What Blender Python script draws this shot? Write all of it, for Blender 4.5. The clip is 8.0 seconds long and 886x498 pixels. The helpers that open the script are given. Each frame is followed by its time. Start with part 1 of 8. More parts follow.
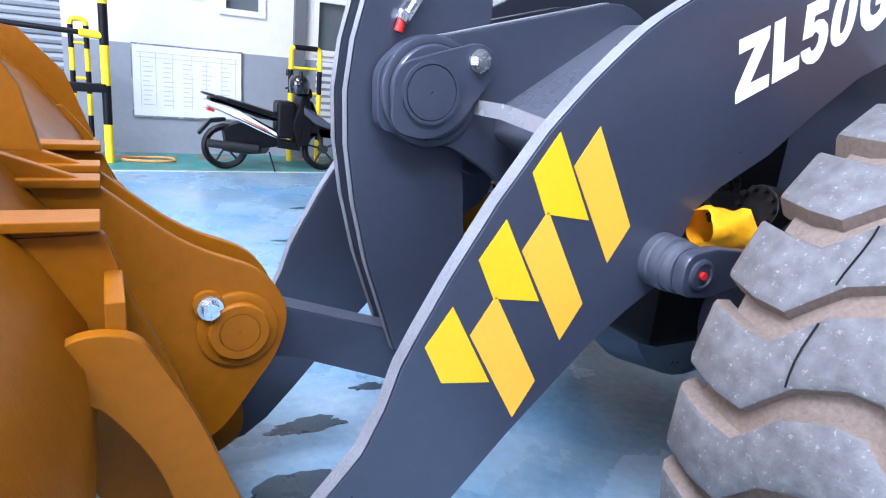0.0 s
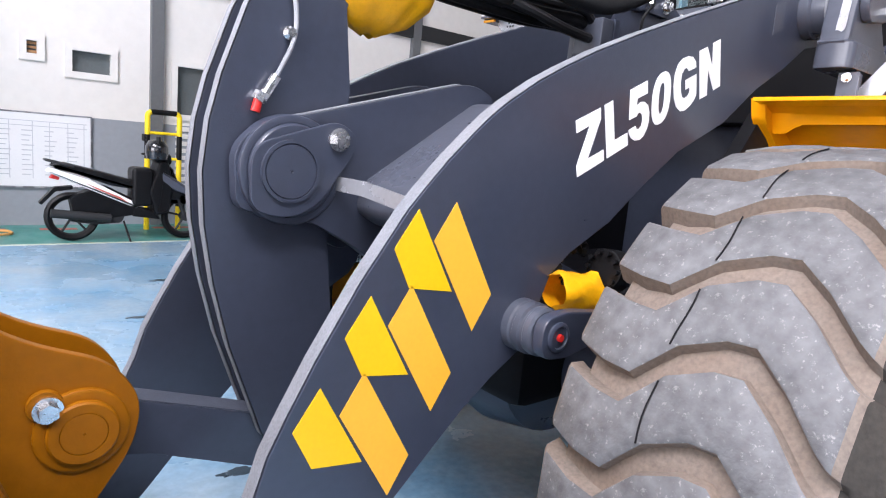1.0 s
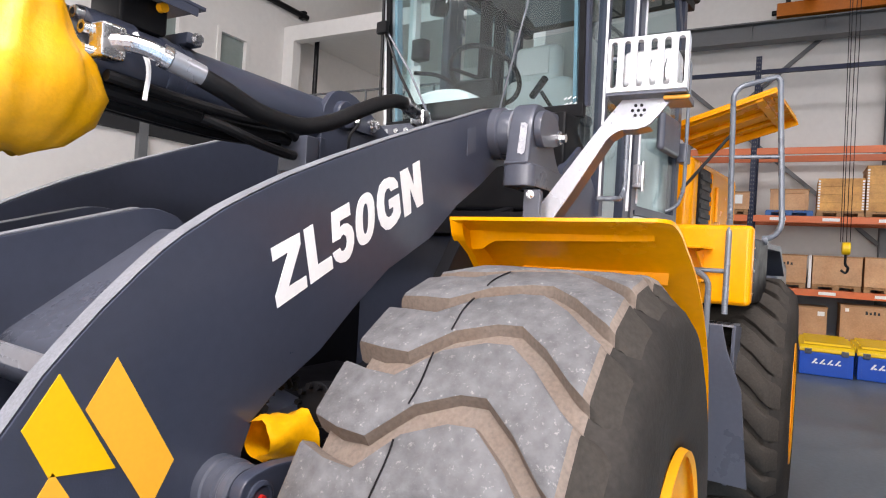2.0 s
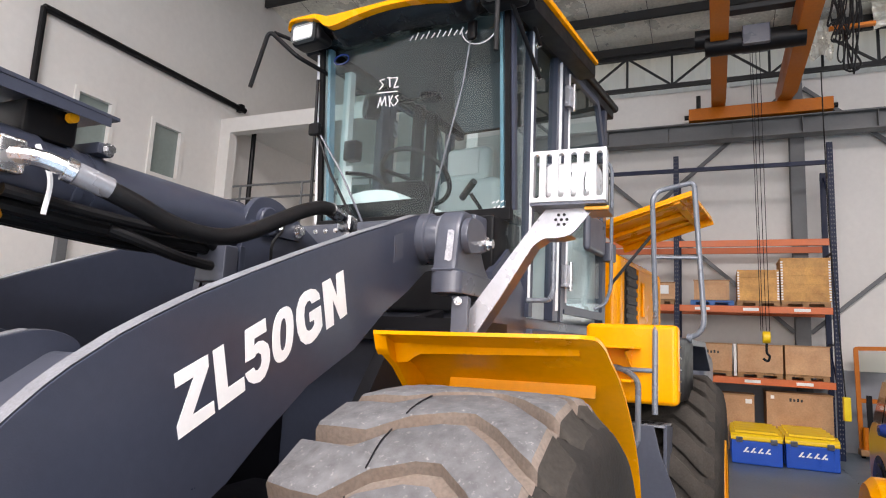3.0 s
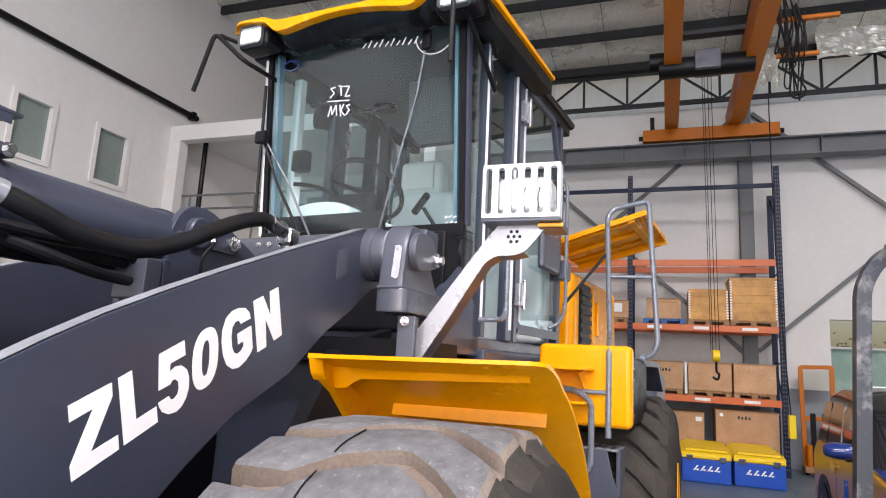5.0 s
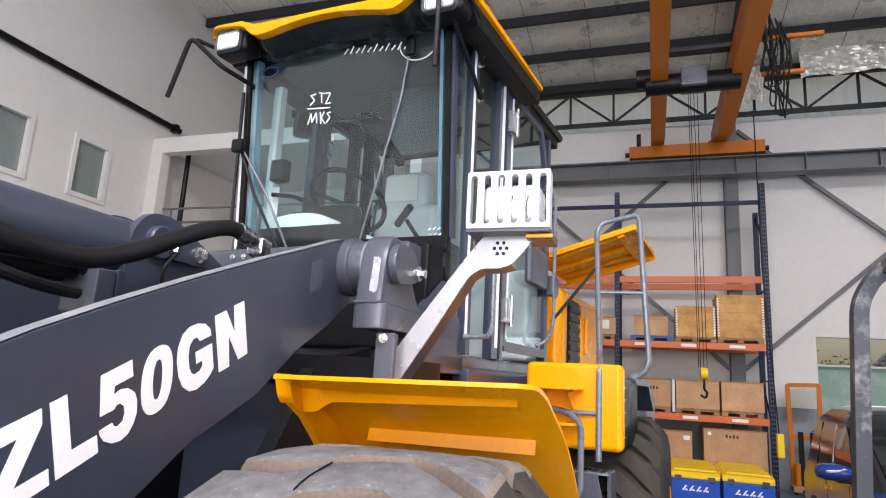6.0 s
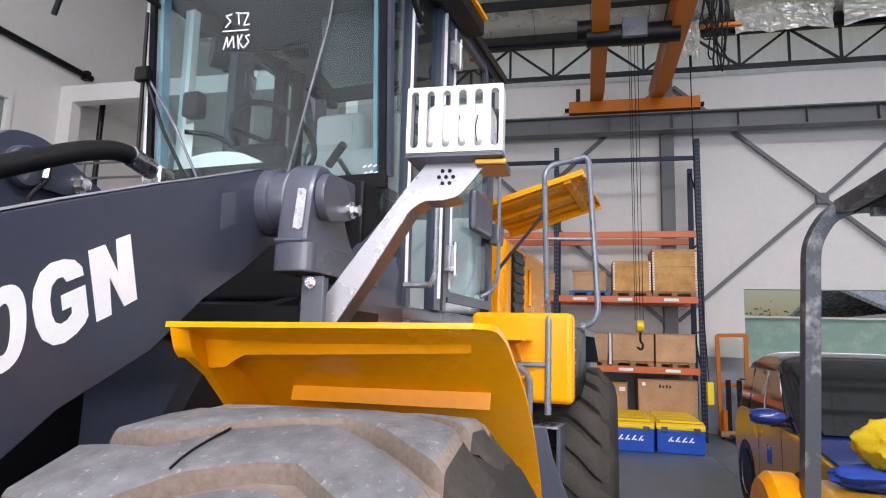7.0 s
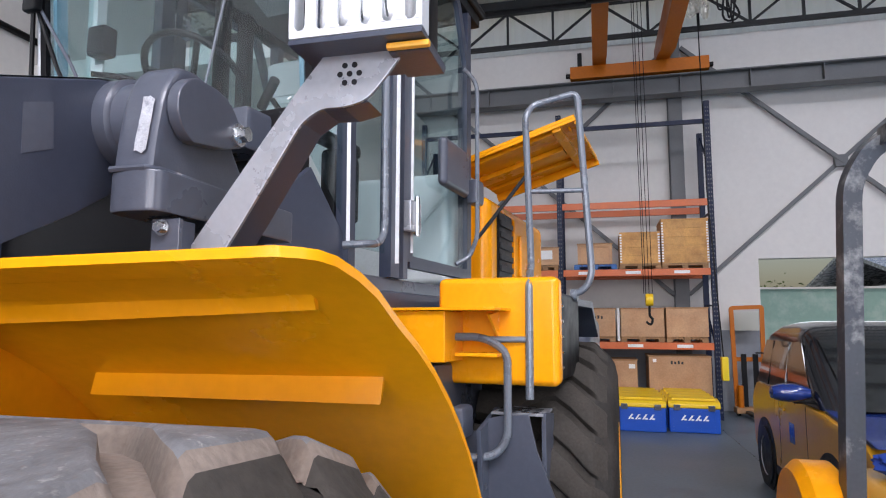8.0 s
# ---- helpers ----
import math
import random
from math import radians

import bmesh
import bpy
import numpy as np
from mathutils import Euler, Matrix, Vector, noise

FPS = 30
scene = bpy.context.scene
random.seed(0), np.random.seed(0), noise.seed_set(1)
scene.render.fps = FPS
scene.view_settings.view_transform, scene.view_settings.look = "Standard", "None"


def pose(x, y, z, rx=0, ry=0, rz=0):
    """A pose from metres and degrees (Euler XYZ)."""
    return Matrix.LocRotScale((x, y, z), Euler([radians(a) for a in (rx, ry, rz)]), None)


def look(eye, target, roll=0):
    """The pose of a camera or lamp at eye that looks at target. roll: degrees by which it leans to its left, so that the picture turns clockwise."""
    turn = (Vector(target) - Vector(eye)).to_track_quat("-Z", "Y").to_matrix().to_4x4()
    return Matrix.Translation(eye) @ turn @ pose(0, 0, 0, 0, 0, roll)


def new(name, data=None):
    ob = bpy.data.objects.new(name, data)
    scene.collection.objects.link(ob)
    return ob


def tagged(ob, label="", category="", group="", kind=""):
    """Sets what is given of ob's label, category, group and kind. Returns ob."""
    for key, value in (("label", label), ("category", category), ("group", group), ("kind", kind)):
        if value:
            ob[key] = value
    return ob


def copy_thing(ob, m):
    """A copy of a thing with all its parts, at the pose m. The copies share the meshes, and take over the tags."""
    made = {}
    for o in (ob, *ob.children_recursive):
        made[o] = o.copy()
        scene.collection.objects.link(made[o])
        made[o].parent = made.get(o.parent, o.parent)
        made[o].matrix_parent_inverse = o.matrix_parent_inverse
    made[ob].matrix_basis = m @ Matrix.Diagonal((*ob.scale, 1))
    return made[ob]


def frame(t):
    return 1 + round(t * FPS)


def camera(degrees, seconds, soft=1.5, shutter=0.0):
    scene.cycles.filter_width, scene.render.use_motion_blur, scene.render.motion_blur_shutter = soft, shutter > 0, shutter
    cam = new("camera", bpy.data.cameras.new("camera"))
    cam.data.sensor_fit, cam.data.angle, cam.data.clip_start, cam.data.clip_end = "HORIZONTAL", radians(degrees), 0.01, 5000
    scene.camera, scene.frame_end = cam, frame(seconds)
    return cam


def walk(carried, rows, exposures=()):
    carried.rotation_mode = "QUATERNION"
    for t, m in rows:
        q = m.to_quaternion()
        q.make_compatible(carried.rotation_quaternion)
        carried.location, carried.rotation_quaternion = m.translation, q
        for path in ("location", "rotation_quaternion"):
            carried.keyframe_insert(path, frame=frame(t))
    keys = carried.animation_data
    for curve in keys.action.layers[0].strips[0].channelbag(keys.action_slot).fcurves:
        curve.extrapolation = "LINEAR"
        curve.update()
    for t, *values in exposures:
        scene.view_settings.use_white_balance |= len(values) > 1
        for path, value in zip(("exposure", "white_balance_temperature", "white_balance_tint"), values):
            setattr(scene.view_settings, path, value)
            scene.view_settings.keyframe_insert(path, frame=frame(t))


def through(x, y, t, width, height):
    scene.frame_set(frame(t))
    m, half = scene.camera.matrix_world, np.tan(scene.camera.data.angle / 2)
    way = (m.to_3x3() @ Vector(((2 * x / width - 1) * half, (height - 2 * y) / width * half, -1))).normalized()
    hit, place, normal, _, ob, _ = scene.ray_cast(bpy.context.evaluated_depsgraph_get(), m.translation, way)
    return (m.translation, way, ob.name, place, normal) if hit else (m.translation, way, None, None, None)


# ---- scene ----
cam = camera(70.4, 8.0, 1.1)
PATH = [
    (0, (-1.83, -1.605, 1.461), (-0.899, 0.077, 0.911), 5.6),
    (0.5, (-1.856, -1.622, 1.489), (-0.791, 0.014, 1.052), 5.2),
    (1, (-1.815, -1.622, 1.506), (-0.549, -0.111, 1.172), 5.3),
    (1.3, (-1.75, -1.621, 1.526), (-0.308, -0.255, 1.29), 4.8),
    (1.5, (-1.721, -1.628, 1.555), (-0.144, -0.408, 1.395), 5.0),
    (2, (-1.618, -1.634, 1.612), (0.134, -0.669, 1.622), 3.4),
    (2.2, (-1.59, -1.637, 1.632), (0.19, -0.727, 1.699), 3.0),
    (3.3, (-1.555, -1.654, 1.714), (0.26, -0.889, 2.063), 3.0),
    (3.5, (-1.546, -1.65, 1.719), (0.271, -0.901, 2.089), 3.2),
    (4, (-1.552, -1.642, 1.719), (0.274, -0.918, 2.095), 3.5),
    (4.5, (-1.528, -1.642, 1.721), (0.316, -0.955, 2.077), 3.4),
    (5.8, (-1.288, -1.617, 1.739), (0.569, -0.977, 2.112), 3.0),
    (6, (-1.284, -1.605, 1.74), (0.572, -0.976, 2.142), 3.2),
    (6.5, (-1.173, -1.533, 1.73), (0.715, -0.989, 2.104), 3.0),
    (7, (-0.989, -1.516, 1.703), (0.94, -1.074, 1.993), 1.7),
    (7.5, (-0.679, -1.586, 1.691), (1.237, -1.061, 1.926), 1.6),
    (8, (-0.389, -1.608, 1.665), (1.54, -1.135, 1.900), 0.2),
]
LIGHTNESS = [(0.0, -0.05, 5500, 15), (0.5, -0.14, 5850, 15), (1.0, -0.31, 6350, 15), (1.7, -0.45, 6700, 15), (2.4, -0.55, 7000, 15), (4.5, -0.47, 6800, 15), (7.0, -0.57, 6500, 15), (8.0, -0.70, 6250, 15)]
walk(cam, [(t, look(eye, target, roll)) for t, eye, target, roll in PATH], LIGHTNESS)

# ---------------------------------------------------------------- light
world = bpy.data.worlds.new("sky")
scene.world = world
world.use_nodes = True
wn = world.node_tree
bg = wn.nodes["Background"]
sky = wn.nodes.new("ShaderNodeTexSky")
sky.sky_type = 'NISHITA'
sky.sun_disc = False
sky.sun_elevation = radians(50)
sky.sun_rotation = radians(200)
sky.air_density, sky.dust_density = 1.5, 3.0
wn.links.new(sky.outputs[0], bg.inputs[0])
bg.inputs[1].default_value = 0.15

sun = new("sun", bpy.data.lights.new("sun", "SUN"))
sun.data.energy, sun.data.angle, sun.data.color = 4.0, radians(10), (1.0, 0.96, 0.9)
sun.matrix_world = look((-4, -8, 12), (0, 0, 0))


def area(name, eye, target, w, h, power, color=(1, 1, 1)):
    d = bpy.data.lights.new(name, "AREA")
    d.shape, d.size, d.size_y, d.energy, d.color = 'RECTANGLE', w, h, power, color
    ob = new(name, d)
    ob.matrix_world = look(eye, target)
    return ob


def roof_z(x):
    return 8.62 + (13.0 - x) * 0.15


# daylight that stands in the assumed, unseen bay doors and the far doorway
area("daylight_front_door", (-10.7, -2.0, 3.4), (0.0, -2.0, 2.3), 9.0, 4.6, 1500, (0.96, 0.96, 1.0))
area("daylight_side_door", (-5.6, -11.8, 3.4), (-2.0, 0.0, 2.0), 8.0, 4.4, 300, (0.94, 0.94, 1.0))
area("daylight_far_door", (12.85, -7.4, 1.5), (0, -7.4, 1.4), 5.0, 2.6, 90, (0.90, 0.96, 1.0))
# added fill lamps under the closed roof, out of view above and behind the camera
area("overhead_fill_1", (-9.4, -3.0, roof_z(-9.4) - 0.25), (-9.4, -3.0, 0), 2.0, 9.0, 2950, (0.95, 0.95, 1.0))
area("overhead_fill_2", (-6.9, -3.0, roof_z(-6.9) - 0.25), (-6.9, -3.0, 0), 2.0, 9.0, 2950, (0.95, 0.95, 1.0))
area("overhead_fill_3", (6.0, -9.2, roof_z(6.0) - 0.25), (6.0, -9.2, 0), 7.0, 1.6, 550, (0.95, 0.95, 1.0))
area("overhead_fill_4", (-2.2, -8.2, roof_z(-2.2) - 0.25), (-2.2, -8.2, 0), 7.0, 2.0, 2300, (0.95, 0.95, 1.0))
scene.view_settings.exposure = 0.35

# ---------------------------------------------------------------- materials


def mat(name, color, rough=0.5, metal=0.0, var=0.15, scale=3.0, bump=0.0, bscale=40.0, color2=None, mix=0.0, mscale=1.5,
        sharp=0.08, spec=0.5, rvar=0.1, coat=0.0, rand=0.0, gscale=None):
    """Painted or raw surface: base colour with broad and fine variation, an optional second colour in patches, relief."""
    m = bpy.data.materials.new(name)
    m.use_nodes = True
    nt = m.node_tree
    N, Lk = nt.nodes, nt.links
    b = N["Principled BSDF"]
    b.inputs["Roughness"].default_value = rough
    b.inputs["Metallic"].default_value = metal
    b.inputs["Specular IOR Level"].default_value = spec
    b.inputs["Coat Weight"].default_value = coat
    b.inputs["Coat Roughness"].default_value = 0.12
    tc = N.new("ShaderNodeTexCoord")
    src = tc.outputs["Object"]
    big = N.new("ShaderNodeTexNoise")
    big.inputs["Scale"].default_value, big.inputs["Detail"].default_value, big.inputs["Roughness"].default_value = scale, 6, 0.6
    fine = N.new("ShaderNodeTexNoise")
    fine.inputs["Scale"].default_value, fine.inputs["Detail"].default_value = gscale or scale * 14, 4
    Lk.new(src, big.inputs["Vector"]), Lk.new(src, fine.inputs["Vector"])
    add = N.new("ShaderNodeMath")
    add.operation = 'ADD'
    Lk.new(big.outputs["Fac"], add.inputs[0]), Lk.new(fine.outputs["Fac"], add.inputs[1])
    rng = N.new("ShaderNodeMapRange")
    rng.inputs["From Min"].default_value, rng.inputs["From Max"].default_value = 0.6, 1.4
    rng.inputs["To Min"].default_value, rng.inputs["To Max"].default_value = 1 - var, 1 + var
    Lk.new(add.outputs[0], rng.inputs["Value"])
    last = rng.outputs["Result"]
    if rand:
        oi = N.new("ShaderNodeObjectInfo")
        r2 = N.new("ShaderNodeMapRange")
        r2.inputs["To Min"].default_value, r2.inputs["To Max"].default_value = 1 - rand, 1 + rand
        Lk.new(oi.outputs["Random"], r2.inputs["Value"])
        mu = N.new("ShaderNodeMath")
        mu.operation = 'MULTIPLY'
        Lk.new(last, mu.inputs[0]), Lk.new(r2.outputs["Result"], mu.inputs[1])
        last = mu.outputs[0]
    col = N.new("ShaderNodeMix")
    col.data_type = 'RGBA'
    col.inputs["A"].default_value = (*color, 1)
    col.inputs["B"].default_value = (*(color2 or color), 1)
    col.inputs["Factor"].default_value = 0
    if color2:
        pn = N.new("ShaderNodeTexNoise")
        pn.inputs["Scale"].default_value, pn.inputs["Detail"].default_value, pn.inputs["Roughness"].default_value = mscale, 8, 0.65
        pr = N.new("ShaderNodeMapRange")
        pr.inputs["From Min"].default_value, pr.inputs["From Max"].default_value = 0.62 - mix * 0.3 - sharp, 0.62 - mix * 0.3 + sharp
        Lk.new(src, pn.inputs["Vector"]), Lk.new(pn.outputs["Fac"], pr.inputs["Value"]), Lk.new(pr.outputs["Result"], col.inputs["Factor"])
    mul = N.new("ShaderNodeVectorMath")
    mul.operation = 'SCALE'
    Lk.new(col.outputs["Result"], mul.inputs[0]), Lk.new(last, mul.inputs["Scale"])
    Lk.new(mul.outputs[0], b.inputs["Base Color"])
    rr = N.new("ShaderNodeMapRange")
    rr.inputs["From Min"].default_value, rr.inputs["From Max"].default_value = 0.3, 0.7
    rr.inputs["To Min"].default_value, rr.inputs["To Max"].default_value = max(0.02, rough - rvar), min(1, rough + rvar)
    Lk.new(big.outputs["Fac"], rr.inputs["Value"]), Lk.new(rr.outputs["Result"], b.inputs["Roughness"])
    if bump:
        bn = N.new("ShaderNodeTexNoise")
        bn.inputs["Scale"].default_value, bn.inputs["Detail"].default_value = bscale, 5
        bu = N.new("ShaderNodeBump")
        bu.inputs["Strength"].default_value, bu.inputs["Distance"].default_value = bump, 0.01
        Lk.new(src, bn.inputs["Vector"]), Lk.new(bn.outputs["Fac"], bu.inputs["Height"]), Lk.new(bu.outputs[0], b.inputs["Normal"])
    return m


def glass(name, tint=(0.8, 0.95, 0.95), rough=0.0, alpha=0.0):
    """Thin tinted pane: clear passage and a mirror-like gloss that grows towards grazing view."""
    m = bpy.data.materials.new(name)
    m.use_nodes = True
    N, Lk = m.node_tree.nodes, m.node_tree.links
    N.remove(N["Principled BSDF"])
    out = N["Material Output"]
    tr, gl, lw, mx = N.new("ShaderNodeBsdfTransparent"), N.new("ShaderNodeBsdfGlossy"), N.new("ShaderNodeLayerWeight"), N.new("ShaderNodeMixShader")
    pw, ma = N.new("ShaderNodeMath"), N.new("ShaderNodeMath")
    tr.inputs[0].default_value = (*tint, 1)
    gl.inputs["Roughness"].default_value = rough
    lw.inputs["Blend"].default_value = 0.5
    pw.operation, ma.operation = 'POWER', 'MULTIPLY_ADD'
    pw.inputs[1].default_value = 5.0
    ma.inputs[1].default_value, ma.inputs[2].default_value = 0.96, 0.04
    Lk.new(lw.outputs["Facing"], pw.inputs[0]), Lk.new(pw.outputs[0], ma.inputs[0])
    Lk.new(ma.outputs[0], mx.inputs[0]), Lk.new(tr.outputs[0], mx.inputs[1]), Lk.new(gl.outputs[0], mx.inputs[2])
    last = mx
    if alpha:
        df, m2 = N.new("ShaderNodeBsdfDiffuse"), N.new("ShaderNodeMixShader")
        df.inputs[0].default_value = (0.35, 0.42, 0.42, 1)
        m2.inputs[0].default_value = alpha
        Lk.new(mx.outputs[0], m2.inputs[1]), Lk.new(df.outputs[0], m2.inputs[2])
        last = m2
    Lk.new(last.outputs[0], out.inputs[0])
    return m


def sheet(name, color, through=0.6):
    """Translucent roofing sheet."""
    m = bpy.data.materials.new(name)
    m.use_nodes = True
    N, Lk = m.node_tree.nodes, m.node_tree.links
    N.remove(N["Principled BSDF"])
    a, d, mx = N.new("ShaderNodeBsdfTranslucent"), N.new("ShaderNodeBsdfDiffuse"), N.new("ShaderNodeMixShader")
    a.inputs[0].default_value = d.inputs[0].default_value = (*color, 1)
    mx.inputs[0].default_value = 1 - through
    Lk.new(a.outputs[0], mx.inputs[1]), Lk.new(d.outputs[0], mx.inputs[2]), Lk.new(mx.outputs[0], N["Material Output"].inputs[0])
    return m


M_DARK = mat("dark_grey_machine_paint", (0.040, 0.047, 0.071), 0.34, var=0.12, scale=2.5, bump=0.06, bscale=220, rvar=0.08, coat=0.15)
# pale strip colour: light on plate edges painted in; also the scuffed boss ring
M_DARKEDGE = mat("lit_edge_and_scuff", (0.20, 0.21, 0.235), 0.5, 0.0, var=0.3, scale=12, bump=0.15, bscale=120)
M_GREYP = mat("grey_machine_paint", (0.066, 0.073, 0.096), 0.33, var=0.12, scale=3, bump=0.05, bscale=160, coat=0.2)
M_SILVER = mat("light_grey_bracket_paint", (0.36, 0.37, 0.40), 0.27, 0.45, var=0.12, scale=5)
M_GUARD = mat("pale_lamp_guard_paint", (0.62, 0.63, 0.65), 0.4, var=0.08, scale=6)
M_RAIL = mat("grey_tube_paint", (0.15, 0.165, 0.19), 0.3, 0.2, var=0.12, scale=8)
M_LINING = mat("pale_blue_pillar_lining", (0.16, 0.27, 0.34), 0.5, var=0.08, scale=4)
M_YELLOW = mat("yellow_machine_paint", (0.86, 0.325, 0.001), 0.24, var=0.07, scale=3, coat=0.0, spec=0.3, rvar=0.08, bump=0.03, bscale=150)
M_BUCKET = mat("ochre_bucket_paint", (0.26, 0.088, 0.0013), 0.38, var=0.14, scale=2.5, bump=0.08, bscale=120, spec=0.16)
M_RUBBER = mat("dusty_tyre_rubber", (0.112, 0.112, 0.117), 0.66, var=0.5, scale=4, bump=0.35, bscale=55, color2=(0.24, 0.235, 0.23), mix=-0.06, mscale=85, sharp=0.05, gscale=30)
M_GROOVE = mat("tan_mud_in_tyre_grooves", (0.185, 0.15, 0.125), 0.9, var=0.3, scale=8, bump=0.3, bscale=60, color2=(0.14, 0.105, 0.082), mix=0.3, mscale=8, sharp=0.2)
M_SIDEWALL = mat("black_tyre_sidewall", (0.019, 0.0175, 0.016), 0.85, var=0.3, scale=5, bump=0.25, bscale=50, color2=(0.040, 0.035, 0.031), mix=0.2, mscale=5, sharp=0.25, spec=0.2)
M_SHOULDER = mat("dusty_tyre_shoulder", (0.030, 0.026, 0.022), 0.85, var=0.35, scale=6, bump=0.3, bscale=50, color2=(0.046, 0.040, 0.034), mix=0.25, mscale=7, sharp=0.25, spec=0.25)
M_RIM = mat("yellow_rim_paint", (0.78, 0.33, 0.005), 0.4, var=0.08, scale=4)
M_CHROME = mat("zinc_plated_steel", (0.72, 0.72, 0.73), 0.25, 1.0, var=0.1, scale=30)
M_BLACK = mat("black_plastic", (0.006, 0.006, 0.007), 0.40, var=0.2, scale=10, spec=0.2)
M_HOSE = mat("black_rubber_hose", (0.008, 0.008, 0.009), 0.45, var=0.3, scale=20, bump=0.12, bscale=260, spec=0.25)
# near-black: shade in gaps and under the boom painted in; also cracks, ropes
M_PIN = mat("shade_black_and_steel", (0.006, 0.006, 0.008), 0.5, var=0.2, spec=0.2)
M_BAG = mat("yellow_plastic_sheet", (0.80, 0.38, 0.002), 0.4, var=0.1, scale=6, bump=0.5, bscale=18)
M_DECALY = mat("yellow_decal", (0.92, 0.52, 0.002), 0.45, var=0.05, scale=6)
M_DECALO = mat("amber_decal", (0.94, 0.45, 0.035), 0.45, var=0.05, scale=6)
M_WHITE = mat("white_lettering", (0.86, 0.86, 0.86), 0.45, var=0.04, scale=6)
M_SCRAPE_SHEEN = mat("scrapes_and_sheen", (0.40, 0.41, 0.44), 0.35, var=0.3, scale=30, bump=0.4, bscale=90, color2=(0.16, 0.17, 0.20), mix=0.05, mscale=60, sharp=0.1)
M_CHALK = mat("white_paint_marker", (0.85, 0.86, 0.86), 0.8, var=0.1, scale=30)
M_RED = mat("red_grease_cap", (0.6, 0.02, 0.015), 0.4, var=0.1)
M_GLASS = glass("green_tinted_glass", (0.84, 0.925, 0.93))
M_CLEAR = glass("clear_glass", (0.92, 0.96, 0.96))
M_CABIN = mat("grey_cab_lining", (0.085, 0.095, 0.098), 0.75, var=0.12, scale=8)
M_SEAT = mat("grey_seat_cloth", (0.72, 0.76, 0.75), 0.8, var=0.10, scale=8)
M_FILM = mat("white_plastic_film", (0.78, 0.79, 0.80), 0.28, var=0.12, scale=9, bump=0.5, bscale=25)
M_WRAP = mat("white_wrapping_film", (0.84, 0.85, 0.86), 0.3, var=0.08, scale=18, bump=0.6, bscale=35)
M_LAMP = mat("lamp_lens", (0.85, 0.86, 0.87), 0.15, 0.2, var=0.1, scale=25, bump=0.3, bscale=60)

M_FLOOR = mat("worn_blue_floor_paint", (0.12, 0.27, 0.42), 0.26, var=0.22, scale=0.9, color2=(0.28, 0.38, 0.46), mix=0.45, mscale=1.1, sharp=0.14, rvar=0.14, bump=0.05, bscale=30, gscale=22)
M_FLOORB = mat("dark_slate_floor", (0.075, 0.105, 0.135), 0.42, var=0.2, scale=0.8, color2=(0.12, 0.15, 0.175), mix=0.2, mscale=1.6, sharp=0.2, rvar=0.1, bump=0.05, bscale=30, gscale=22)
M_STAIN = mat("dark_oil_stain", (0.035, 0.055, 0.075), 0.3, var=0.4, scale=6)
M_GREEN = mat("green_walkway_paint", (0.03, 0.20, 0.17), 0.4, var=0.2, scale=2, color2=(0.09, 0.26, 0.24), mix=0.3, mscale=3)
M_LINE = mat("pale_floor_line", (0.5, 0.55, 0.45), 0.5, var=0.2, scale=4)
M_REDP = mat("red_floor_paint", (0.42, 0.10, 0.07), 0.5, var=0.2, scale=4)
M_WALL = mat("white_wall_paint", (0.68, 0.66, 0.63), 0.65, var=0.05, scale=0.7, bump=0.05, bscale=60)
M_WALLG = mat("grey_dado_paint", (0.26, 0.28, 0.31), 0.6, var=0.08, scale=1.0, bump=0.05, bscale=60)
M_FOIL = mat("silver_foil_insulation", (0.74, 0.72, 0.64), 0.32, 0.35, var=0.25, scale=1.2, bump=1.0, bscale=4.5, rvar=0.12)
M_STEEL = mat("grey_structural_steel", (0.115, 0.12, 0.125), 0.5, var=0.1, scale=2)
M_CLAD = mat("dark_low_bounce_sheet", (0.13, 0.135, 0.14), 0.6, var=0.12, scale=1.5)
M_STEELD = mat("dark_structural_steel", (0.026, 0.027, 0.029), 0.5, spec=0.25, var=0.1, scale=2)
M_CRANE = mat("orange_crane_paint", (0.50, 0.135, 0.002), 0.45, var=0.12, scale=1.5, spec=0.3)
M_SHEET = sheet("translucent_wall_sheet", (0.84, 0.83, 0.78), 0.85)
M_RACKO = mat("orange_rack_beam_paint", (0.62, 0.135, 0.03), 0.45, var=0.1, scale=3)
M_RACKB = mat("blue_rack_upright_paint", (0.006, 0.012, 0.040), 0.45, spec=0.25, var=0.12, scale=4)
M_PLY = mat("plywood", (0.55, 0.33, 0.18), 0.7, var=0.18, scale=2.5, rand=0.12, color2=(0.45, 0.24, 0.12), mix=0.3, mscale=3, sharp=0.2, bump=0.08, bscale=60)
M_PINE = mat("pine_boards", (0.62, 0.33, 0.10), 0.65, var=0.18, scale=3, rand=0.15, color2=(0.42, 0.2, 0.06), mix=0.2, mscale=5, sharp=0.15, bump=0.1, bscale=60)
M_PALLET = mat("brown_pallet_wood", (0.34, 0.19, 0.09), 0.8, var=0.25, scale=5, rand=0.15)
M_BLUEPAL = mat("blue_plastic_pallet", (0.02, 0.11, 0.33), 0.5, var=0.1, scale=4)
M_TBLUE = mat("blue_toolbox_plastic", (0.005, 0.075, 0.46), 0.42, var=0.08, scale=8, bump=0.1, bscale=120)
M_TYEL = mat("yellow_toolbox_plastic", (0.85, 0.55, 0.01), 0.4, var=0.08, scale=8, bump=0.08, bscale=120)
M_LABEL = mat("white_paper_label", (0.8, 0.8, 0.78), 0.7, var=0.06, scale=20)
M_INK = mat("black_print", (0.03, 0.03, 0.03), 0.7)
M_CARY = mat("yellow_car_paint", (0.62, 0.30, 0.008), 0.3, var=0.08, scale=2, coat=0.25, rvar=0.05)
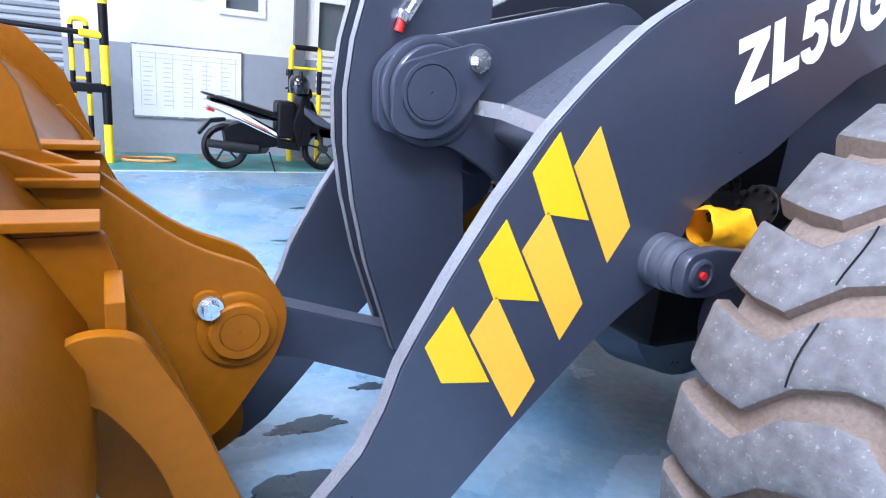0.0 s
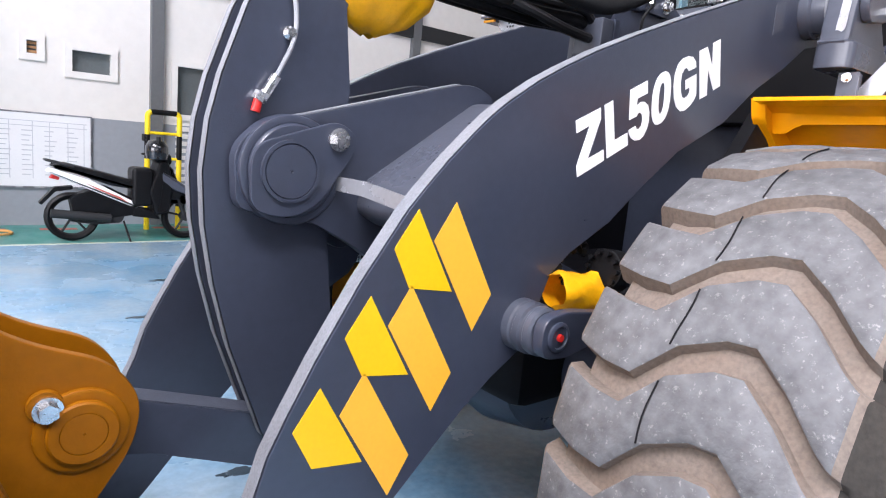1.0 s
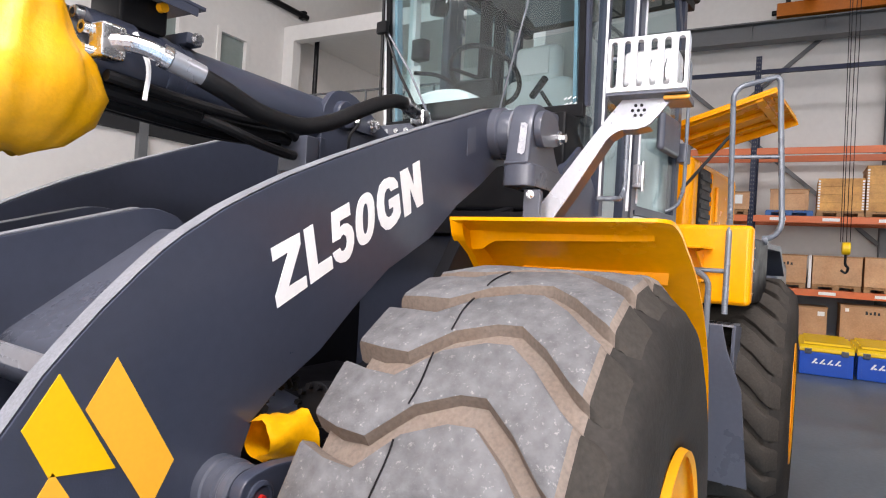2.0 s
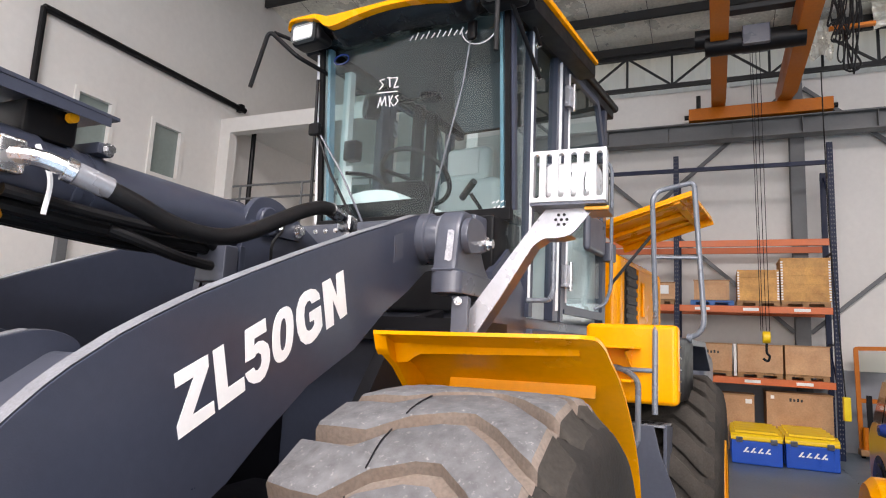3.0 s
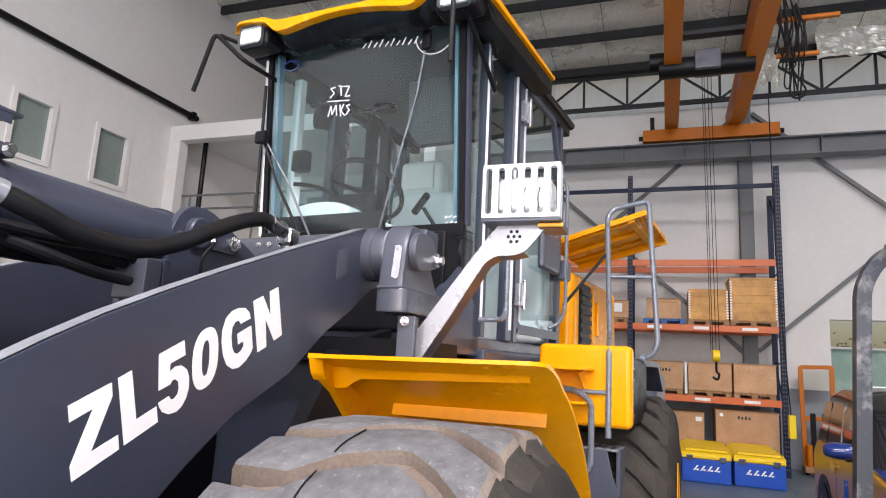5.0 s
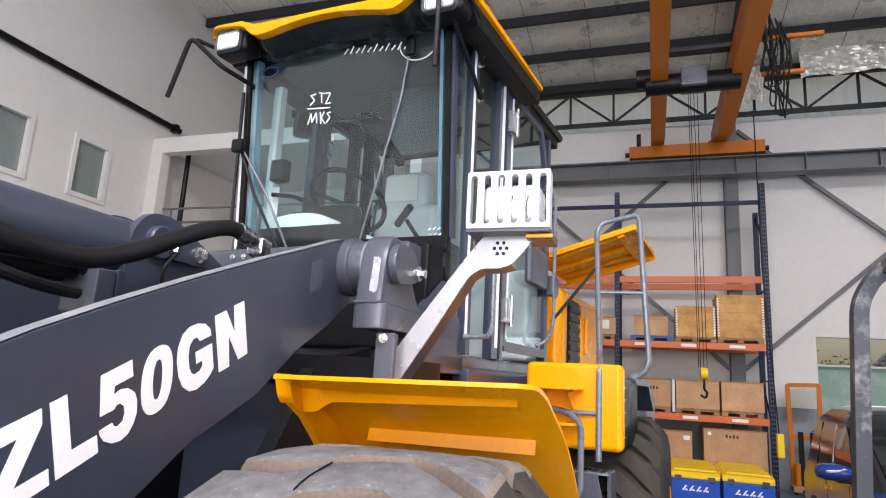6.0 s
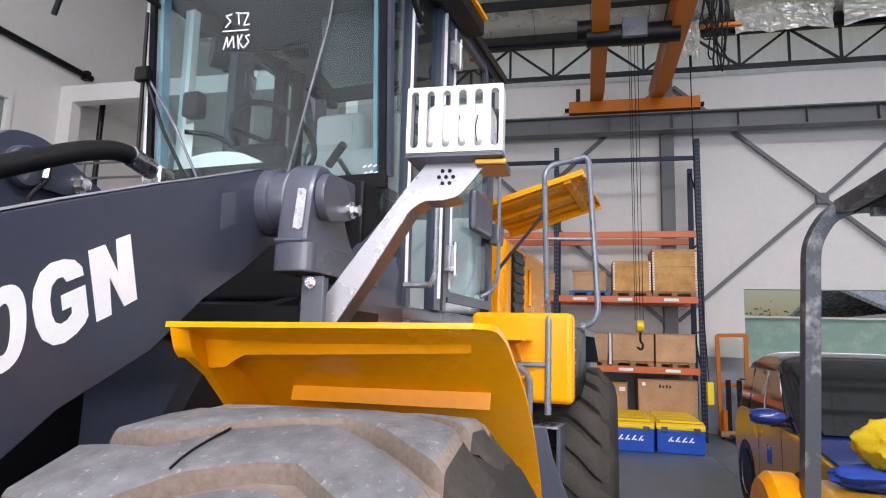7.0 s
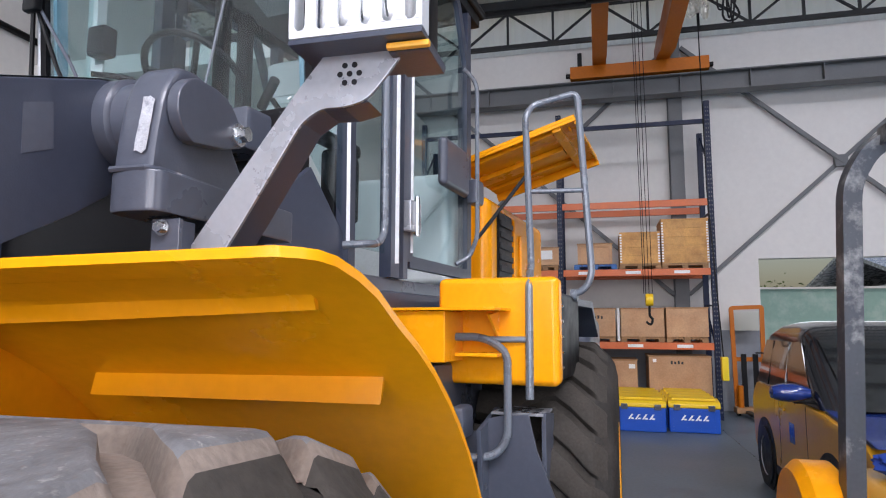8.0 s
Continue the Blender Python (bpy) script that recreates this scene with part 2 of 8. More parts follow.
M_CARB = mat("black_car_paint", (0.012, 0.013, 0.016), 0.12, var=0.1, scale=2, coat=0.8, rvar=0.04)
M_LININGB = mat("satin_black_moulding", (0.006, 0.006, 0.007), 0.25, var=0.1, scale=4, spec=0.35)
M_CARBLUE = mat("dark_blue_car_paint", (0.012, 0.03, 0.16), 0.15, var=0.1, scale=3, coat=0.6, rvar=0.04)
M_TRUCK = mat("grey_truck_guard_paint", (0.050, 0.056, 0.068), 0.42, var=0.15, scale=5, color2=(0.28, 0.28, 0.28), mix=0.1, mscale=8)
M_CONC = mat("green_outer_wall_paint", (0.26, 0.40, 0.35), 0.7, var=0.08, scale=0.8, color2=(0.36, 0.48, 0.43), mix=0.2, mscale=2)
M_GROUND = mat("pale_yard_concrete", (0.42, 0.41, 0.39), 0.8, var=0.15, scale=0.5)
M_LEAF = mat("green_leaves", (0.16, 0.22, 0.07), 0.6, var=0.4, scale=4, rand=0.2)
M_WOODT = mat("tree_bark", (0.12, 0.08, 0.05), 0.9, var=0.2, scale=6)
M_CLOTH = mat("blue_cloth", (0.02, 0.07, 0.42), 0.8, var=0.25, scale=12, bump=0.4, bscale=25)
M_YCLOTH = mat("yellow_cloth", (0.85, 0.58, 0.01), 0.8, var=0.15, scale=8, bump=0.4, bscale=20)
M_POSTY = mat("yellow_hazard_paint", (0.85, 0.62, 0.01), 0.45, var=0.1, scale=6)
M_BOARD = mat("white_notice_board", (0.72, 0.73, 0.75), 0.4, var=0.04, scale=4)
M_PALEBLUE = mat("pale_grey_print", (0.48, 0.50, 0.54), 0.6)

# ---------------------------------------------------------------- building helpers
IDENT = Matrix.Identity(4)
REAR = pose(1.6, 0, 0, 0, 0, -7.6)


def thing(name, label, category, group="", at=(0, 0, 0), turn=0.0, kind=""):
    ob = new(name)
    ob.matrix_world = pose(*at, 0, 0, turn)
    ob.empty_display_size = 0.2
    return tagged(ob, label, category, group, kind)


def part(name, bm, material, parent=None, label="", xf=None, smooth=35, kind=""):
    """Link a bmesh as one mesh object under its thing or part."""
    if xf is not None:
        bm.transform(xf)
    me = bpy.data.meshes.new(name)
    bmesh.ops.recalc_face_normals(bm, faces=bm.faces[:])
    bm.to_mesh(me)
    bm.free()
    me.materials.append(material)
    if smooth:
        me.shade_smooth()
        me.set_sharp_from_angle(angle=radians(smooth))
    ob = new(name, me)
    if smooth:
        wn_ = ob.modifiers.new("weighted", 'WEIGHTED_NORMAL')
        wn_.keep_sharp = True
    if parent is not None:
        ob.parent = parent
    if material.name.endswith('_glass') and 'tinted' in material.name or material.name == 'clear_glass':
        ob.visible_shadow = False
    return tagged(ob, label, kind=kind)


def box(x0, x1, y0, y1, z0, z1, bevel=0.0, bm=None, seg=2):
    own = bmesh.new()
    bmesh.ops.create_cube(own, size=1, matrix=Matrix.Translation(((x0 + x1) / 2, (y0 + y1) / 2, (z0 + z1) / 2)) @ Matrix.Diagonal((abs(x1 - x0), abs(y1 - y0), abs(z1 - z0), 1)))
    if bevel:
        bmesh.ops.bevel(own, geom=own.edges[:], offset=bevel, segments=seg, affect='EDGES', profile=0.5)
    return join(bm, own)


def join(bm, own):
    if bm is None:
        return own
    me = bpy.data.meshes.new("tmp")
    own.to_mesh(me)
    own.free()
    bm.from_mesh(me)
    bpy.data.meshes.remove(me)
    return bm


def rounded(pts, r, seg=5):
    """Polygon with its corners rounded; r: one radius or one for each corner."""
    out, n = [], len(pts)
    for i in range(n):
        p, a, b = Vector(pts[i]), Vector(pts[i - 1]), Vector(pts[(i + 1) % n])
        ri = r[i] if isinstance(r, (list, tuple)) else r
        ri = min(ri, (a - p).length * 0.45, (b - p).length * 0.45)
        if ri <= 0:
            out.append(tuple(p))
            continue
        p0, p1 = p + (a - p).normalized() * ri, p + (b - p).normalized() * ri
        for k in range(seg + 1):
            t = k / seg
            out.append(tuple((1 - t) ** 2 * p0 + 2 * t * (1 - t) * p + t * t * p1))
    return out


def prism(pts, lo, hi, axis='y', bevel=0.0, bm=None, xs=0.0):
    """Plate of outline pts, given in the two other axes, from lo to hi along the axis."""
    own = bmesh.new()
    pts = [(p[0] + xs, p[1]) for p in pts]

    def place(p, d):
        return {'y': (p[0], d, p[1]), 'x': (d, p[0], p[1]), 'z': (p[0], p[1], d)}[axis]

    lower = [own.verts.new(place(p, lo)) for p in pts]
    upper = [own.verts.new(place(p, hi)) for p in pts]
    n = len(pts)
    f0, f1 = own.faces.new(lower), own.faces.new(upper[::-1])
    for i in range(n):
        own.faces.new((lower[i], upper[i], upper[(i + 1) % n], lower[(i + 1) % n]))
    bmesh.ops.recalc_face_normals(own, faces=own.faces[:])
    if bevel:
        rim = list({e for f in (f0, f1) for e in f.edges})
        bmesh.ops.bevel(own, geom=rim, offset=bevel, segments=2, affect='EDGES', profile=0.5)
    return join(bm, own)


def cyl(p0, p1, r0, r1=None, seg=24, bm=None, bevel=0.0):
    own = bmesh.new()
    a, b = Vector(p0), Vector(p1)
    d = b - a
    m = Matrix.Translation((a + b) / 2) @ d.to_track_quat('Z', 'Y').to_matrix().to_4x4()
    bmesh.ops.create_cone(own, cap_ends=True, cap_tris=False, segments=seg, radius1=r0, radius2=r0 if r1 is None else r1, depth=d.length, matrix=m)
    if bevel:
        rim = [e for e in own.edges if sum(len(f.verts) > 4 for f in e.link_faces) == 1]
        bmesh.ops.bevel(own, geom=rim, offset=bevel, segments=2, affect='EDGES', profile=0.5)
    return join(bm, own)


def spline(pts, step=6):
    P = [Vector(p) for p in pts]
    P = [2 * P[0] - P[1]] + P + [2 * P[-1] - P[-2]]
    out = []
    for i in range(1, len(P) - 2):
        for k in range(step):
            t = k / step
            a, b, c, d = P[i - 1], P[i], P[i + 1], P[i + 2]
            out.append(0.5 * ((2 * b) + (c - a) * t + (2 * a - 5 * b + 4 * c - d) * t * t + (3 * b - a - 3 * c + d) * t ** 3))
    out.append(P[-2])
    return out


def fillet(pts, r, seg=5):
    """Open polyline in space with rounded bends."""
    P = [Vector(p) for p in pts]
    out = [P[0]]
    for i in range(1, len(P) - 1):
        p, a, b = P[i], P[i - 1], P[i + 1]
        ri = min(r, (a - p).length * 0.48, (b - p).length * 0.48)
        p0, p1 = p + (a - p).normalized() * ri, p + (b - p).normalized() * ri
        out += [(1 - t) ** 2 * p0 + 2 * t * (1 - t) * p + t * t * p1 for t in [k / seg for k in range(seg + 1)]]
    return out + [P[-1]]


def tube(pts, r, seg=10, bm=None, flat=None):
    """Round (or, with flat=(w, h), rectangular) bar along a polyline."""
    own = bmesh.new()
    P = [Vector(p) for p in pts]
    rings, up = [], None
    for i, p in enumerate(P):
        d = (P[min(i + 1, len(P) - 1)] - P[max(i - 1, 0)]).normalized()
        if up is None:
            up = Vector((0, 0, 1)) if abs(d.z) < 0.9 else Vector((0, 1, 0))
        s = d.cross(up).normalized()
        up = s.cross(d).normalized()
        if flat:
            ring = [p + s * flat[0] * a + up * flat[1] * b for a, b in ((-.5, -.5), (.5, -.5), (.5, .5), (-.5, .5))]
        else:
            ri = r[i] if isinstance(r, (list, tuple)) else r
            ring = [p + (s * math.cos(2 * math.pi * k / seg) + up * math.sin(2 * math.pi * k / seg)) * ri for k in range(seg)]
        rings.append([own.verts.new(v) for v in ring])
    n = len(rings[0])
    for a, b in zip(rings, rings[1:]):
        for k in range(n):
            own.faces.new((a[k], a[(k + 1) % n], b[(k + 1) % n], b[k]))
    own.faces.new(rings[0][::-1]), own.faces.new(rings[-1])
    return join(bm, own)


def lathe(profile, centre, axis='y', seg=48, bm=None):
    """Turned shape: profile of (radius, offset along the axis)."""
    own = bmesh.new()
    c = Vector(centre)
    rings = []
    for r, o in profile:
        ring = []
        for k in range(seg):
            a = 2 * math.pi * k / seg
            u, v = r * math.cos(a), r * math.sin(a)
            ring.append(own.verts.new(c + Vector({'y': (u, o, v), 'x': (o, u, v), 'z': (u, v, o)}[axis])))
        rings.append(ring)
    for a, b in zip(rings, rings[1:]):
        for k in range(seg):
            own.faces.new((a[k], a[(k + 1) % seg], b[(k + 1) % seg], b[k]))
    bmesh.ops.remove_doubles(own, verts=own.verts[:], dist=1e-5)
    return join(bm, own)


def bolt(p, axis, r=0.018, h=0.016, bm=None):
    """Hexagon head on a washer."""
    d = Vector({'x': (1, 0, 0), 'y': (0, 1, 0), 'z': (0, 0, 1)}[axis[-1]]) * (-1 if axis[0] == '-' else 1)
    p = Vector(p)
    bm = cyl(p, p + d * h * 0.35, r * 1.45, seg=18, bm=bm)
    return cyl(p + d * h * 0.35, p + d * h * 1.3, r, seg=6, bm=bm)


def wall(name, x0, x1, y0, y1, z0, z1, material, label, category="wall"):
    return tagged(part(name, box(x0, x1, y0, y1, z0, z1), material, smooth=0), label, category, kind="structure")


def struct(name, bm, material, label, category, smooth=30):
    return tagged(part(name, bm, material, smooth=smooth), label, category, kind="structure")

# ---------------------------------------------------------------- the hall
YW, XW = 7.7, 13.0


struct("ground", box(-70, 110, -90, 70, -0.30, -0.03), M_GROUND, "pale concrete yard around the hall", "ground")
floor = struct("floor", box(-11.2, 2.6, -12.2, 8.0, -0.12, 0.0), M_FLOOR, "worn glossy blue-grey painted workshop floor", "floor")
# floor past x=2.6 in a darker, greyer colour; dividing line assumed
struct("floor_dark_part", box(2.6, 13.25, -12.2, 8.0, -0.12, 0.0), M_FLOORB, "darker slate grey floor from x 2.6 on", "floor")
struct("floor_strip", box(-10.8, 2.6, 6.40, YW - 0.004, -0.02, 0.004), M_GREEN, "green painted walkway strip along the wall", "floor marking")
struct("floor_line", box(-10.8, 2.6, 6.34, 6.398, -0.02, 0.004), M_LINE, "pale yellow edge line of the walkway", "floor marking")
bm = None
for x0, x1 in ((-1.9, -1.1), (-0.75, -0.35), (0.55, 1.2)):
    bm = box(x0, x1, 7.30, 7.42, 0.0, 0.008, bm=bm)
struct("floor_dashes", bm, M_REDP, "red painted dashes on the walkway", "floor marking")
struct("floor_joint", box(6.9, 13.0, -3.502, -3.49, -0.02, 0.002), M_STAIN, "dark joint line in the floor", "floor joint")


def stain(cx, cy, rx, ry, seed):
    """Thin spill with an uneven outline."""
    out = []
    for k in range(40):
        a = 2 * math.pi * k / 40
        r = 1 + 0.55 * noise.noise(Vector((math.cos(a) * 1.6 + seed, math.sin(a) * 1.6, seed))) + 0.25 * noise.noise(Vector((math.cos(a) * 5, math.sin(a) * 5, seed)))
        out.append((cx + rx * r * math.cos(a), cy + ry * r * math.sin(a)))
    struct("floor_stain", prism(out, -0.01, 0.0015, 'z'), M_STAIN, "dark oily stain on the blue floor paint", "stain", 0)


for cx, cy, rx, ry, seed in ((-1.15, 0.62, 0.16, 0.05, 1.0), (-0.95, 0.30, 0.10, 0.10, 2.3), (-1.35, 0.95, 0.10, 0.05, 3.7), (-0.80, 0.85, 0.07, 0.03, 4.4), (-1.30, 0.20, 0.22, 0.12, 5.2), (-0.62, 0.55, 0.05, 0.09, 6.1),
                             (-0.55, 1.35, 0.12, 0.03, 7.9), (-0.30, 3.3, 0.30, 0.06, 8.6), (0.20, 4.4, 0.35, 0.05, 9.4)):
    stain(cx, cy, rx, ry, seed)

# wall beside the motor scooter: pieces round the openings
OPEN = [(-6.2, -2.25, 0.0, 3.1), (-0.87, -0.66, 2.06, 2.31), (-0.39, 0.15, 1.91, 2.27), (0.88, 1.60, 1.50, 2.25), (4.84, 5.53, 4.45, 5.46), (6.34, 7.05, 4.45, 5.47)]
bm = None
xs = sorted({-11.2, XW + 0.25, *[v for o in OPEN for v in o[:2]]})
for x0, x1 in zip(xs, xs[1:]):
    cuts = [o for o in OPEN if o[0] <= x0 and o[1] >= x1]
    z = 0.0
    for o in sorted(cuts, key=lambda o: o[2]):
        if o[2] > z:
            bm = box(x0, x1, YW, YW + 0.25, z, o[2], bm=bm)
        z = o[3]
    bm = box(x0, x1, YW, YW + 0.25, z, roof_z(x0), bm=bm)
struct("wall_north", bm, M_WALL, "white painted side wall of the hall", "wall", 0)
struct("dado_north", box(-2.25, 2.9, YW - 0.006, YW, 0.0, 1.40), M_WALLG, "grey painted lower band of the side wall", "wall", 0)
# roller shutter
bm = None
for i in range(31):
    bm = cyl((-6.2, YW + 0.08, 0.05 + i * 0.1), (-2.25, YW + 0.08, 0.05 + i * 0.1), 0.052, seg=8, bm=bm)
door = struct("door_1", bm, M_WALLG, "grey slatted roller shutter, closed", "door")


def window(name, x0, x1, z0, z1, label, pane_mat, sill=True, bars=()):
    w = thing(name, label, "window", kind="structure")
    f = 0.05
    bm = box(x0 - 0.03, x0 + f, YW - 0.03, YW + 0.12, z0 - 0.03, z1 + 0.03)
    box(x1 - f, x1 + 0.03, YW - 0.03, YW + 0.12, z0 - 0.03, z1 + 0.03, bm=bm)
    box(x0 + f, x1 - f, YW - 0.03, YW + 0.12, z1 - f, z1 + 0.03, bm=bm)
    box(x0 + f, x1 - f, YW - 0.03, YW + 0.12, z0 - 0.03, z0 + f, bm=bm)
    part("window_frame", bm, M_WALL, w, smooth=0)
    p = part("pane", box(x0 + f, x1 - f, YW + 0.06, YW + 0.066, z0 + f, z1 - f), pane_mat, w, smooth=0)
    for zb in bars:
        part("slat", box(x0 + f, x1 - f, YW + 0.03, YW + 0.055, zb, zb + 0.03), M_PALLET, w, smooth=0)
    return w


M_WINDARK = mat("dim_window_glass", (0.10, 0.115, 0.12), 0.08, var=0.1, spec=0.8)
M_WINGREEN = mat("frosted_window_glass", (0.21, 0.25, 0.235), 0.2, var=0.08, scale=1.0)
window("window_1", -0.87, -0.66, 2.06, 2.31, "small dark louvred window in a white wall", M_WINDARK, bars=(2.12, 2.17, 2.22))
window("window_2", -0.39, 0.15, 1.91, 2.27, "dark rectangular window with a pale frame", M_WINDARK)
window("window_3", 0.88, 1.60, 1.50, 2.25, "dark hatch window with a white frame", M_WINDARK)
window("window_4", 4.84, 5.53, 4.45, 5.46, "frosted upper storey window, closed", M_WINGREEN)
window("window_5", 6.34, 7.05, 4.45, 5.47, "frosted upper storey window, closed", M_WINGREEN)
bm = None
for i in range(9):
    bm = box(0.92, 1.58, YW - 0.03, YW - 0.008, 0.52 + i * 0.1, 0.58 + i * 0.1, bm=bm)
tagged(part("louvre_panel", bm, M_WALL, smooth=0), "white louvred panel on the wall under the hatch", "vent", kind="structure")
struct("column_north", box(0.57, 0.73, YW - 0.10, YW - 0.007, 0, 9.8), M_STEEL, "grey steel wall column", "column")
struct("column_north_2", box(4.82, 4.98, YW - 0.10, YW - 0.004, 0, 4.3), M_STEEL, "grey steel wall column", "column")
struct("girt", box(1.2, 7.9, YW - 0.08, YW - 0.004, 3.24, 3.48), M_STEELD, "dark steel rail along the wall", "beam")
bm = cyl((4.12, YW - 0.06, 3.5), (4.12, YW - 0.06, 6.44), 0.05, seg=10)
cyl((4.12, YW - 0.06, 6.44), (8.6, YW - 0.06, 6.44), 0.06, seg=10, bm=bm)
box(8.40, 8.5, YW - 0.14, YW - 0.004, 6.36, 6.52, bm=bm)
tagged(part("wall_pipe", bm, M_BLACK), "dark painted pipe running along the upper wall", "pipe")

# upper storey recess in the far corner
bm = box(8.0, 8.22, 2.2, YW - 0.004, 5.74, 6.05)
box(8.0, 8.22, YW - 0.28, YW - 0.004, 3.6, 5.74, bm=bm)
box(8.0, 13.0, 2.2, YW - 0.004, 3.4, 3.6, bm=bm)
box(8.22, 13.0, 2.2, YW - 0.004, 5.95, 6.05, bm=bm)
box(8.0, 8.2, 2.2, YW - 0.004, 0.0, 3.4, bm=bm)
box(8.0, 13.0, 2.0, 2.2, 0.0, 6.05, bm=bm)
box(11.4, 11.5, 2.2, YW - 0.004, 3.6, 5.95, bm=bm)
struct("mezzanine", bm, M_WALL, "white upper storey landing with a deep lintel", "mezzanine", 0)
bm = cyl((8.55, YW - 0.42, 3.6), (8.55, YW - 0.42, 5.95), 0.05, seg=10)
tagged(part("downpipe", bm, M_BLACK), "black vertical pipe at the landing", "pipe")
rail = thing("landing_rail", "grey tubular handrail of the landing", "railing")
for z in (4.35, 4.62):
    part("bar", cyl((8.1, 2.3, z), (8.1, 7.3, z), 0.022, seg=8), M_STEEL, rail)
for y in (2.6, 4.1, 5.6, 7.1):
    part("post", cyl((8.1, y, 3.6), (8.1, y, 4.62), 0.022, seg=8), M_STEEL, rail)
dd = thing("door_2", "white framed door with a pale pane", "door", kind="structure")
part("frame", box(11.35, 11.396, 5.75, 6.65, 3.6, 5.55), M_BOARD, dd, smooth=0)
part("pane", box(11.33, 11.345, 5.87, 6.53, 3.75, 5.42), M_WINGREEN, dd, smooth=0)

# far wall with the vehicle doorway
YO = -4.70
bm = box(XW, XW + 0.25, YO, 7.7, 0, 7.62)
box(XW, XW + 0.25, -12.2, YO, 2.95, 7.62, bm=bm)
box(XW, XW + 0.25, -12.2, -11.2, 0, 2.95, bm=bm)
struct("wall_east", bm, M_WALL, "white end wall with a wide vehicle doorway", "wall", 0)
struct("dado_east", box(XW - 0.006, XW, YO, 2.0, 0, 1.55), M_WALLG, "grey painted lower band of the end wall", "wall", 0)
bm = bmesh.new()
n = 330
prev = None
for i in range(n + 1):
    y = -12.2 + i * (19.9 / n)
    xx = XW + 0.10 + 0.018 * math.sin(i * math.pi / 2)
    row = [bm.verts.new((xx, y, 7.62)), bm.verts.new((xx, y, 8.62))]
    if prev:
        bm.faces.new((prev[0], row[0], row[1], prev[1]))
    prev = row
struct("clerestory", bm, M_SHEET, "strip of corrugated translucent sheeting under the roof", "clerestory", 0)

# unseen walls behind the camera, dark to cut bounce; open bay doors assumed
bm = box(-11.2, -10.95, -12.2, -6.6, 0, 11.6)
box(-11.2, -10.95, 2.6, 7.7, 0, 11.6, bm=bm)
box(-11.2, -10.95, -6.6, 2.6, 5.9, 11.6, bm=bm)
struct("wall_west", bm, M_CLAD, "unseen wall with an assumed bay door, dark grey to cut bounce", "wall", 0)
bm = box(-10.95, -9.8, -12.2, -11.95, 0, 11.6)
box(-1.4, 13.0, -12.2, -11.95, 0, 10.0, bm=bm)
box(-9.8, -1.4, -12.2, -11.95, 5.9, 10.0, bm=bm)
struct("wall_south", bm, M_CLAD, "unseen wall with an assumed bay door, dark grey to cut bounce", "wall", 0)

# roof
bm = bmesh.new()
for dz in (0.0, 0.12):
    q = [bm.verts.new((x, y, roof_z(x) + dz)) for x, y in ((-11.2, -12.2), (XW + 0.4, -12.2), (XW + 0.4, 7.95), (-11.2, 7.95))]
    bm.faces.new(q)
struct("ceiling", bm, M_FOIL, "silver foil insulation under the roof", "ceiling", 0)
bm = None
for i in range(20):
    x = 12.6 - i * 1.22
    z = roof_z(x)
    bm = box(x - 0.04, x + 0.04, -12.0, 7.65, z - 0.20, z - 0.012, bm=bm)
tagged(part("purlins", bm, M_STEELD, smooth=0), "dark roof purlins under the foil", "purlin", kind="structure")
bm = None
for y in (-9.2, -3.24, 2.72):
    for x0, x1 in ((-11.0, 12.9),):
        own = bmesh.new()
        v = [own.verts.new(p) for yy in (y - 0.09, y + 0.09) for p in ((x0, yy, roof_z(x0) - 0.21), (x1, yy, roof_z(x1) - 0.21), (x1, yy, roof_z(x1) - 0.50), (x0, yy, roof_z(x0) - 0.50))]
        for f in ((0, 1, 2, 3), (7, 6, 5, 4), (0, 4, 5, 1), (3, 2, 6, 7), (1, 5, 6, 2), (0, 3, 7, 4)):
            own.faces.new([v[k] for k in f])
        bm = join(bm, own)
tagged(part("rafters", bm, M_STEELD, smooth=0), "dark steel rafters", "rafter", kind="structure")
for i in range(16):
    bm = None
    y = -11.4 + i * 1.22
    own = bmesh.new()
    q = [own.verts.new((x, y + dy, roof_z(x) - 0.006)) for x, dy in ((-11, -0.006), (12.9, -0.006), (12.9, 0.006), (-11, 0.006))]
    own.faces.new(q)
    bm = join(bm, own)
    struct("roof_seam", bm, M_STEELD, "dark seam in the foil", "seam", 0)

# lattice girder along the far wall
def bar(a, b, w, bm=None):
    return tube([a, b], 0, bm=bm, flat=(w, w))


truss = thing("lattice_girder", "dark steel lattice girder under the roof", "truss", kind="structure")
part("chord", bar((12.75, -11.9, 7.68), (12.75, 7.6, 7.68), 0.09), M_STEELD, truss, smooth=0)
part("chord", bar((12.75, -11.9, 8.48), (12.75, 7.6, 8.48), 0.11), M_STEELD, truss, smooth=0)
for i in range(20):
    y = -11.6 + i * 0.98
    part("upright", bar((12.75, y, 7.7), (12.75, y, 8.46), 0.05), M_STEELD, truss, smooth=0)
    if i < 19:
        a, b = ((12.75, y, 7.7), (12.75, y + 0.98, 8.46)) if i % 2 else ((12.75, y, 8.46), (12.75, y + 0.98, 7.7))
        part("diagonal", bar(a, b, 0.045), M_STEELD, truss, smooth=0)

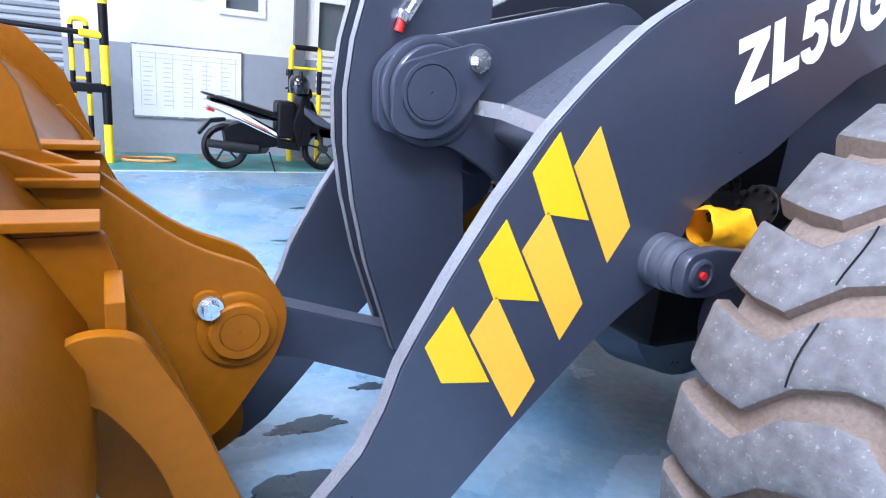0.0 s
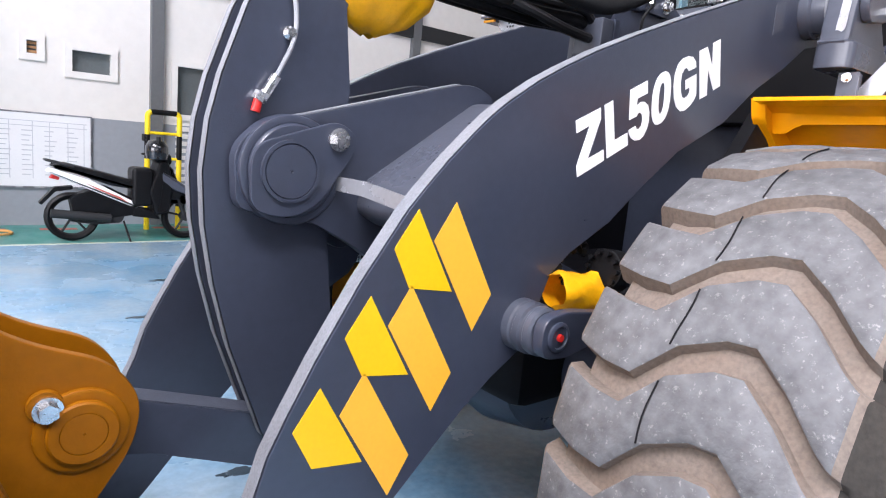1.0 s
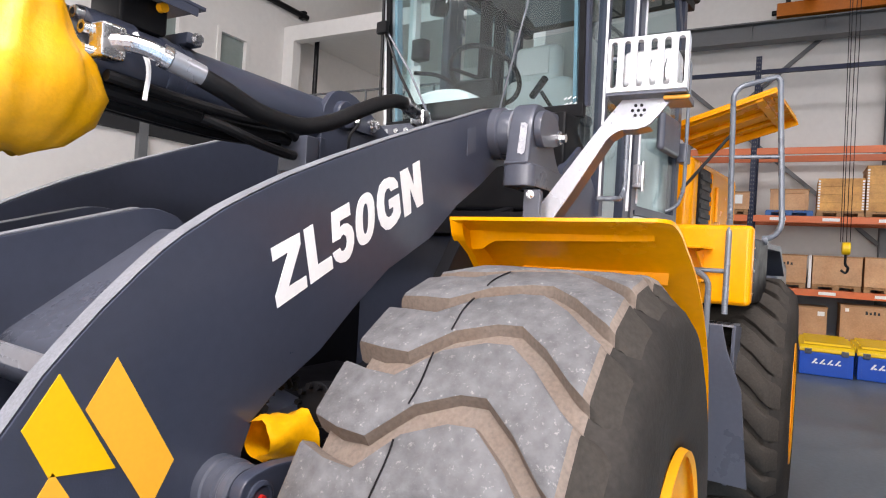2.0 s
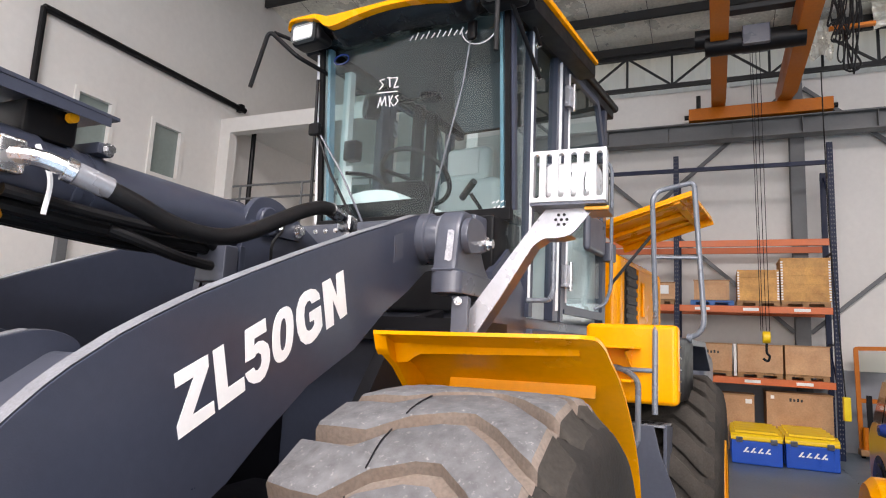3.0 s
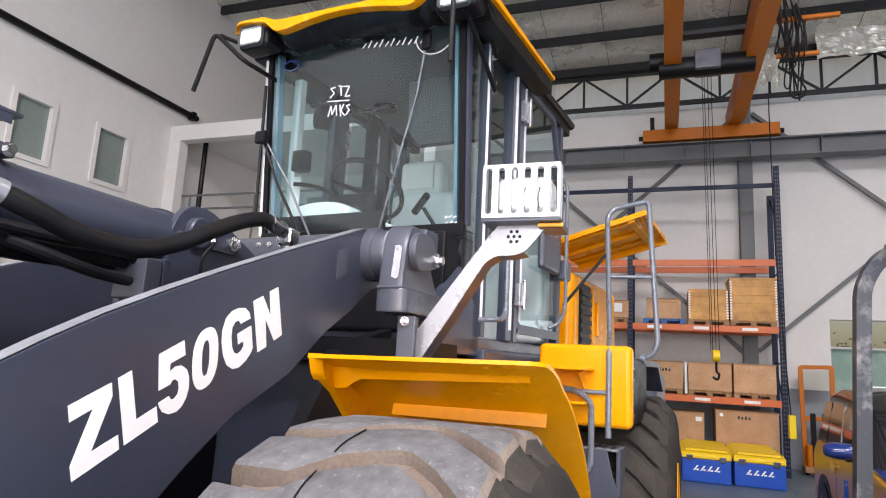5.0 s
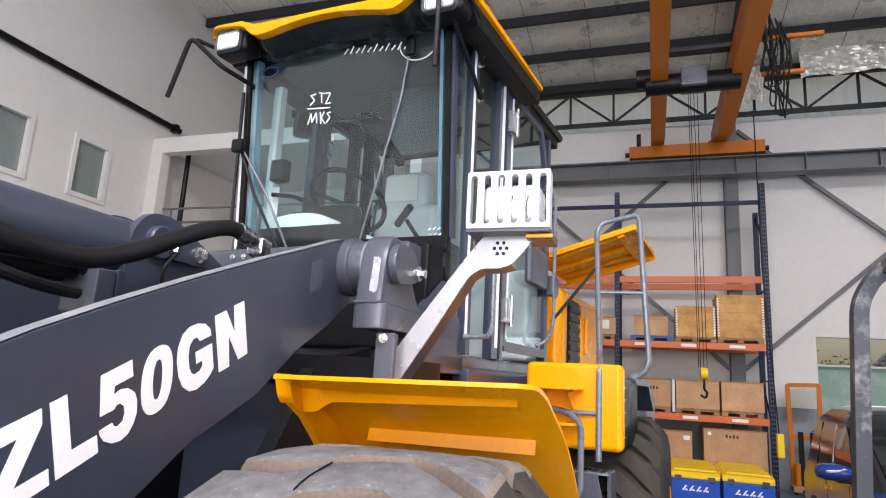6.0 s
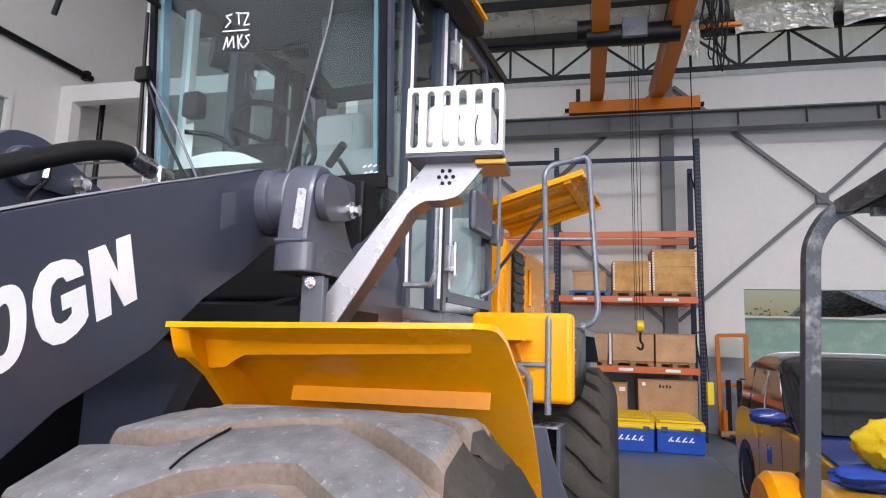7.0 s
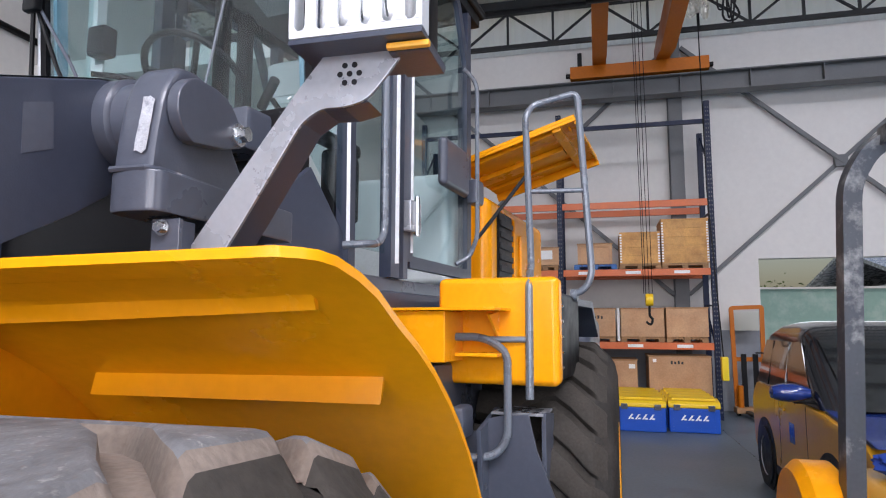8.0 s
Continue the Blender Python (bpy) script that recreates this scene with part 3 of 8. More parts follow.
# columns, wind bracing, crane runway
for i, y in enumerate((-9.2, -3.24, 2.72)):
    bm = box(12.70, 12.72, y - 0.13, y + 0.13, 0, 7.6)
    box(12.97, 12.995, y - 0.13, y + 0.13, 0, 7.6, bm=bm)
    box(12.72, 12.97, y - 0.012, y + 0.012, 0, 7.6, bm=bm)
    struct("column_%d" % (i + 1), bm, M_STEEL, "grey steel column against the end wall", "column", 0)
for i, (y0, y1) in enumerate(((-9.05, -3.4), (-3.1, 2.55))):
    br = thing("wind_brace", "grey crossed steel wind bracing", "brace", kind="structure")
    part("diagonal", bar((12.85, y0, 2.25), (12.85, y1, 7.35), 0.075), M_STEEL, br, smooth=0)
    part("diagonal", bar((12.93, y0, 7.35), (12.93, y1, 2.25), 0.075), M_STEEL, br, smooth=0)
    part("gusset", box(12.83, 12.95, (y0 + y1) / 2 - 0.11, (y0 + y1) / 2 + 0.11, 4.69, 4.91), M_STEEL, br, smooth=0)
runway = thing("crane_runway", "grey steel crane runway girder with stiffeners", "girder", kind="structure")
bm = box(12.30, 12.62, -11.9, 7.6, 6.21, 6.235)
box(12.30, 12.62, -11.9, 7.6, 6.575, 6.60, bm=bm)
box(12.45, 12.47, -11.9, 7.6, 6.235, 6.575, bm=bm)
part("girder", bm, M_STEEL, runway, smooth=0)
part("rail", box(12.43, 12.49, -11.9, 7.6, 6.60, 6.65), M_STEELD, runway, smooth=0)
for i in range(15):
    y = -11.0 + i * 1.28
    part("stiffener", box(12.32, 12.45, y, y + 0.012, 6.235, 6.575), M_STEEL, runway, smooth=0)

# overhead crane
crane = thing("overhead_crane", "orange double girder overhead travelling crane", "crane")
part("end_carriage", box(12.30, 12.60, -3.86, -1.18, 6.66, 6.92, 0.01), M_CRANE, crane)
for y in (-3.86, -1.18):
    part("buffer", cyl((12.45, y, 6.78), (12.45, y + (0.09 if y > -2 else -0.09), 6.78), 0.05), M_BLACK, crane)
for ya, yb in ((-1.765, 0.135), (-3.00, 0.135)):
    pr = [(12.62, 6.92), (12.62, 7.24), (-10.5, 7.24), (-10.5, 6.72), (11.4, 6.72), (12.2, 6.92)]
    part("main_girder", prism(pr, ya - yb, ya + yb, 'y', 0.008), M_CRANE, crane)
part("limit_switch", box(12.33, 12.45, -1.42, -1.33, 6.92, 7.22, 0.01), M_BLACK, crane)
part("hoist_box", box(8.8, 9.2, -2.50, -2.10, 6.60, 6.92, 0.02), M_GREYP, crane, "pale grey hoist control box")
part("hoist_drum", cyl((9.0, -3.0, 6.72), (9.0, -1.55, 6.72), 0.17, seg=20), M_BLACK, crane)
part("hoist_motor", cyl((9.0, -1.75, 6.85), (9.0, -1.40, 6.85), 0.16, seg=20), M_BLACK, crane)
part("trolley", box(8.9, 9.1, -3.2, -1.7, 7.245, 7.34, 0.02), M_STEELD, crane)
for dy in (-0.05, 0.0, 0.05, 0.08):
    part("rope", cyl((9.05 + dy, -2.3 + dy, 6.6), (10.2, -2.42 + dy, 2.15), 0.006, seg=6), M_PIN, crane)
hk = part("hook_block", cyl((10.2, -2.48, 2.05), (10.2, -2.36, 2.05), 0.10, seg=24, bevel=0.02), M_TYEL, crane, "yellow sheave block")
part("hook", tube(spline([(10.2, -2.42, 1.95), (10.2, -2.42, 1.80), (10.2, -2.46, 1.74), (10.2, -2.43, 1.66), (10.2, -2.36, 1.70)]), 0.020), M_BLACK, crane, "black steel hook")
rng = random.Random(5)
for k in range(11):
    y0 = -3.30 - 0.040 * k + rng.uniform(-0.03, 0.03)
    x0 = 8.4 + 0.06 * k
    zl = 6.0 + 0.8 * rng.random()
    j_ = [rng.uniform(-0.09, 0.09) for _ in range(8)]
    part("festoon_cable", tube(spline([(x0, y0, 7.50), (x0 + 0.05, y0 - 0.06 + j_[0], 6.9 + j_[1]), (x0 + 0.10, y0 + 0.03 + j_[2], zl), (x0 + 0.17, y0 - 0.06 + j_[3], zl + 0.04), (x0 + 0.22, y0 + j_[4], 6.8 + j_[5]), (x0 + 0.26, y0 + j_[6], 7.50)]), 0.010 + 0.006 * rng.random(), seg=8), M_HOSE, crane, "black looped festoon cable")
part("festoon_arm", box(8.9, 8.98, -4.2, -3.3, 7.30, 7.36), M_CRANE, crane)
part("festoon_arm", box(8.9, 8.98, -3.9, -3.3, 6.70, 6.75), M_CRANE, crane)
pc = part("pendant_cable", tube([(11.2, -3.50, 7.0), (11.2, -3.52, 4.0), (11.2, -3.66, 1.12)], 0.011, seg=8), M_HOSE, crane)
part("pendant_control", box(11.13, 11.27, -3.73, -3.62, 0.72, 1.12, 0.02), M_POSTY, crane, "yellow push-button pendant")

lamp = thing("high_bay_lamp", "round white high bay lamp under the roof", "lamp", at=(6.2, 3.5, 8.6))
part("reflector", lathe([(0.06, 0.22), (0.10, 0.20), (0.22, 0.0), (0.21, 0.0), (0.05, 0.19)], (0, 0, 0), 'z', 28), M_SILVER, lamp)
part("stem", cyl((0, 0, 0.2), (0, 0, 0.95), 0.012, seg=8), M_STEELD, lamp)
part("lens", cyl((0, 0, 0.01), (0, 0, 0.03), 0.20, seg=28), M_FILM, lamp)


def torn_foil(x, y0, y1, z0, z1, seed):
    """Loose crumpled piece of the foil hanging from the roof."""
    b = bmesh.new()
    nu, nv = 26, 12
    g = []
    for i in range(nu + 1):
        row = []
        for j in range(nv + 1):
            u, v = i / nu, j / nv
            p = Vector((u * 5 + seed, v * 3, seed))
            e = 0.10 * noise.noise(p) + 0.06 * noise.noise(p * 2.7)
            row.append(b.verts.new((x + e, y0 + (y1 - y0) * u + 0.03 * noise.noise(p * 1.9), z0 + (z1 - z0) * v + 0.12 * noise.noise(Vector((u * 4, seed, 1))) * (1 - v))))
        g.append(row)
    for p, q in zip(g, g[1:]):
        for j in range(nv):
            b.faces.new((p[j], q[j], q[j + 1], p[j + 1]))
    return tagged(part("loose_foil", b, M_FOIL, smooth=0), "torn crumpled silver foil hanging under the roof", "foil")


torn_foil(12.2, -6.4, -4.55, 8.15, 8.75, 1.3)
torn_foil(12.35, -3.9, -3.3, 7.75, 8.6, 4.1)
torn_foil(12.2, -9.5, -6.6, 8.25, 8.75, 7.7)

# ---------------------------------------------------------------- wheel loader
loader = thing("wheel_loader", "wheel loader with dark grey boom, yellow fenders and yellow rims", "wheel loader")


def wheel(name, cx, cy, side, xf=None, tops=None, walls=None):
    """Earthmover wheel: carcass, chevron lugs one by one, dished rim."""
    R, cz, w = 0.80, 0.77, 0.295
    o_ = side
    prof = [(0.345, -w * 0.86 * o_), (0.40, -w * o_), (0.52, -w * 1.06 * o_), (0.62, -w * 1.05 * o_), (0.70, -w * 1.01 * o_), (0.742, -w * 0.94 * o_), (0.762, -w * 0.6 * o_), (0.768, 0), (0.764, w * 0.58 * o_), (0.758, w * 0.70 * o_),
            (0.747, w * 0.82 * o_), (0.725, w * 0.94 * o_), (0.690, w * 1.02 * o_), (0.625, w * 1.065 * o_), (0.54, w * 1.07 * o_), (0.46, w * 1.04 * o_), (0.40, w * o_), (0.345, w * 0.86 * o_), (0.345, -w * 0.86 * o_)]
    body = part(name, lathe(prof, (cx, cy, cz), 'y', 104), M_SIDEWALL, loader, "worn black rubber tyre with tan dust", xf=xf)
    # dusty tread base between the lugs
    part("tread_base", lathe([(0.746, -w * 0.93 * o_), (0.767, -w * 0.6 * o_), (0.772, 0), (0.768, w * 0.58 * o_), (0.761, w * 0.70 * o_), (0.756, w * 0.745 * o_)], (cx, cy, cz), 'y', 104), walls or M_GROOVE, body, "tan mud in the tread grooves", xf=xf)
    # a lug: bent bar over the tread; s runs from the inner to the outer edge, where it slopes down into the shoulder
    line = [(-1.09, 0.5), (-1.04, 0.0), (-0.78, -1.6), (-0.55, -2.0), (-0.30, 3.6), (-0.02, 6.2), (0.16, 6.4), (0.40, 2.2), (0.62, -2.8), (0.70, -4.2), (0.725, -4.5), (0.765, -4.85), (0.815, -5.2), (0.92, -5.7), (1.0, -6.0), (1.05, -6.1)]
    top_r = {0.62: 0.799, 0.70: 0.797, 0.725: 0.793, 0.765: 0.780, 0.815: 0.762, 0.92: 0.734, 1.0: 0.700, 1.05: 0.650}
    pitch = 360 / 26
    half = 4.75
    rows = []
    for s, off in line:
        y = s * w * 0.985
        drop = 0.018 * ((abs(s) - 0.6) / 0.43) ** 2 if s < -0.6 else 0.0
        ro = top_r.get(s, R - drop - (0.012 if s < -1.05 else 0.0))
        ri = 0.752 - (0.03 if s < -0.95 else 0)
        if s > 0.6:
            ri = min(ri, ro - (0.008 if s > 0.8 else 0.022))
        narrow = 0.0 if s < 0.95 else 0.5
        ring = []
        for da, r in ((-half - 0.9, ri), (-half + narrow, ro - 0.004), (-half + 0.6 + narrow, ro), (half - 0.6 - narrow, ro), (half - narrow, ro - 0.004), (half + 0.9, ri)):
            a = radians(off + da)
            ring.append((y, a, r))
        rows.append(ring)

    def lug_mesh(jit):
        b = bmesh.new()
        vs = [[b.verts.new((-r * math.cos(a), y * side, r * math.sin(a))) for y, a, r in ring] for ring in rows]
        for q in (vs[0], vs[-1]):
            b.faces.new(q)
        for p, q in zip(vs, vs[1:]):
            for k in range(5):
                b.faces.new((p[k], p[k + 1], q[k + 1], q[k]))
        bmesh.ops.recalc_face_normals(b, faces=b.faces[:])
        top = []
        for f in b.faces:
            rr = sum((v.co.x ** 2 + v.co.z ** 2) ** 0.5 for v in f.verts) / len(f.verts)
            yy = sum(v.co.y for v in f.verts) / len(f.verts) * side / (w * 0.985)
            f.material_index = 2 if yy > 0.77 else 0 if yy < 0.725 and rr > 0.778 and len(f.verts) == 4 else 1
        me = bpy.data.meshes.new("lug")
        b.to_mesh(me)
        b.free()
        me.materials.append(tops or M_RUBBER), me.materials.append(walls or M_GROOVE), me.materials.append(M_SHOULDER)
        me.shade_smooth()
        me.set_sharp_from_angle(angle=radians(42))
        return me
    lug = lug_mesh(0)
    base = xf or IDENT
    for k in range(26):
        ob = new("lug", lug)
        ob.parent = body
        ob.matrix_basis = base @ Matrix.Translation((cx, cy, cz)) @ Matrix.Rotation(radians(44.3 + k * pitch), 4, 'Y')
    # hairline crack across the lugs
    if side < 0 and tops is None:
        for k in range(5):
            a0 = 47.3 - 4.4 + 13.85 * (k - 2)
            pts = []
            for j in range(6):
                a = radians(a0 + 1.76 * j)
                pts.append((-0.8012 * math.cos(a), -1.028 + 0.004 * math.sin(k * 1.7 + j * 0.8), 0.77 + 0.8012 * math.sin(a)))
            part("crack", tube(pts, 0, flat=(0.002, 0.003)), M_PIN, body, "dark hairline crack", xf, 0)
    # rim
    o = cy + side * w * 1.0
    i = -side
    part("rim", lathe([(0.37, o - cy + side * 0.012), (0.385, o - cy + side * 0.02), (0.39, o - cy), (0.365, o - cy + i * 0.01), (0.345, o - cy + i * 0.03), (0.33, o - cy + i * 0.07), (0.30, o - cy + i * 0.10),
                       (0.20, o - cy + i * 0.09), (0.19, o - cy + i * 0.03), (0.10, o - cy + i * 0.02), (0.001, o - cy + i * 0.02)], (cx, cy, cz), 'y', 56), M_RIM, body, "yellow dished steel rim", xf=xf)
    for k in range(12):
        a = 2 * math.pi * k / 12
        part("wheel_nut", cyl((cx + 0.25 * math.cos(a), o + i * 0.10, cz + 0.25 * math.sin(a)), (cx + 0.25 * math.cos(a), o + i * 0.065, cz + 0.25 * math.sin(a)), 0.018, seg=6), M_RIM, body, xf=xf)
    return body


BIG = Matrix.Translation((0, 0, 0.772)) @ Matrix.Diagonal((1.018, 1, 1.018, 1)) @ Matrix.Translation((0, 0, -0.77))
FORE = Matrix.Translation((-0.020, 0, 0)) @ BIG
wheel("front_wheel", 0, -1.125, -1, FORE)
wheel("front_wheel", 0, 1.125, 1, FORE)
AXLE = REAR @ pose(1.545, 0, 0, 0, 0, 5.5)
wheel("rear_wheel", 0, -1.185, -1, AXLE, M_SHOULDER, M_SHOULDER)
wheel("rear_wheel", 0, 1.185, 1, AXLE, M_SHOULDER, M_SHOULDER)

# boom arms
TOP = [(-1.608, 0.347), (-1.548, 0.407), (-1.45, 0.53), (-1.365, 0.63), (-1.317, 0.735), (-1.288, 0.83), (-1.25, 0.908), (-1.19, 1.022), (-1.09, 1.190), (-0.978, 1.350), (-0.925, 1.410), (-0.875, 1.464), (-0.80, 1.536),
       (-0.75, 1.580), (-0.70, 1.617), (-0.60, 1.680), (-0.52, 1.722), (-0.389, 1.785), (-0.204, 1.862), (0.035, 1.955), (0.352, 2.072), (0.512, 2.127), (0.79, 2.228), (0.892, 2.252), (0.962, 2.262), (1.032, 2.237), (1.072, 2.167), (1.062, 2.087), (1.002, 2.022)]
LOW = [(0.90, 2.0), (0.74, 1.90), (0.55, 1.80), (0.35, 1.66), (0.09, 1.545), (-0.08, 1.43), (-0.23, 1.315), (-0.40, 1.225), (-0.47, 1.17), (-0.50, 1.10), (-0.515, 1.02), (-0.55, 0.97), (-0.66, 0.90), (-0.75, 0.83),
       (-0.83, 0.755), (-0.98, 0.61), (-1.12, 0.46), (-1.27, 0.28), (-1.36, 0.18), (-1.44, 0.12), (-1.54, 0.10), (-1.63, 0.15), (-1.67, 0.24)]
arms = []
for side in (-1, 1):
    y0, y1 = (-0.495, -0.445) if side < 0 else (0.445, 0.495)
    arm = part("boom_arm", prism(TOP + LOW, y0, y1, 'y', 0.004), M_DARK, loader, "dark grey boom arm of thick steel plate")
    # strip on the upper edge, painted pale for the light that catches it
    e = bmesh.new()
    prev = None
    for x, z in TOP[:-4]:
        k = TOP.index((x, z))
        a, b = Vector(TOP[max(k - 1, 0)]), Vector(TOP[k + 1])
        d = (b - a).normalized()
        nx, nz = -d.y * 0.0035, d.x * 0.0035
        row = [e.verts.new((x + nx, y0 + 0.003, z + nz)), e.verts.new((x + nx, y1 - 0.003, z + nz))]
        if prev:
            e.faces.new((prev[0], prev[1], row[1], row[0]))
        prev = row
    part("plate_edge", e, M_DARKEDGE, arm, "upper plate edge painted pale as lit from above")
    arms.append(arm)
boom = arms[0]
YF = -0.495
for k in range(3):
    dx, dz = -0.1125 * k, -0.194 * k
    part("stripe", prism([(-0.952 + dx, 1.352 + dz), (-1.012 + dx, 1.262 + dz), (-0.962 + dx, 1.168 + dz), (-0.832 + dx, 1.150 + dz)], YF - 0.002, YF + 0.001), M_DECALY, boom, "bright yellow hazard decal", smooth=0)
    part("stripe", prism([(-0.842 + dx, 1.369 + dz), (-0.900 + dx, 1.277 + dz), (-0.752 + dx, 1.040 + dz), (-0.697 + dx, 1.132 + dz)], YF - 0.002, YF + 0.001), M_DECALO, boom, "amber hazard decal", smooth=0)
# model lettering, letter by letter, in slanted coordinates along the arm
def letter(name, outline, hole=None):
    bm = bmesh.new()
    pts = [[bm.verts.new((x, YF - 0.002, z)) for x, z in ring] for ring in ((outline, hole) if hole else (outline,))]
    edges = [bm.edges.new((ring[k - 1], ring[k])) for ring in pts for k in range(len(ring))]
    made = bmesh.ops.triangle_fill(bm, use_beauty=True, edges=edges)["geom"]
    out = bmesh.ops.extrude_face_region(bm, geom=[f for f in made if isinstance(f, bmesh.types.BMFace)])["geom"]
    for v in out:
        if isinstance(v, bmesh.types.BMVert):
            v.co.y += 0.002
    part("letter", bm, M_WHITE, boom, "white model lettering", smooth=0)


def loop(cx, cz, rx, rz, lean, n=28, power=2.4):
    """Upright rounded ring of a letter, leaning along the arm."""
    out = []
    for k in range(n):
        a = 2 * math.pi * k / n
        u = math.copysign(abs(math.cos(a)) ** (2 / power), math.cos(a)) * rx
        v = math.copysign(abs(math.sin(a)) ** (2 / power), math.sin(a)) * rz
        out.append((cx + u - lean * v, cz + v + 0.45 * u))
    return out


letter("Z", [(-0.445, 1.596), (-0.345, 1.641), (-0.338, 1.612), (-0.374, 1.498), (-0.308, 1.527), (-0.300, 1.496), (-0.410, 1.444), (-0.419, 1.474), (-0.383, 1.588), (-0.436, 1.563)])
letter("L", [(-0.329, 1.650), (-0.294, 1.667), (-0.262, 1.557), (-0.205, 1.583), (-0.195, 1.547), (-0.287, 1.503)])
letter("5", [(-0.218, 1.705), (-0.14, 1.742), (-0.13, 1.706), (-0.178, 1.684), (-0.177, 1.665), (-0.159, 1.677), (-0.14, 1.680), (-0.119, 1.671), (-0.108, 1.653), (-0.104, 1.626), (-0.109, 1.602), (-0.121, 1.580),
             (-0.139, 1.567), (-0.163, 1.563), (-0.184, 1.569), (-0.196, 1.581), (-0.2, 1.591), (-0.169, 1.606), (-0.162, 1.598), (-0.15, 1.599), (-0.14, 1.609), (-0.138, 1.626), (-0.143, 1.641), (-0.156, 1.647), (-0.165, 1.643), (-0.17, 1.634), (-0.204, 1.62)])
letter("0", loop(-0.054, 1.700, 0.046, 0.077, 0.13), loop(-0.0535, 1.700, 0.0145, 0.046, 0.13))
letter("G", [(0.117, 1.817), (0.11, 1.834), (0.088, 1.845), (0.062, 1.843), (0.032, 1.831), (0.011, 1.81), (0.001, 1.776), (0.003, 1.743), (0.016, 1.707), (0.034, 1.683), (0.061, 1.672), (0.087, 1.677), (0.115, 1.696), (0.135, 1.718),
             (0.142, 1.735), (0.124, 1.797), (0.066, 1.770), (0.074, 1.741), (0.096, 1.751), (0.099, 1.737), (0.09, 1.723), (0.074, 1.714), (0.059, 1.717), (0.048, 1.732), (0.04, 1.760), (0.04, 1.786), (0.05, 1.802), (0.065, 1.808), (0.076, 1.799)])
letter("N", [(0.123, 1.869), (0.167, 1.889), (0.216, 1.832), (0.199, 1.906), (0.24, 1.925), (0.284, 1.779), (0.245, 1.760), (0.190, 1.822), (0.208, 1.739), (0.168, 1.722)])
part("scuff", prism([(0.60, 2.00), (0.675, 2.03), (0.665, 2.13), (0.595, 2.105)], YF - 0.0016, YF + 0.001), M_GREYP, boom, "dull rubbed patch", smooth=0)

# cross tube between the arms
# paler grey than the arms: light from above is put into the colour
part("cross_member", prism(rounded([(-0.90, 1.30), (-0.88, 1.375), (-0.485, 1.64), (-0.42, 1.60), (-0.50, 1.42), (-0.80, 1.24)], [0.03, 0.03, 0.04, 0.04, 0.05, 0.05], 4), -0.447, 0.447, 'y', 0.004), M_GREYP, loader, "cross member between the boom arms, paler grey as lit from above")
# rocker supports
SUP = rounded([(-1.235, 1.30), (-1.245, 1.45), (-1.18, 1.515), (-1.05, 1.545), (-0.52, 1.69), (-0.41, 1.66), (-0.39, 1.55), (-0.62, 1.25), (-0.80, 1.13), (-0.90, 1.20), (-1.02, 1.262), (-1.15, 1.285)],
              [0.08, 0.09, 0.08, 0.05, 0.05, 0.06, 0.05, 0.05, 0.06, 0.03, 0.03, 0.05], 4)
PX, PZ = -1.095, 1.400
for side in (-1, 1):
    ya, yb = side * 0.095, side * 0.135
    sp = part("rocker_support", prism(SUP, min(ya, yb), max(ya, yb), 'y', 0.004), M_DARK, loader)
    if side < 0:
        # top edge painted pale for the light on it
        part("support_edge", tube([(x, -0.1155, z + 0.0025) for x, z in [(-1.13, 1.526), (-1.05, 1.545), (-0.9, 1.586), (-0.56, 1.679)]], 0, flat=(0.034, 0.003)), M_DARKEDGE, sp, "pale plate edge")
        part("pin_boss", lathe([(0.140, 0.04), (0.140, -0.005), (0.137, -0.010), (0.130, -0.012), (0.120, -0.012), (0.119, -0.010), (0.117, -0.020), (0.113, -0.024), (0.106, -0.025), (0.001, -0.025)], (PX, -0.135, PZ), 'y', 64), M_DARK, sp)
        cap = rounded([(-1.185, 1.30), (-1.185, 1.46), (-1.08, 1.495), (-0.955, 1.535), (-0.895, 1.50), (-0.905, 1.455), (-1.0, 1.315), (-1.08, 1.28)], [0.09, 0.10, 0.05, 0.045, 0.045, 0.02, 0.06, 0.06], 5)
        part("pin_keeper", prism(cap, -0.172, -0.158, 'y', 0.004, xs=-0.03), M_DARK, sp)
        part("pin_cap", lathe([(0.078, 0.0), (0.078, -0.010), (0.070, -0.0105), (0.068, -0.006), (0.066, -0.010), (0.004, -0.010), (0.001, -0.006)], (PX - 0.02, -0.172, PZ), 'y', 48), M_DARK, sp)
        part("bolt", bolt((-0.985, -0.172, 1.487), '-y', 0.021, 0.022), M_CHROME, sp, "zinc bolt")
part("strap", tube([(-0.965, -0.137, 1.372), (-0.96, -0.27, 1.372), (-0.93, -0.40, 1.352), (-0.92, -0.445, 1.352)], 0, flat=(0.010, 0.038)), M_SILVER, loader, "bright bare metal strap")

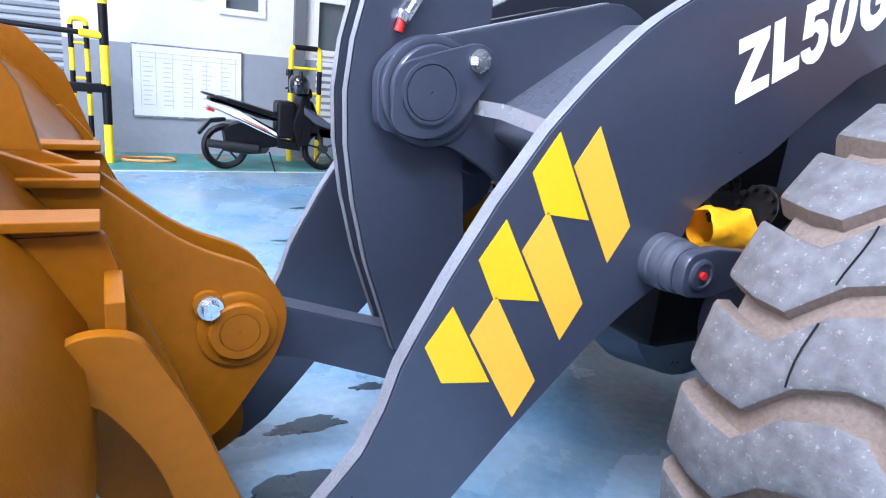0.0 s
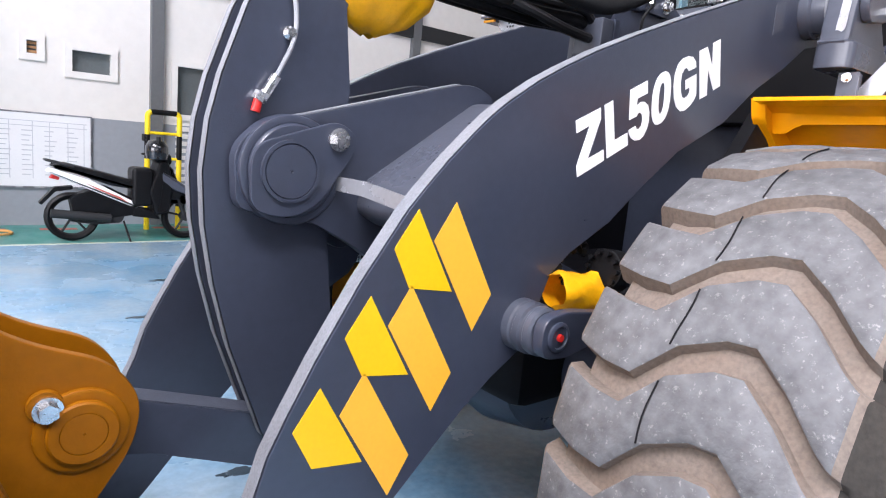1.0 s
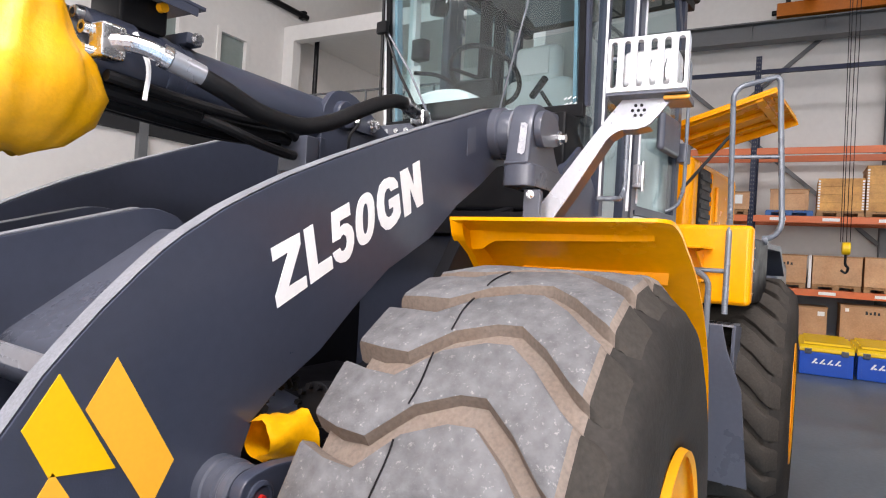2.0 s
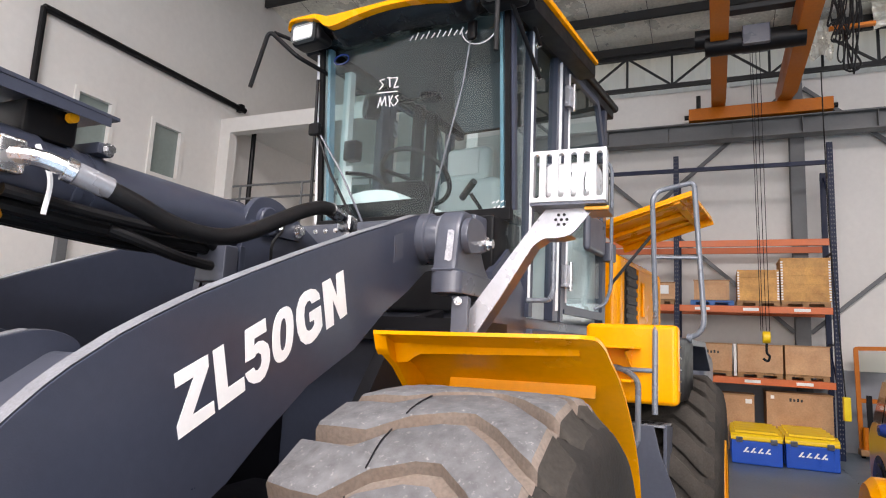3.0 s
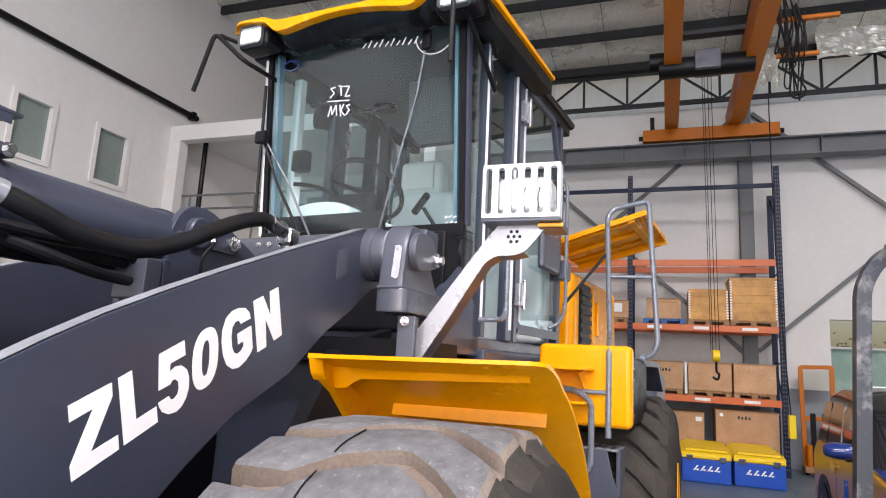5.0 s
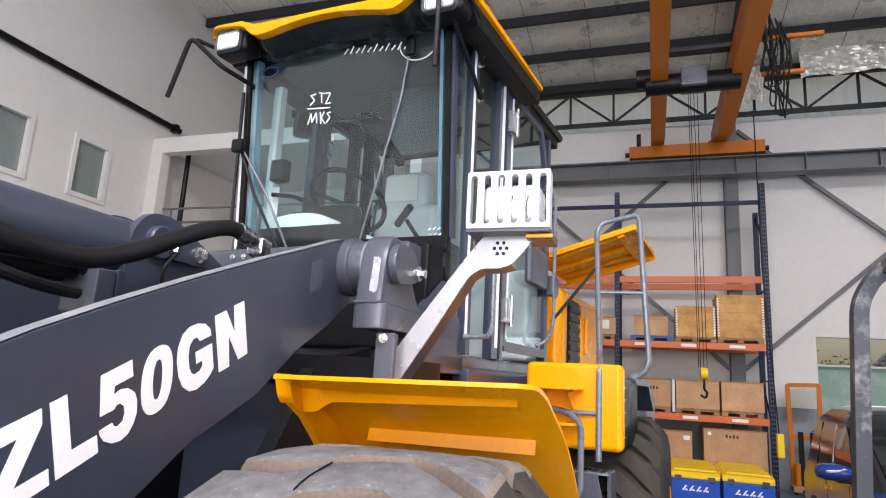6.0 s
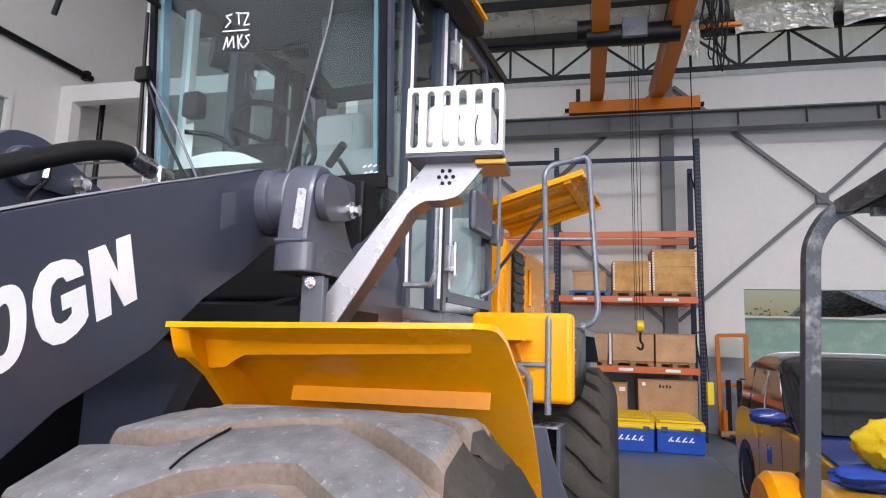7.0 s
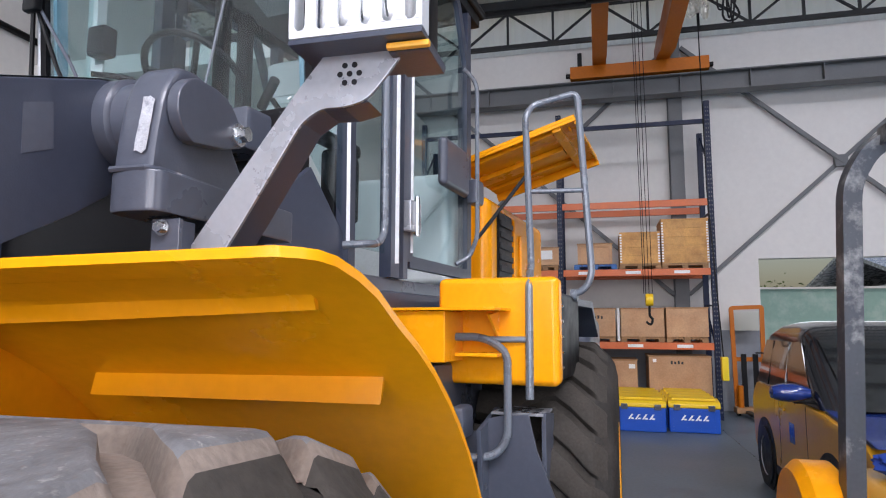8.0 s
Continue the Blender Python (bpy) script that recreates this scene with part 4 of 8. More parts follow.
# rocker arm: two plates, front edges painted pale as if lit
FR = [(-1.115, 0.66), (-1.132, 0.705), (-1.194, 0.871), (-1.216, 0.93), (-1.262, 1.10), (-1.289, 1.25), (-1.297, 1.385), (-1.284, 1.51), (-1.258, 1.62), (-1.20, 1.79), (-1.14, 1.93), (-1.07, 2.06), (-1.0, 2.15), (-0.93, 2.20)]
RR = [(-0.86, 2.18), (-0.84, 2.06), (-0.90, 1.95), (-0.93, 1.83), (-0.905, 1.62), (-0.95, 1.22), (-0.92, 0.98), (-1.0, 0.76), (-1.06, 0.64)]
rocker = None
for side in (-1, 1):
    y0, y1 = (-0.08, -0.05) if side < 0 else (0.05, 0.08)
    rk = part("rocker_plate", prism(FR + RR, y0, y1, 'y', 0.003, xs=0.0 if side < 0 else 0.010), M_DARK, loader, "dark grey rocker plate with a pale front edge")
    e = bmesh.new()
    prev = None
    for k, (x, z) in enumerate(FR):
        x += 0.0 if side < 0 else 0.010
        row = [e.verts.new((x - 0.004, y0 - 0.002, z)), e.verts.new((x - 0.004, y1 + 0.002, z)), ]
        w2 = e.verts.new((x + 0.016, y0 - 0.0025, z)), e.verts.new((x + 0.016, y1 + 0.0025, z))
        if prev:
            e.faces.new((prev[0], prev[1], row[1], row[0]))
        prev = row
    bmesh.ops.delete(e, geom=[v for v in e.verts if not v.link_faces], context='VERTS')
    part("plate_edge", e, M_DARKEDGE, rk, "front edge painted pale as lit")
    if side < 0:
        rocker = rk
# near-black web: the dark of the gap between the plates put into its colour
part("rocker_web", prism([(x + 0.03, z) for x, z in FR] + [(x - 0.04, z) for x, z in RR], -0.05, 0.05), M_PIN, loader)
# grease pipe on the rocker
g = [(-1.115, -0.088, 2.02), (-1.095, -0.10, 1.86), (-1.085, -0.10, 1.74), (-1.125, -0.10, 1.64), (-1.165, -0.095, 1.565)]
part("grease_pipe", tube(spline(g), 0.0065, seg=8), M_SILVER, rocker, "bright grease pipe")
for p in (g[1], g[2]):
    part("pipe_clip", bolt((p[0] - 0.01, -0.081, p[2]), '-y', 0.012, 0.02), M_CHROME, rocker)
part("grease_fitting", cyl((-1.13, -0.10, 1.63), (-1.165, -0.098, 1.57), 0.013, seg=10), M_CHROME, rocker)
part("grease_fitting", cyl((-1.165, -0.098, 1.585), (-1.175, -0.097, 1.565), 0.018, seg=6), M_CHROME, rocker)
part("grease_cap", cyl((-1.173, -0.097, 1.568), (-1.180, -0.096, 1.538), 0.012, seg=12), M_RED, rocker, "red plastic cap")

# pull rod to the bucket
part("pull_rod", prism(rounded([(-1.62, 0.70), (-1.62, 0.87), (-1.40, 0.80), (-1.06, 0.69), (-1.04, 0.58), (-1.10, 0.54), (-1.40, 0.66)], 0.03), -0.045, 0.045, 'y', 0.005), M_DARK, loader)
part("rod_edge", tube([(-1.43, 0.0, 0.812), (-1.11, 0.0, 0.709)], 0, flat=(0.086, 0.003)), M_GREYP, loader)

# tilt cylinder
A, B = Vector((-0.60, 0, 2.075)), Vector((0.235, 0, 2.075))
tc = part("tilt_cylinder", cyl(A, B, 0.103, seg=48, bevel=0.006), M_DARK, loader, "grey hydraulic tilt cylinder")
d = (B - A).normalized()
part("gland", cyl(A - d * 0.09, A + d * 0.05, 0.114, seg=48, bevel=0.006), M_DARK, tc)
part("gland_ring", cyl(A + d * 0.13, A + d * 0.16, 0.109, seg=48, bevel=0.004), M_DARK, tc)
part("gland_ring", cyl(A + d * 0.22, A + d * 0.235, 0.107, seg=48, bevel=0.004), M_DARK, tc)
part("weld_ring", cyl(B - d * 0.03, B + d * 0.02, 0.106, seg=48, bevel=0.012), M_DARK, tc)
for k in range(10):
    a = 2 * math.pi * k / 10 + 0.2
    p = A - d * 0.09 + Vector((0, math.cos(a), math.sin(a))) * 0.094
    part("bolt", cyl(p, p - d * 0.024, 0.017, seg=12), M_CHROME, tc, "socket head bolt")
    part("socket", cyl(p - d * 0.0242, p - d * 0.0246, 0.009, seg=6), M_PIN, tc)
part("rod", cyl(A - d * 0.09, Vector((-0.90, 0, 2.055)), 0.05, seg=24), M_CHROME, tc)
# clevis and its plates
for y in (-0.10, 0.07):
    cp = part("clevis_plate", prism(rounded([(0.17, 1.80), (0.19, 2.13), (0.25, 2.205), (0.36, 2.215), (0.69, 2.075), (0.78, 1.85)], [0, 0.08, 0.06, 0.06, 0.05, 0], 5), y, y + 0.03, 'y', 0.003), M_DARK, loader)
    if y < 0:
        part("pin_end", lathe([(0.055, 0.02), (0.055, -0.02), (0.049, -0.026), (0.001, -0.026)], (0.30, -0.10, 2.115), 'y', 32), M_DARK, cp)
        part("keeper_plate", prism(rounded([(0.27, 2.07), (0.30, 2.155), (0.46, 2.155), (0.53, 2.12), (0.51, 2.07)], 0.025, 4), -0.118, -0.102, 'y', 0.002), M_DARK, cp)
        part("bolt", bolt((0.475, -0.118, 2.11), '-y', 0.019, 0.02), M_CHROME, cp)
part("grease_pipe", tube(spline([(0.34, -0.14, 2.14), (0.33, -0.16, 2.09), (0.29, -0.15, 2.03), (0.30, -0.14, 1.96)]), 0.006, seg=8), M_HOSE, loader)
part("grease_fitting", cyl((0.345, -0.14, 2.15), (0.325, -0.155, 2.085), 0.011, seg=10), M_CHROME, loader)
# cover plate over the cylinder
part("hose_guard", prism([(-0.80, 2.292), (-0.375, 2.278), (-0.375, 2.268), (-0.80, 2.28)], -0.12, 0.14, 'y', 0.002), M_DARK, loader, "flat dark guard plate")
part("guard_lip", box(-0.79, -0.40, -0.118, -0.112, 2.245, 2.275), M_DARK, loader, smooth=0)
part("guard_housing", box(-0.60, -0.45, -0.06, 0.08, 2.17, 2.265, 0.015), M_BLACK, loader)
part("guard_lamp", cyl((-0.485, -0.065, 2.245), (-0.485, -0.085, 2.245), 0.014, seg=16), M_RIM, loader)
part("pipe_clamp", box(-0.41, -0.355, -0.09, 0.03, 2.17, 2.205, 0.008), M_DARK, loader)
part("bolt", bolt((-0.38, -0.09, 2.187), '-y', 0.013, 0.015), M_CHROME, loader)
part("steel_band", cyl((-0.41, 0, 2.075), (-0.36, 0, 2.075), 0.107, seg=48), M_DARK, tc)
# hydraulic hoses
part("hose_fitting", tube(spline([(-0.68, -0.12, 2.085), (-0.62, -0.18, 2.085), (-0.55, -0.215, 2.065)]), 0.022), M_CHROME, loader, "bright hose end fitting")
part("fitting_block", box(-0.70, -0.63, -0.15, -0.09, 2.04, 2.13, 0.012), M_CHROME, loader)
part("hose_collar", cyl((-0.575, -0.205, 2.072), (-0.555, -0.213, 2.066), 0.031, seg=18), M_CHROME, loader)
part("hose_ferrule", cyl((-0.555, -0.213, 2.066), (-0.47, -0.235, 2.045), 0.029, seg=18), M_SILVER, loader)
part("hydraulic_hose", tube(spline([(-0.50, -0.225, 2.052), (-0.40, -0.25, 2.02), (-0.27, -0.26, 1.985), (-0.10, -0.26, 1.985), (0.05, -0.255, 2.03), (0.18, -0.25, 2.09), (0.32, -0.25, 2.155), (0.44, -0.25, 2.195), (0.53, -0.25, 2.20)]), 0.027, seg=20), M_HOSE, loader, "thick black hydraulic hose")
part("hose_ferrule", cyl((0.50, -0.25, 2.20), (0.59, -0.25, 2.185), 0.030, seg=18), M_CHROME, loader)
part("hose_elbow", tube(spline([(0.59, -0.25, 2.187), (0.63, -0.25, 2.15), (0.635, -0.25, 2.05), (0.635, -0.25, 1.95)]), 0.024), M_CHROME, loader)
part("fitting_block", box(0.59, 0.66, -0.29, -0.22, 2.13, 2.20, 0.015), M_CHROME, loader)
for k, (dy, dz, r) in enumerate(((-0.08, 0.02, 0.021), (-0.03, 0.008, 0.023), (0.03, 0.012, 0.021), (-0.115, 0.05, 0.016))):
    part("hydraulic_hose", tube(spline([(-0.66, dy, 1.955 + dz), (-0.45, dy - 0.01, 1.945 + dz), (-0.22, dy - 0.02, 1.94 + dz), (-0.05, dy - 0.02, 1.95 + dz), (0.05, dy, 1.97)]), r, seg=10), M_HOSE, loader)
part("hydraulic_hose", tube(spline([(-0.36, -0.11, 1.965), (-0.28, -0.135, 1.945), (-0.16, -0.15, 1.92), (-0.06, -0.15, 1.91), (0.0, -0.14, 1.91)]), 0.017, seg=10), M_HOSE, loader, "black hose clipped under the cylinder")
part("valve_bracket", box(0.025, 0.09, -0.175, -0.05, 1.86, 1.985, 0.008), M_GREYP, loader)
part("valve_bracket", box(0.095, 0.125, -0.175, -0.02, 1.80, 1.99, 0.004), M_DARK, loader)
for k in range(4):
    part("bolt", cyl((0.005 + 0.032 * k, -0.172, 1.852), (0.005 + 0.032 * k, -0.188, 1.852), 0.010, seg=8), M_CHROME, loader)
part("steel_pipe", tube(spline([(-0.12, -0.19, 1.76), (-0.07, -0.19, 1.82), (-0.02, -0.18, 1.845), (0.12, -0.17, 1.845)]), 0.008, seg=8), M_SILVER, loader)

# yellow sheet tied round the rod end
bm = bmesh.new()
segs, rows_b = 64, []
prof = [(0.060, 2.20), (0.090, 2.17), (0.100, 2.12), (0.105, 2.08), (0.135, 2.02), (0.150, 1.95), (0.132, 1.88), (0.085, 1.82), (0.02, 1.785)]
for i, (r, z) in enumerate(prof):
    ring = []
    for k in range(segs):
        a = 2 * math.pi * k / segs
        k_ = (1.6, 1.5, 1.0, 1.2, 1.1, 0.9, 0.7, 0.5, 0.3)[i]
        rr = r * (1 + k_ * (0.09 * abs(math.sin(a * 4.5 + i * 0.25)) - 0.05 + 0.05 * abs(math.sin(a * 8 + i * 0.4)) + 0.03 * math.sin(a * 3 - i * 0.4)))
        ring.append(bm.verts.new((-0.825 + rr * (1.15 if math.cos(a) < 0 else 1.35 - 1.9 * max(0, z - 1.98)) * math.cos(a), -0.02 + rr * 0.95 * math.sin(a), z + 0.006 * math.sin(a * 3 + i))))
    rows_b.append(ring)
for a, b in zip(rows_b, rows_b[1:]):
    for k in range(segs):
        bm.faces.new((a[k], a[(k + 1) % segs], b[(k + 1) % segs], b[k]))
bm.faces.new(rows_b[-1])
bm.faces.new(rows_b[0][::-1])
wrap = tagged(part("protective_wrap", bm, M_BAG, smooth=60), "crumpled yellow plastic sheet tied round the cylinder rod", "wrapping")
part("tie", tube(spline([(-0.60, -0.13, 2.13), (-0.57, -0.15, 2.05), (-0.575, -0.15, 1.96)]), 0.007, seg=6), M_WHITE, wrap, "white tie string")

# boom pivots on the front frame
for side in (-1, 1):
    s = side
    PXC, PZC = 0.880, 2.14
    bo = part("pivot_boss", lathe([(0.112, 0.0), (0.112, s * 0.040), (0.106, s * 0.046), (0.100, s * 0.048), (0.100, s * 0.085), (0.096, s * 0.092), (0.094, s * 0.13)], (PXC, s * 0.488, PZC), 'y', 48), M_GREYP, loader)
    part("boss_ring", lathe([(0.096, 0.0), (0.105, s * 0.004), (0.105, s * 0.012), (0.096, s * 0.016)], (PXC, s * 0.583, PZC), 'y', 48), M_DARKEDGE, bo, "pale scuffed ring")
    ear = rounded([(0.715, 1.98), (0.722, 2.06), (0.742, 2.17), (0.785, 2.243), (0.875, 2.25), (0.955, 2.205), (1.00, 2.12), (1.075, 2.03), (1.16, 1.98)], [0, 0.06, 0.06, 0.05, 0.05, 0.05, 0.05, 0.06, 0], 6)
    blk = part("pivot_block", prism(ear, min(s * 0.605, s * 0.712), max(s * 0.605, s * 0.712), 'y', 0.020), M_GREYP, loader, "thick grey cast pivot block")
    base = rounded([(0.715, s * 0.60), (0.700, s * 0.66), (0.705, s * 0.735), (1.26, s * 0.755), (1.26, s * 0.60)], [0.03, 0.04, 0.05, 0.01, 0.01], 6)
    part("base_plate", prism(base, 1.893, 1.984, 'z', 0.008), M_GREYP, blk, "thick grey base plate")
    part("weld_bead", tube([(0.708, s * 0.612, 1.986), (0.706, s * 0.70, 1.986), (0.73, s * 0.717, 1.986), (1.12, s * 0.717, 1.986)], 0.007, seg=6), M_GREYP, blk)
    # pale patch: small scrapes, plus the bright sheen of the edge painted in
    scr = bmesh.new()
    grid = [[scr.verts.new((x - 0.0025, s * (y + 0.003 * noise.noise(Vector((y * 90, z * 60, 3)))), z + 0.012 * noise.noise(Vector((y * 70, z * 50, 8))))) for y in (0.662, 0.668, 0.674, 0.680, 0.686, 0.692)] for x, z in ((0.7165, 2.025), (0.7195, 2.05), (0.7235, 2.075), (0.7275, 2.10), (0.732, 2.125), (0.7365, 2.15))]
    for a, b in zip(grid, grid[1:]):
        for k in range(5):
            scr.faces.new((a[k], a[k + 1], b[k + 1], b[k]))
    part("scrape_sheen_patch", scr, M_SCRAPE_SHEEN, blk, "pale patch of scrapes with the sheen painted in")
    capo = [(0.825 - 0.082 * math.cos(radians(a)), 2.138 + 0.078 * math.sin(radians(a))) for a in range(-75, 96, 9)]
    capo += [(0.885, 2.217), (0.925, 2.208), (0.955, 2.190), (0.975, 2.168), (0.995, 2.154), (1.008, 2.135), (1.005, 2.115), (0.990, 2.100), (0.92, 2.080)]
    part("pin_cap", prism(capo, min(s * 0.712, s * 0.744), max(s * 0.712, s * 0.744), 'y', 0.006), M_GREYP, blk)
    part("bolt", bolt((0.972, s * 0.744, 2.130), 'y' if s > 0 else '-y', 0.02, 0.024), M_CHROME, blk, "zinc bolt")

# front frame under the boom
FRM = [(-0.05, 0.70), (0.05, 1.00), (0.15, 1.20), (0.50, 1.32), (0.86, 1.76), (1.34, 1.86), (1.40, 0.9), (1.1, 0.6)]
# plates, deck and nose near-black: shade under the boom put into their colour
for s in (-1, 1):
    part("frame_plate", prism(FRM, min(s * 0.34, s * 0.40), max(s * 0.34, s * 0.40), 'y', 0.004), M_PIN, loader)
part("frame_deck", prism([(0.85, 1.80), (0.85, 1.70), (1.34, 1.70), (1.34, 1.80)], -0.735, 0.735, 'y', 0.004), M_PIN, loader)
part("axle", cyl((0, -0.80, 0.77), (0, 0.80, 0.77), 0.16, seg=24), M_DARK, loader)
part("axle_hub", lathe([(0.16, -0.3), (0.3, -0.2), (0.34, 0), (0.3, 0.2), (0.16, 0.3)], (0, 0, 0.77), 'y', 32), M_DARK, loader)
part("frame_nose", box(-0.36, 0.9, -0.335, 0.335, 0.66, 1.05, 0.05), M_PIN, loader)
# lift cylinders
for s in (-1, 1):
    p0, p1 = Vector((-0.545, s * 0.545, 1.04)), Vector((0.90, s * 0.545, 0.83))
    dd = (p1 - p0).normalized()
    lc = part("lift_cylinder", cyl(p0 + dd * 0.42, p1, 0.075, seg=28, bevel=0.006), M_DARK, loader)
    part("rod", cyl(p0, p0 + dd * 0.5, 0.042, seg=20), M_CHROME, lc)
    part("rod_eye", prism(rounded([(-0.628, 0.985), (-0.628, 1.092), (-0.53, 1.105), (-0.36, 1.085), (-0.36, 1.01), (-0.53, 0.972)], [0.05, 0.05, 0.03, 0.02, 0.02, 0.03], 6), min(s * 0.590, s * 0.628), max(s * 0.590, s * 0.628), 'y', 0.008), M_DARK, lc)
    part("pin_boss", lathe([(0.072, 0.0), (0.072, s * 0.024), (0.067, s * 0.028), (0.067, s * 0.036), (0.071, s * 0.040), (0.071, s * 0.058), (0.064, s * 0.062), (0.064, s * 0.070), (0.067, s * 0.074), (0.066, s * 0.090), (0.058, s * 0.096), (0.001, s * 0.096)], (-0.575, s * 0.494, 1.04), 'y', 44), M_GREYP, lc)
    part("pin_disc", lathe([(0.040, 0.0), (0.040, s * 0.006), (0.034, s * 0.010), (0.030, s * 0.010), (0.028, s * 0.005), (0.001, s * 0.005)], (-0.572, s * 0.628, 1.04), 'y', 32), M_DARK, lc)
    part("grease_cap", cyl((-0.572, s * 0.631, 1.04), (-0.572, s * 0.642, 1.04), 0.010, seg=12), M_RED, lc, "small red grease cap")
    part("gland", cyl(p0 + dd * 0.36, p0 + dd * 0.46, 0.088, seg=24, bevel=0.005), M_BLACK, lc)
bm = bmesh.new()
for i, (t0, r) in enumerate(((0.12, 0.046), (0.15, 0.056), (0.18, 0.050), (0.21, 0.060), (0.25, 0.052), (0.28, 0.066), (0.30, 0.046))):
    c = Vector((-0.545, -0.545, 1.04)) + Vector((0.99, 0, -0.144)) * t0
    rg = [bm.verts.new(c + Vector((0, math.cos(2 * math.pi * k / 20), math.sin(2 * math.pi * k / 20))) * r * (1 + 0.09 * math.sin(k * 1.257 + i * 1.4) + 0.04 * math.sin(k * 2.2 - i))) for k in range(20)]
    if i:
        for k in range(20):
            bm.faces.new((pr_[k], pr_[(k + 1) % 20], rg[(k + 1) % 20], rg[k]))
    pr_ = rg
bm.transform(Matrix.Translation((-0.06, 0.02, 0.11)))
part("gland_ring", cyl((-0.30, -0.545, 1.185), (-0.23, -0.545, 1.175), 0.062, seg=28, bevel=0.006), M_BLACK, loader)
for k in range(10):
    a = 2 * math.pi * k / 10
    part("bolt", cyl((-0.30, -0.545 + 0.05 * math.cos(a), 1.185 + 0.05 * math.sin(a)), (-0.315, -0.545 + 0.05 * math.cos(a), 1.187 + 0.05 * math.sin(a)), 0.008, seg=8), M_BLACK, loader)
tagged(part("protective_wrap", bm, M_BAG, smooth=60), "crumpled yellow plastic sheet on the lift cylinder rod", "wrapping")
part("bolt", bolt((-0.23, -0.41, 1.36), '-y', 0.012, 0.014), M_CHROME, loader)
for k in range(9):
    a = radians(40 + k * 25)
    part("hose_coil", tube(spline([(-0.32 + 0.09 * math.cos(a), -0.43 - 0.008 * k, 1.17 + 0.05 * math.sin(a)), (-0.30 + 0.1 * math.cos(a + 0.5), -0.44, 1.18 + 0.06 * math.sin(a + 0.5)), (-0.28 + 0.1 * math.cos(a + 1), -0.43, 1.17 + 0.06 * math.sin(a + 1))]), 0.012, seg=6), M_HOSE, loader)

# front fenders with their lamp brackets
def fender(s):
    def arc(r, a0, a1, n):
        return [(r * math.sin(radians(a0 + (a1 - a0) * k / n)), 0.77 + r * math.cos(radians(a0 + (a1 - a0) * k / n))) for k in range(n + 1)]
    top = [(x, z - 0.010) for x, z in [(0.138, 1.742), (0.143, 1.7418), (0.155, 1.7415), (0.17, 1.7405), (0.20, 1.737), (0.25, 1.7255), (0.30, 1.708)] + arc(0.975, 22, 96, 16)]
    bm = bmesh.new()
    th = 0.011
    us = [0.0, 0.03, 0.4, 0.8, 0.94, 1.0]

    def outer(x):
        """Reach of the outer edge: it spreads towards the rear."""
        u = min(1.0, max(0.0, (x - 0.127) / 0.70))
        return 1.345 + 0.055 * u ** 0.8 - 0.045 * max(0.0, 1 - (x - 0.127) / 0.06) ** 2
    grids = []
    for lay in (0, 1):
        grid = []
        for j, u_ in enumerate(us):
            row = []
            for i, (x, z) in enumerate(top):
                y = 0.686 + u_ * (outer(x) - 0.686)
                a = Vector(top[max(i - 1, 0)])
                b = Vector(top[min(i + 1, len(top) - 1)])
                dv = (b - a).normalized()
                rise = (0.011 * u_ - 0.006) * min(1.0, max(0.0, 1 - (x - 0.3) / 0.5))
                row.append(bm.verts.new((x + dv.y * th * lay, s * y, z + rise - dv.x * th * lay)))
            grid.append(row)
        grids.append(grid)
    for g in grids:
        for a, b in zip(g, g[1:]):
            for i in range(len(top) - 1):
                bm.faces.new((a[i], a[i + 1], b[i + 1], b[i]))
    u, l = grids
    n = len(top)
    for j in range(len(us) - 1):
        bm.faces.new((u[j][0], u[j + 1][0], l[j + 1][0], l[j][0]))
        bm.faces.new((u[j][n - 1], l[j][n - 1], l[j + 1][n - 1], u[j + 1][n - 1]))
    for i in range(n - 1):
        bm.faces.new((u[0][i], l[0][i], l[0][i + 1], u[0][i + 1]))
        bm.faces.new((u[-1][i], u[-1][i + 1], l[-1][i + 1], l[-1][i]))
    f = part("fender", bm, M_YELLOW, loader, "yellow sheet steel fender over the wheel", smooth=40)
    # stiffeners below
    def rib(x0, z0, x1, z1, ya, yb):
        return prism([(x0, z0), (x1, z1), (x1 + 0.010, z1 + 0.004), (x0 + 0.010, z0 + 0.004)], min(s * ya, s * yb), max(s * ya, s * yb), 'y', 0.001)
    # folded rib across the underside, with a dip at its inner end
    hem = [(0.672, 1.640), (0.700, 1.628), (0.735, 1.632), (0.755, 1.648), (0.78, 1.660), (0.82, 1.662), (1.00, 1.668), (1.20, 1.676), (1.288, 1.680)]
    rb_ = bmesh.new()
    prev = None
    for y, zb in hem:
        up = 0.011 * (y - 0.686) / 0.66 - 0.006
        row = [rb_.verts.new((x, s * y, z)) for x, z in ((0.215, 1.712 + up), (0.235, 1.712 + up), (0.268, 1.700 + up), (0.285, min(1.694, zb + 0.022)), (0.292, zb), (0.300, zb), (0.296, zb + 0.03), (0.262, 1.708 + up), (0.240, 1.720 + up))]
        if prev:
            for k in range(len(row)):
                k2 = (k + 1) % len(row)
                rb_.faces.new((prev[k], prev[k2], row[k2], row[k]))
        else:
            rb_.faces.new(row)
        prev = row
    rb_.faces.new(prev[::-1])
    bmesh.ops.recalc_face_normals(rb_, faces=rb_.faces[:])
    part("stiffener", rb_, M_YELLOW, f, smooth=40)
    pad = bmesh.new()
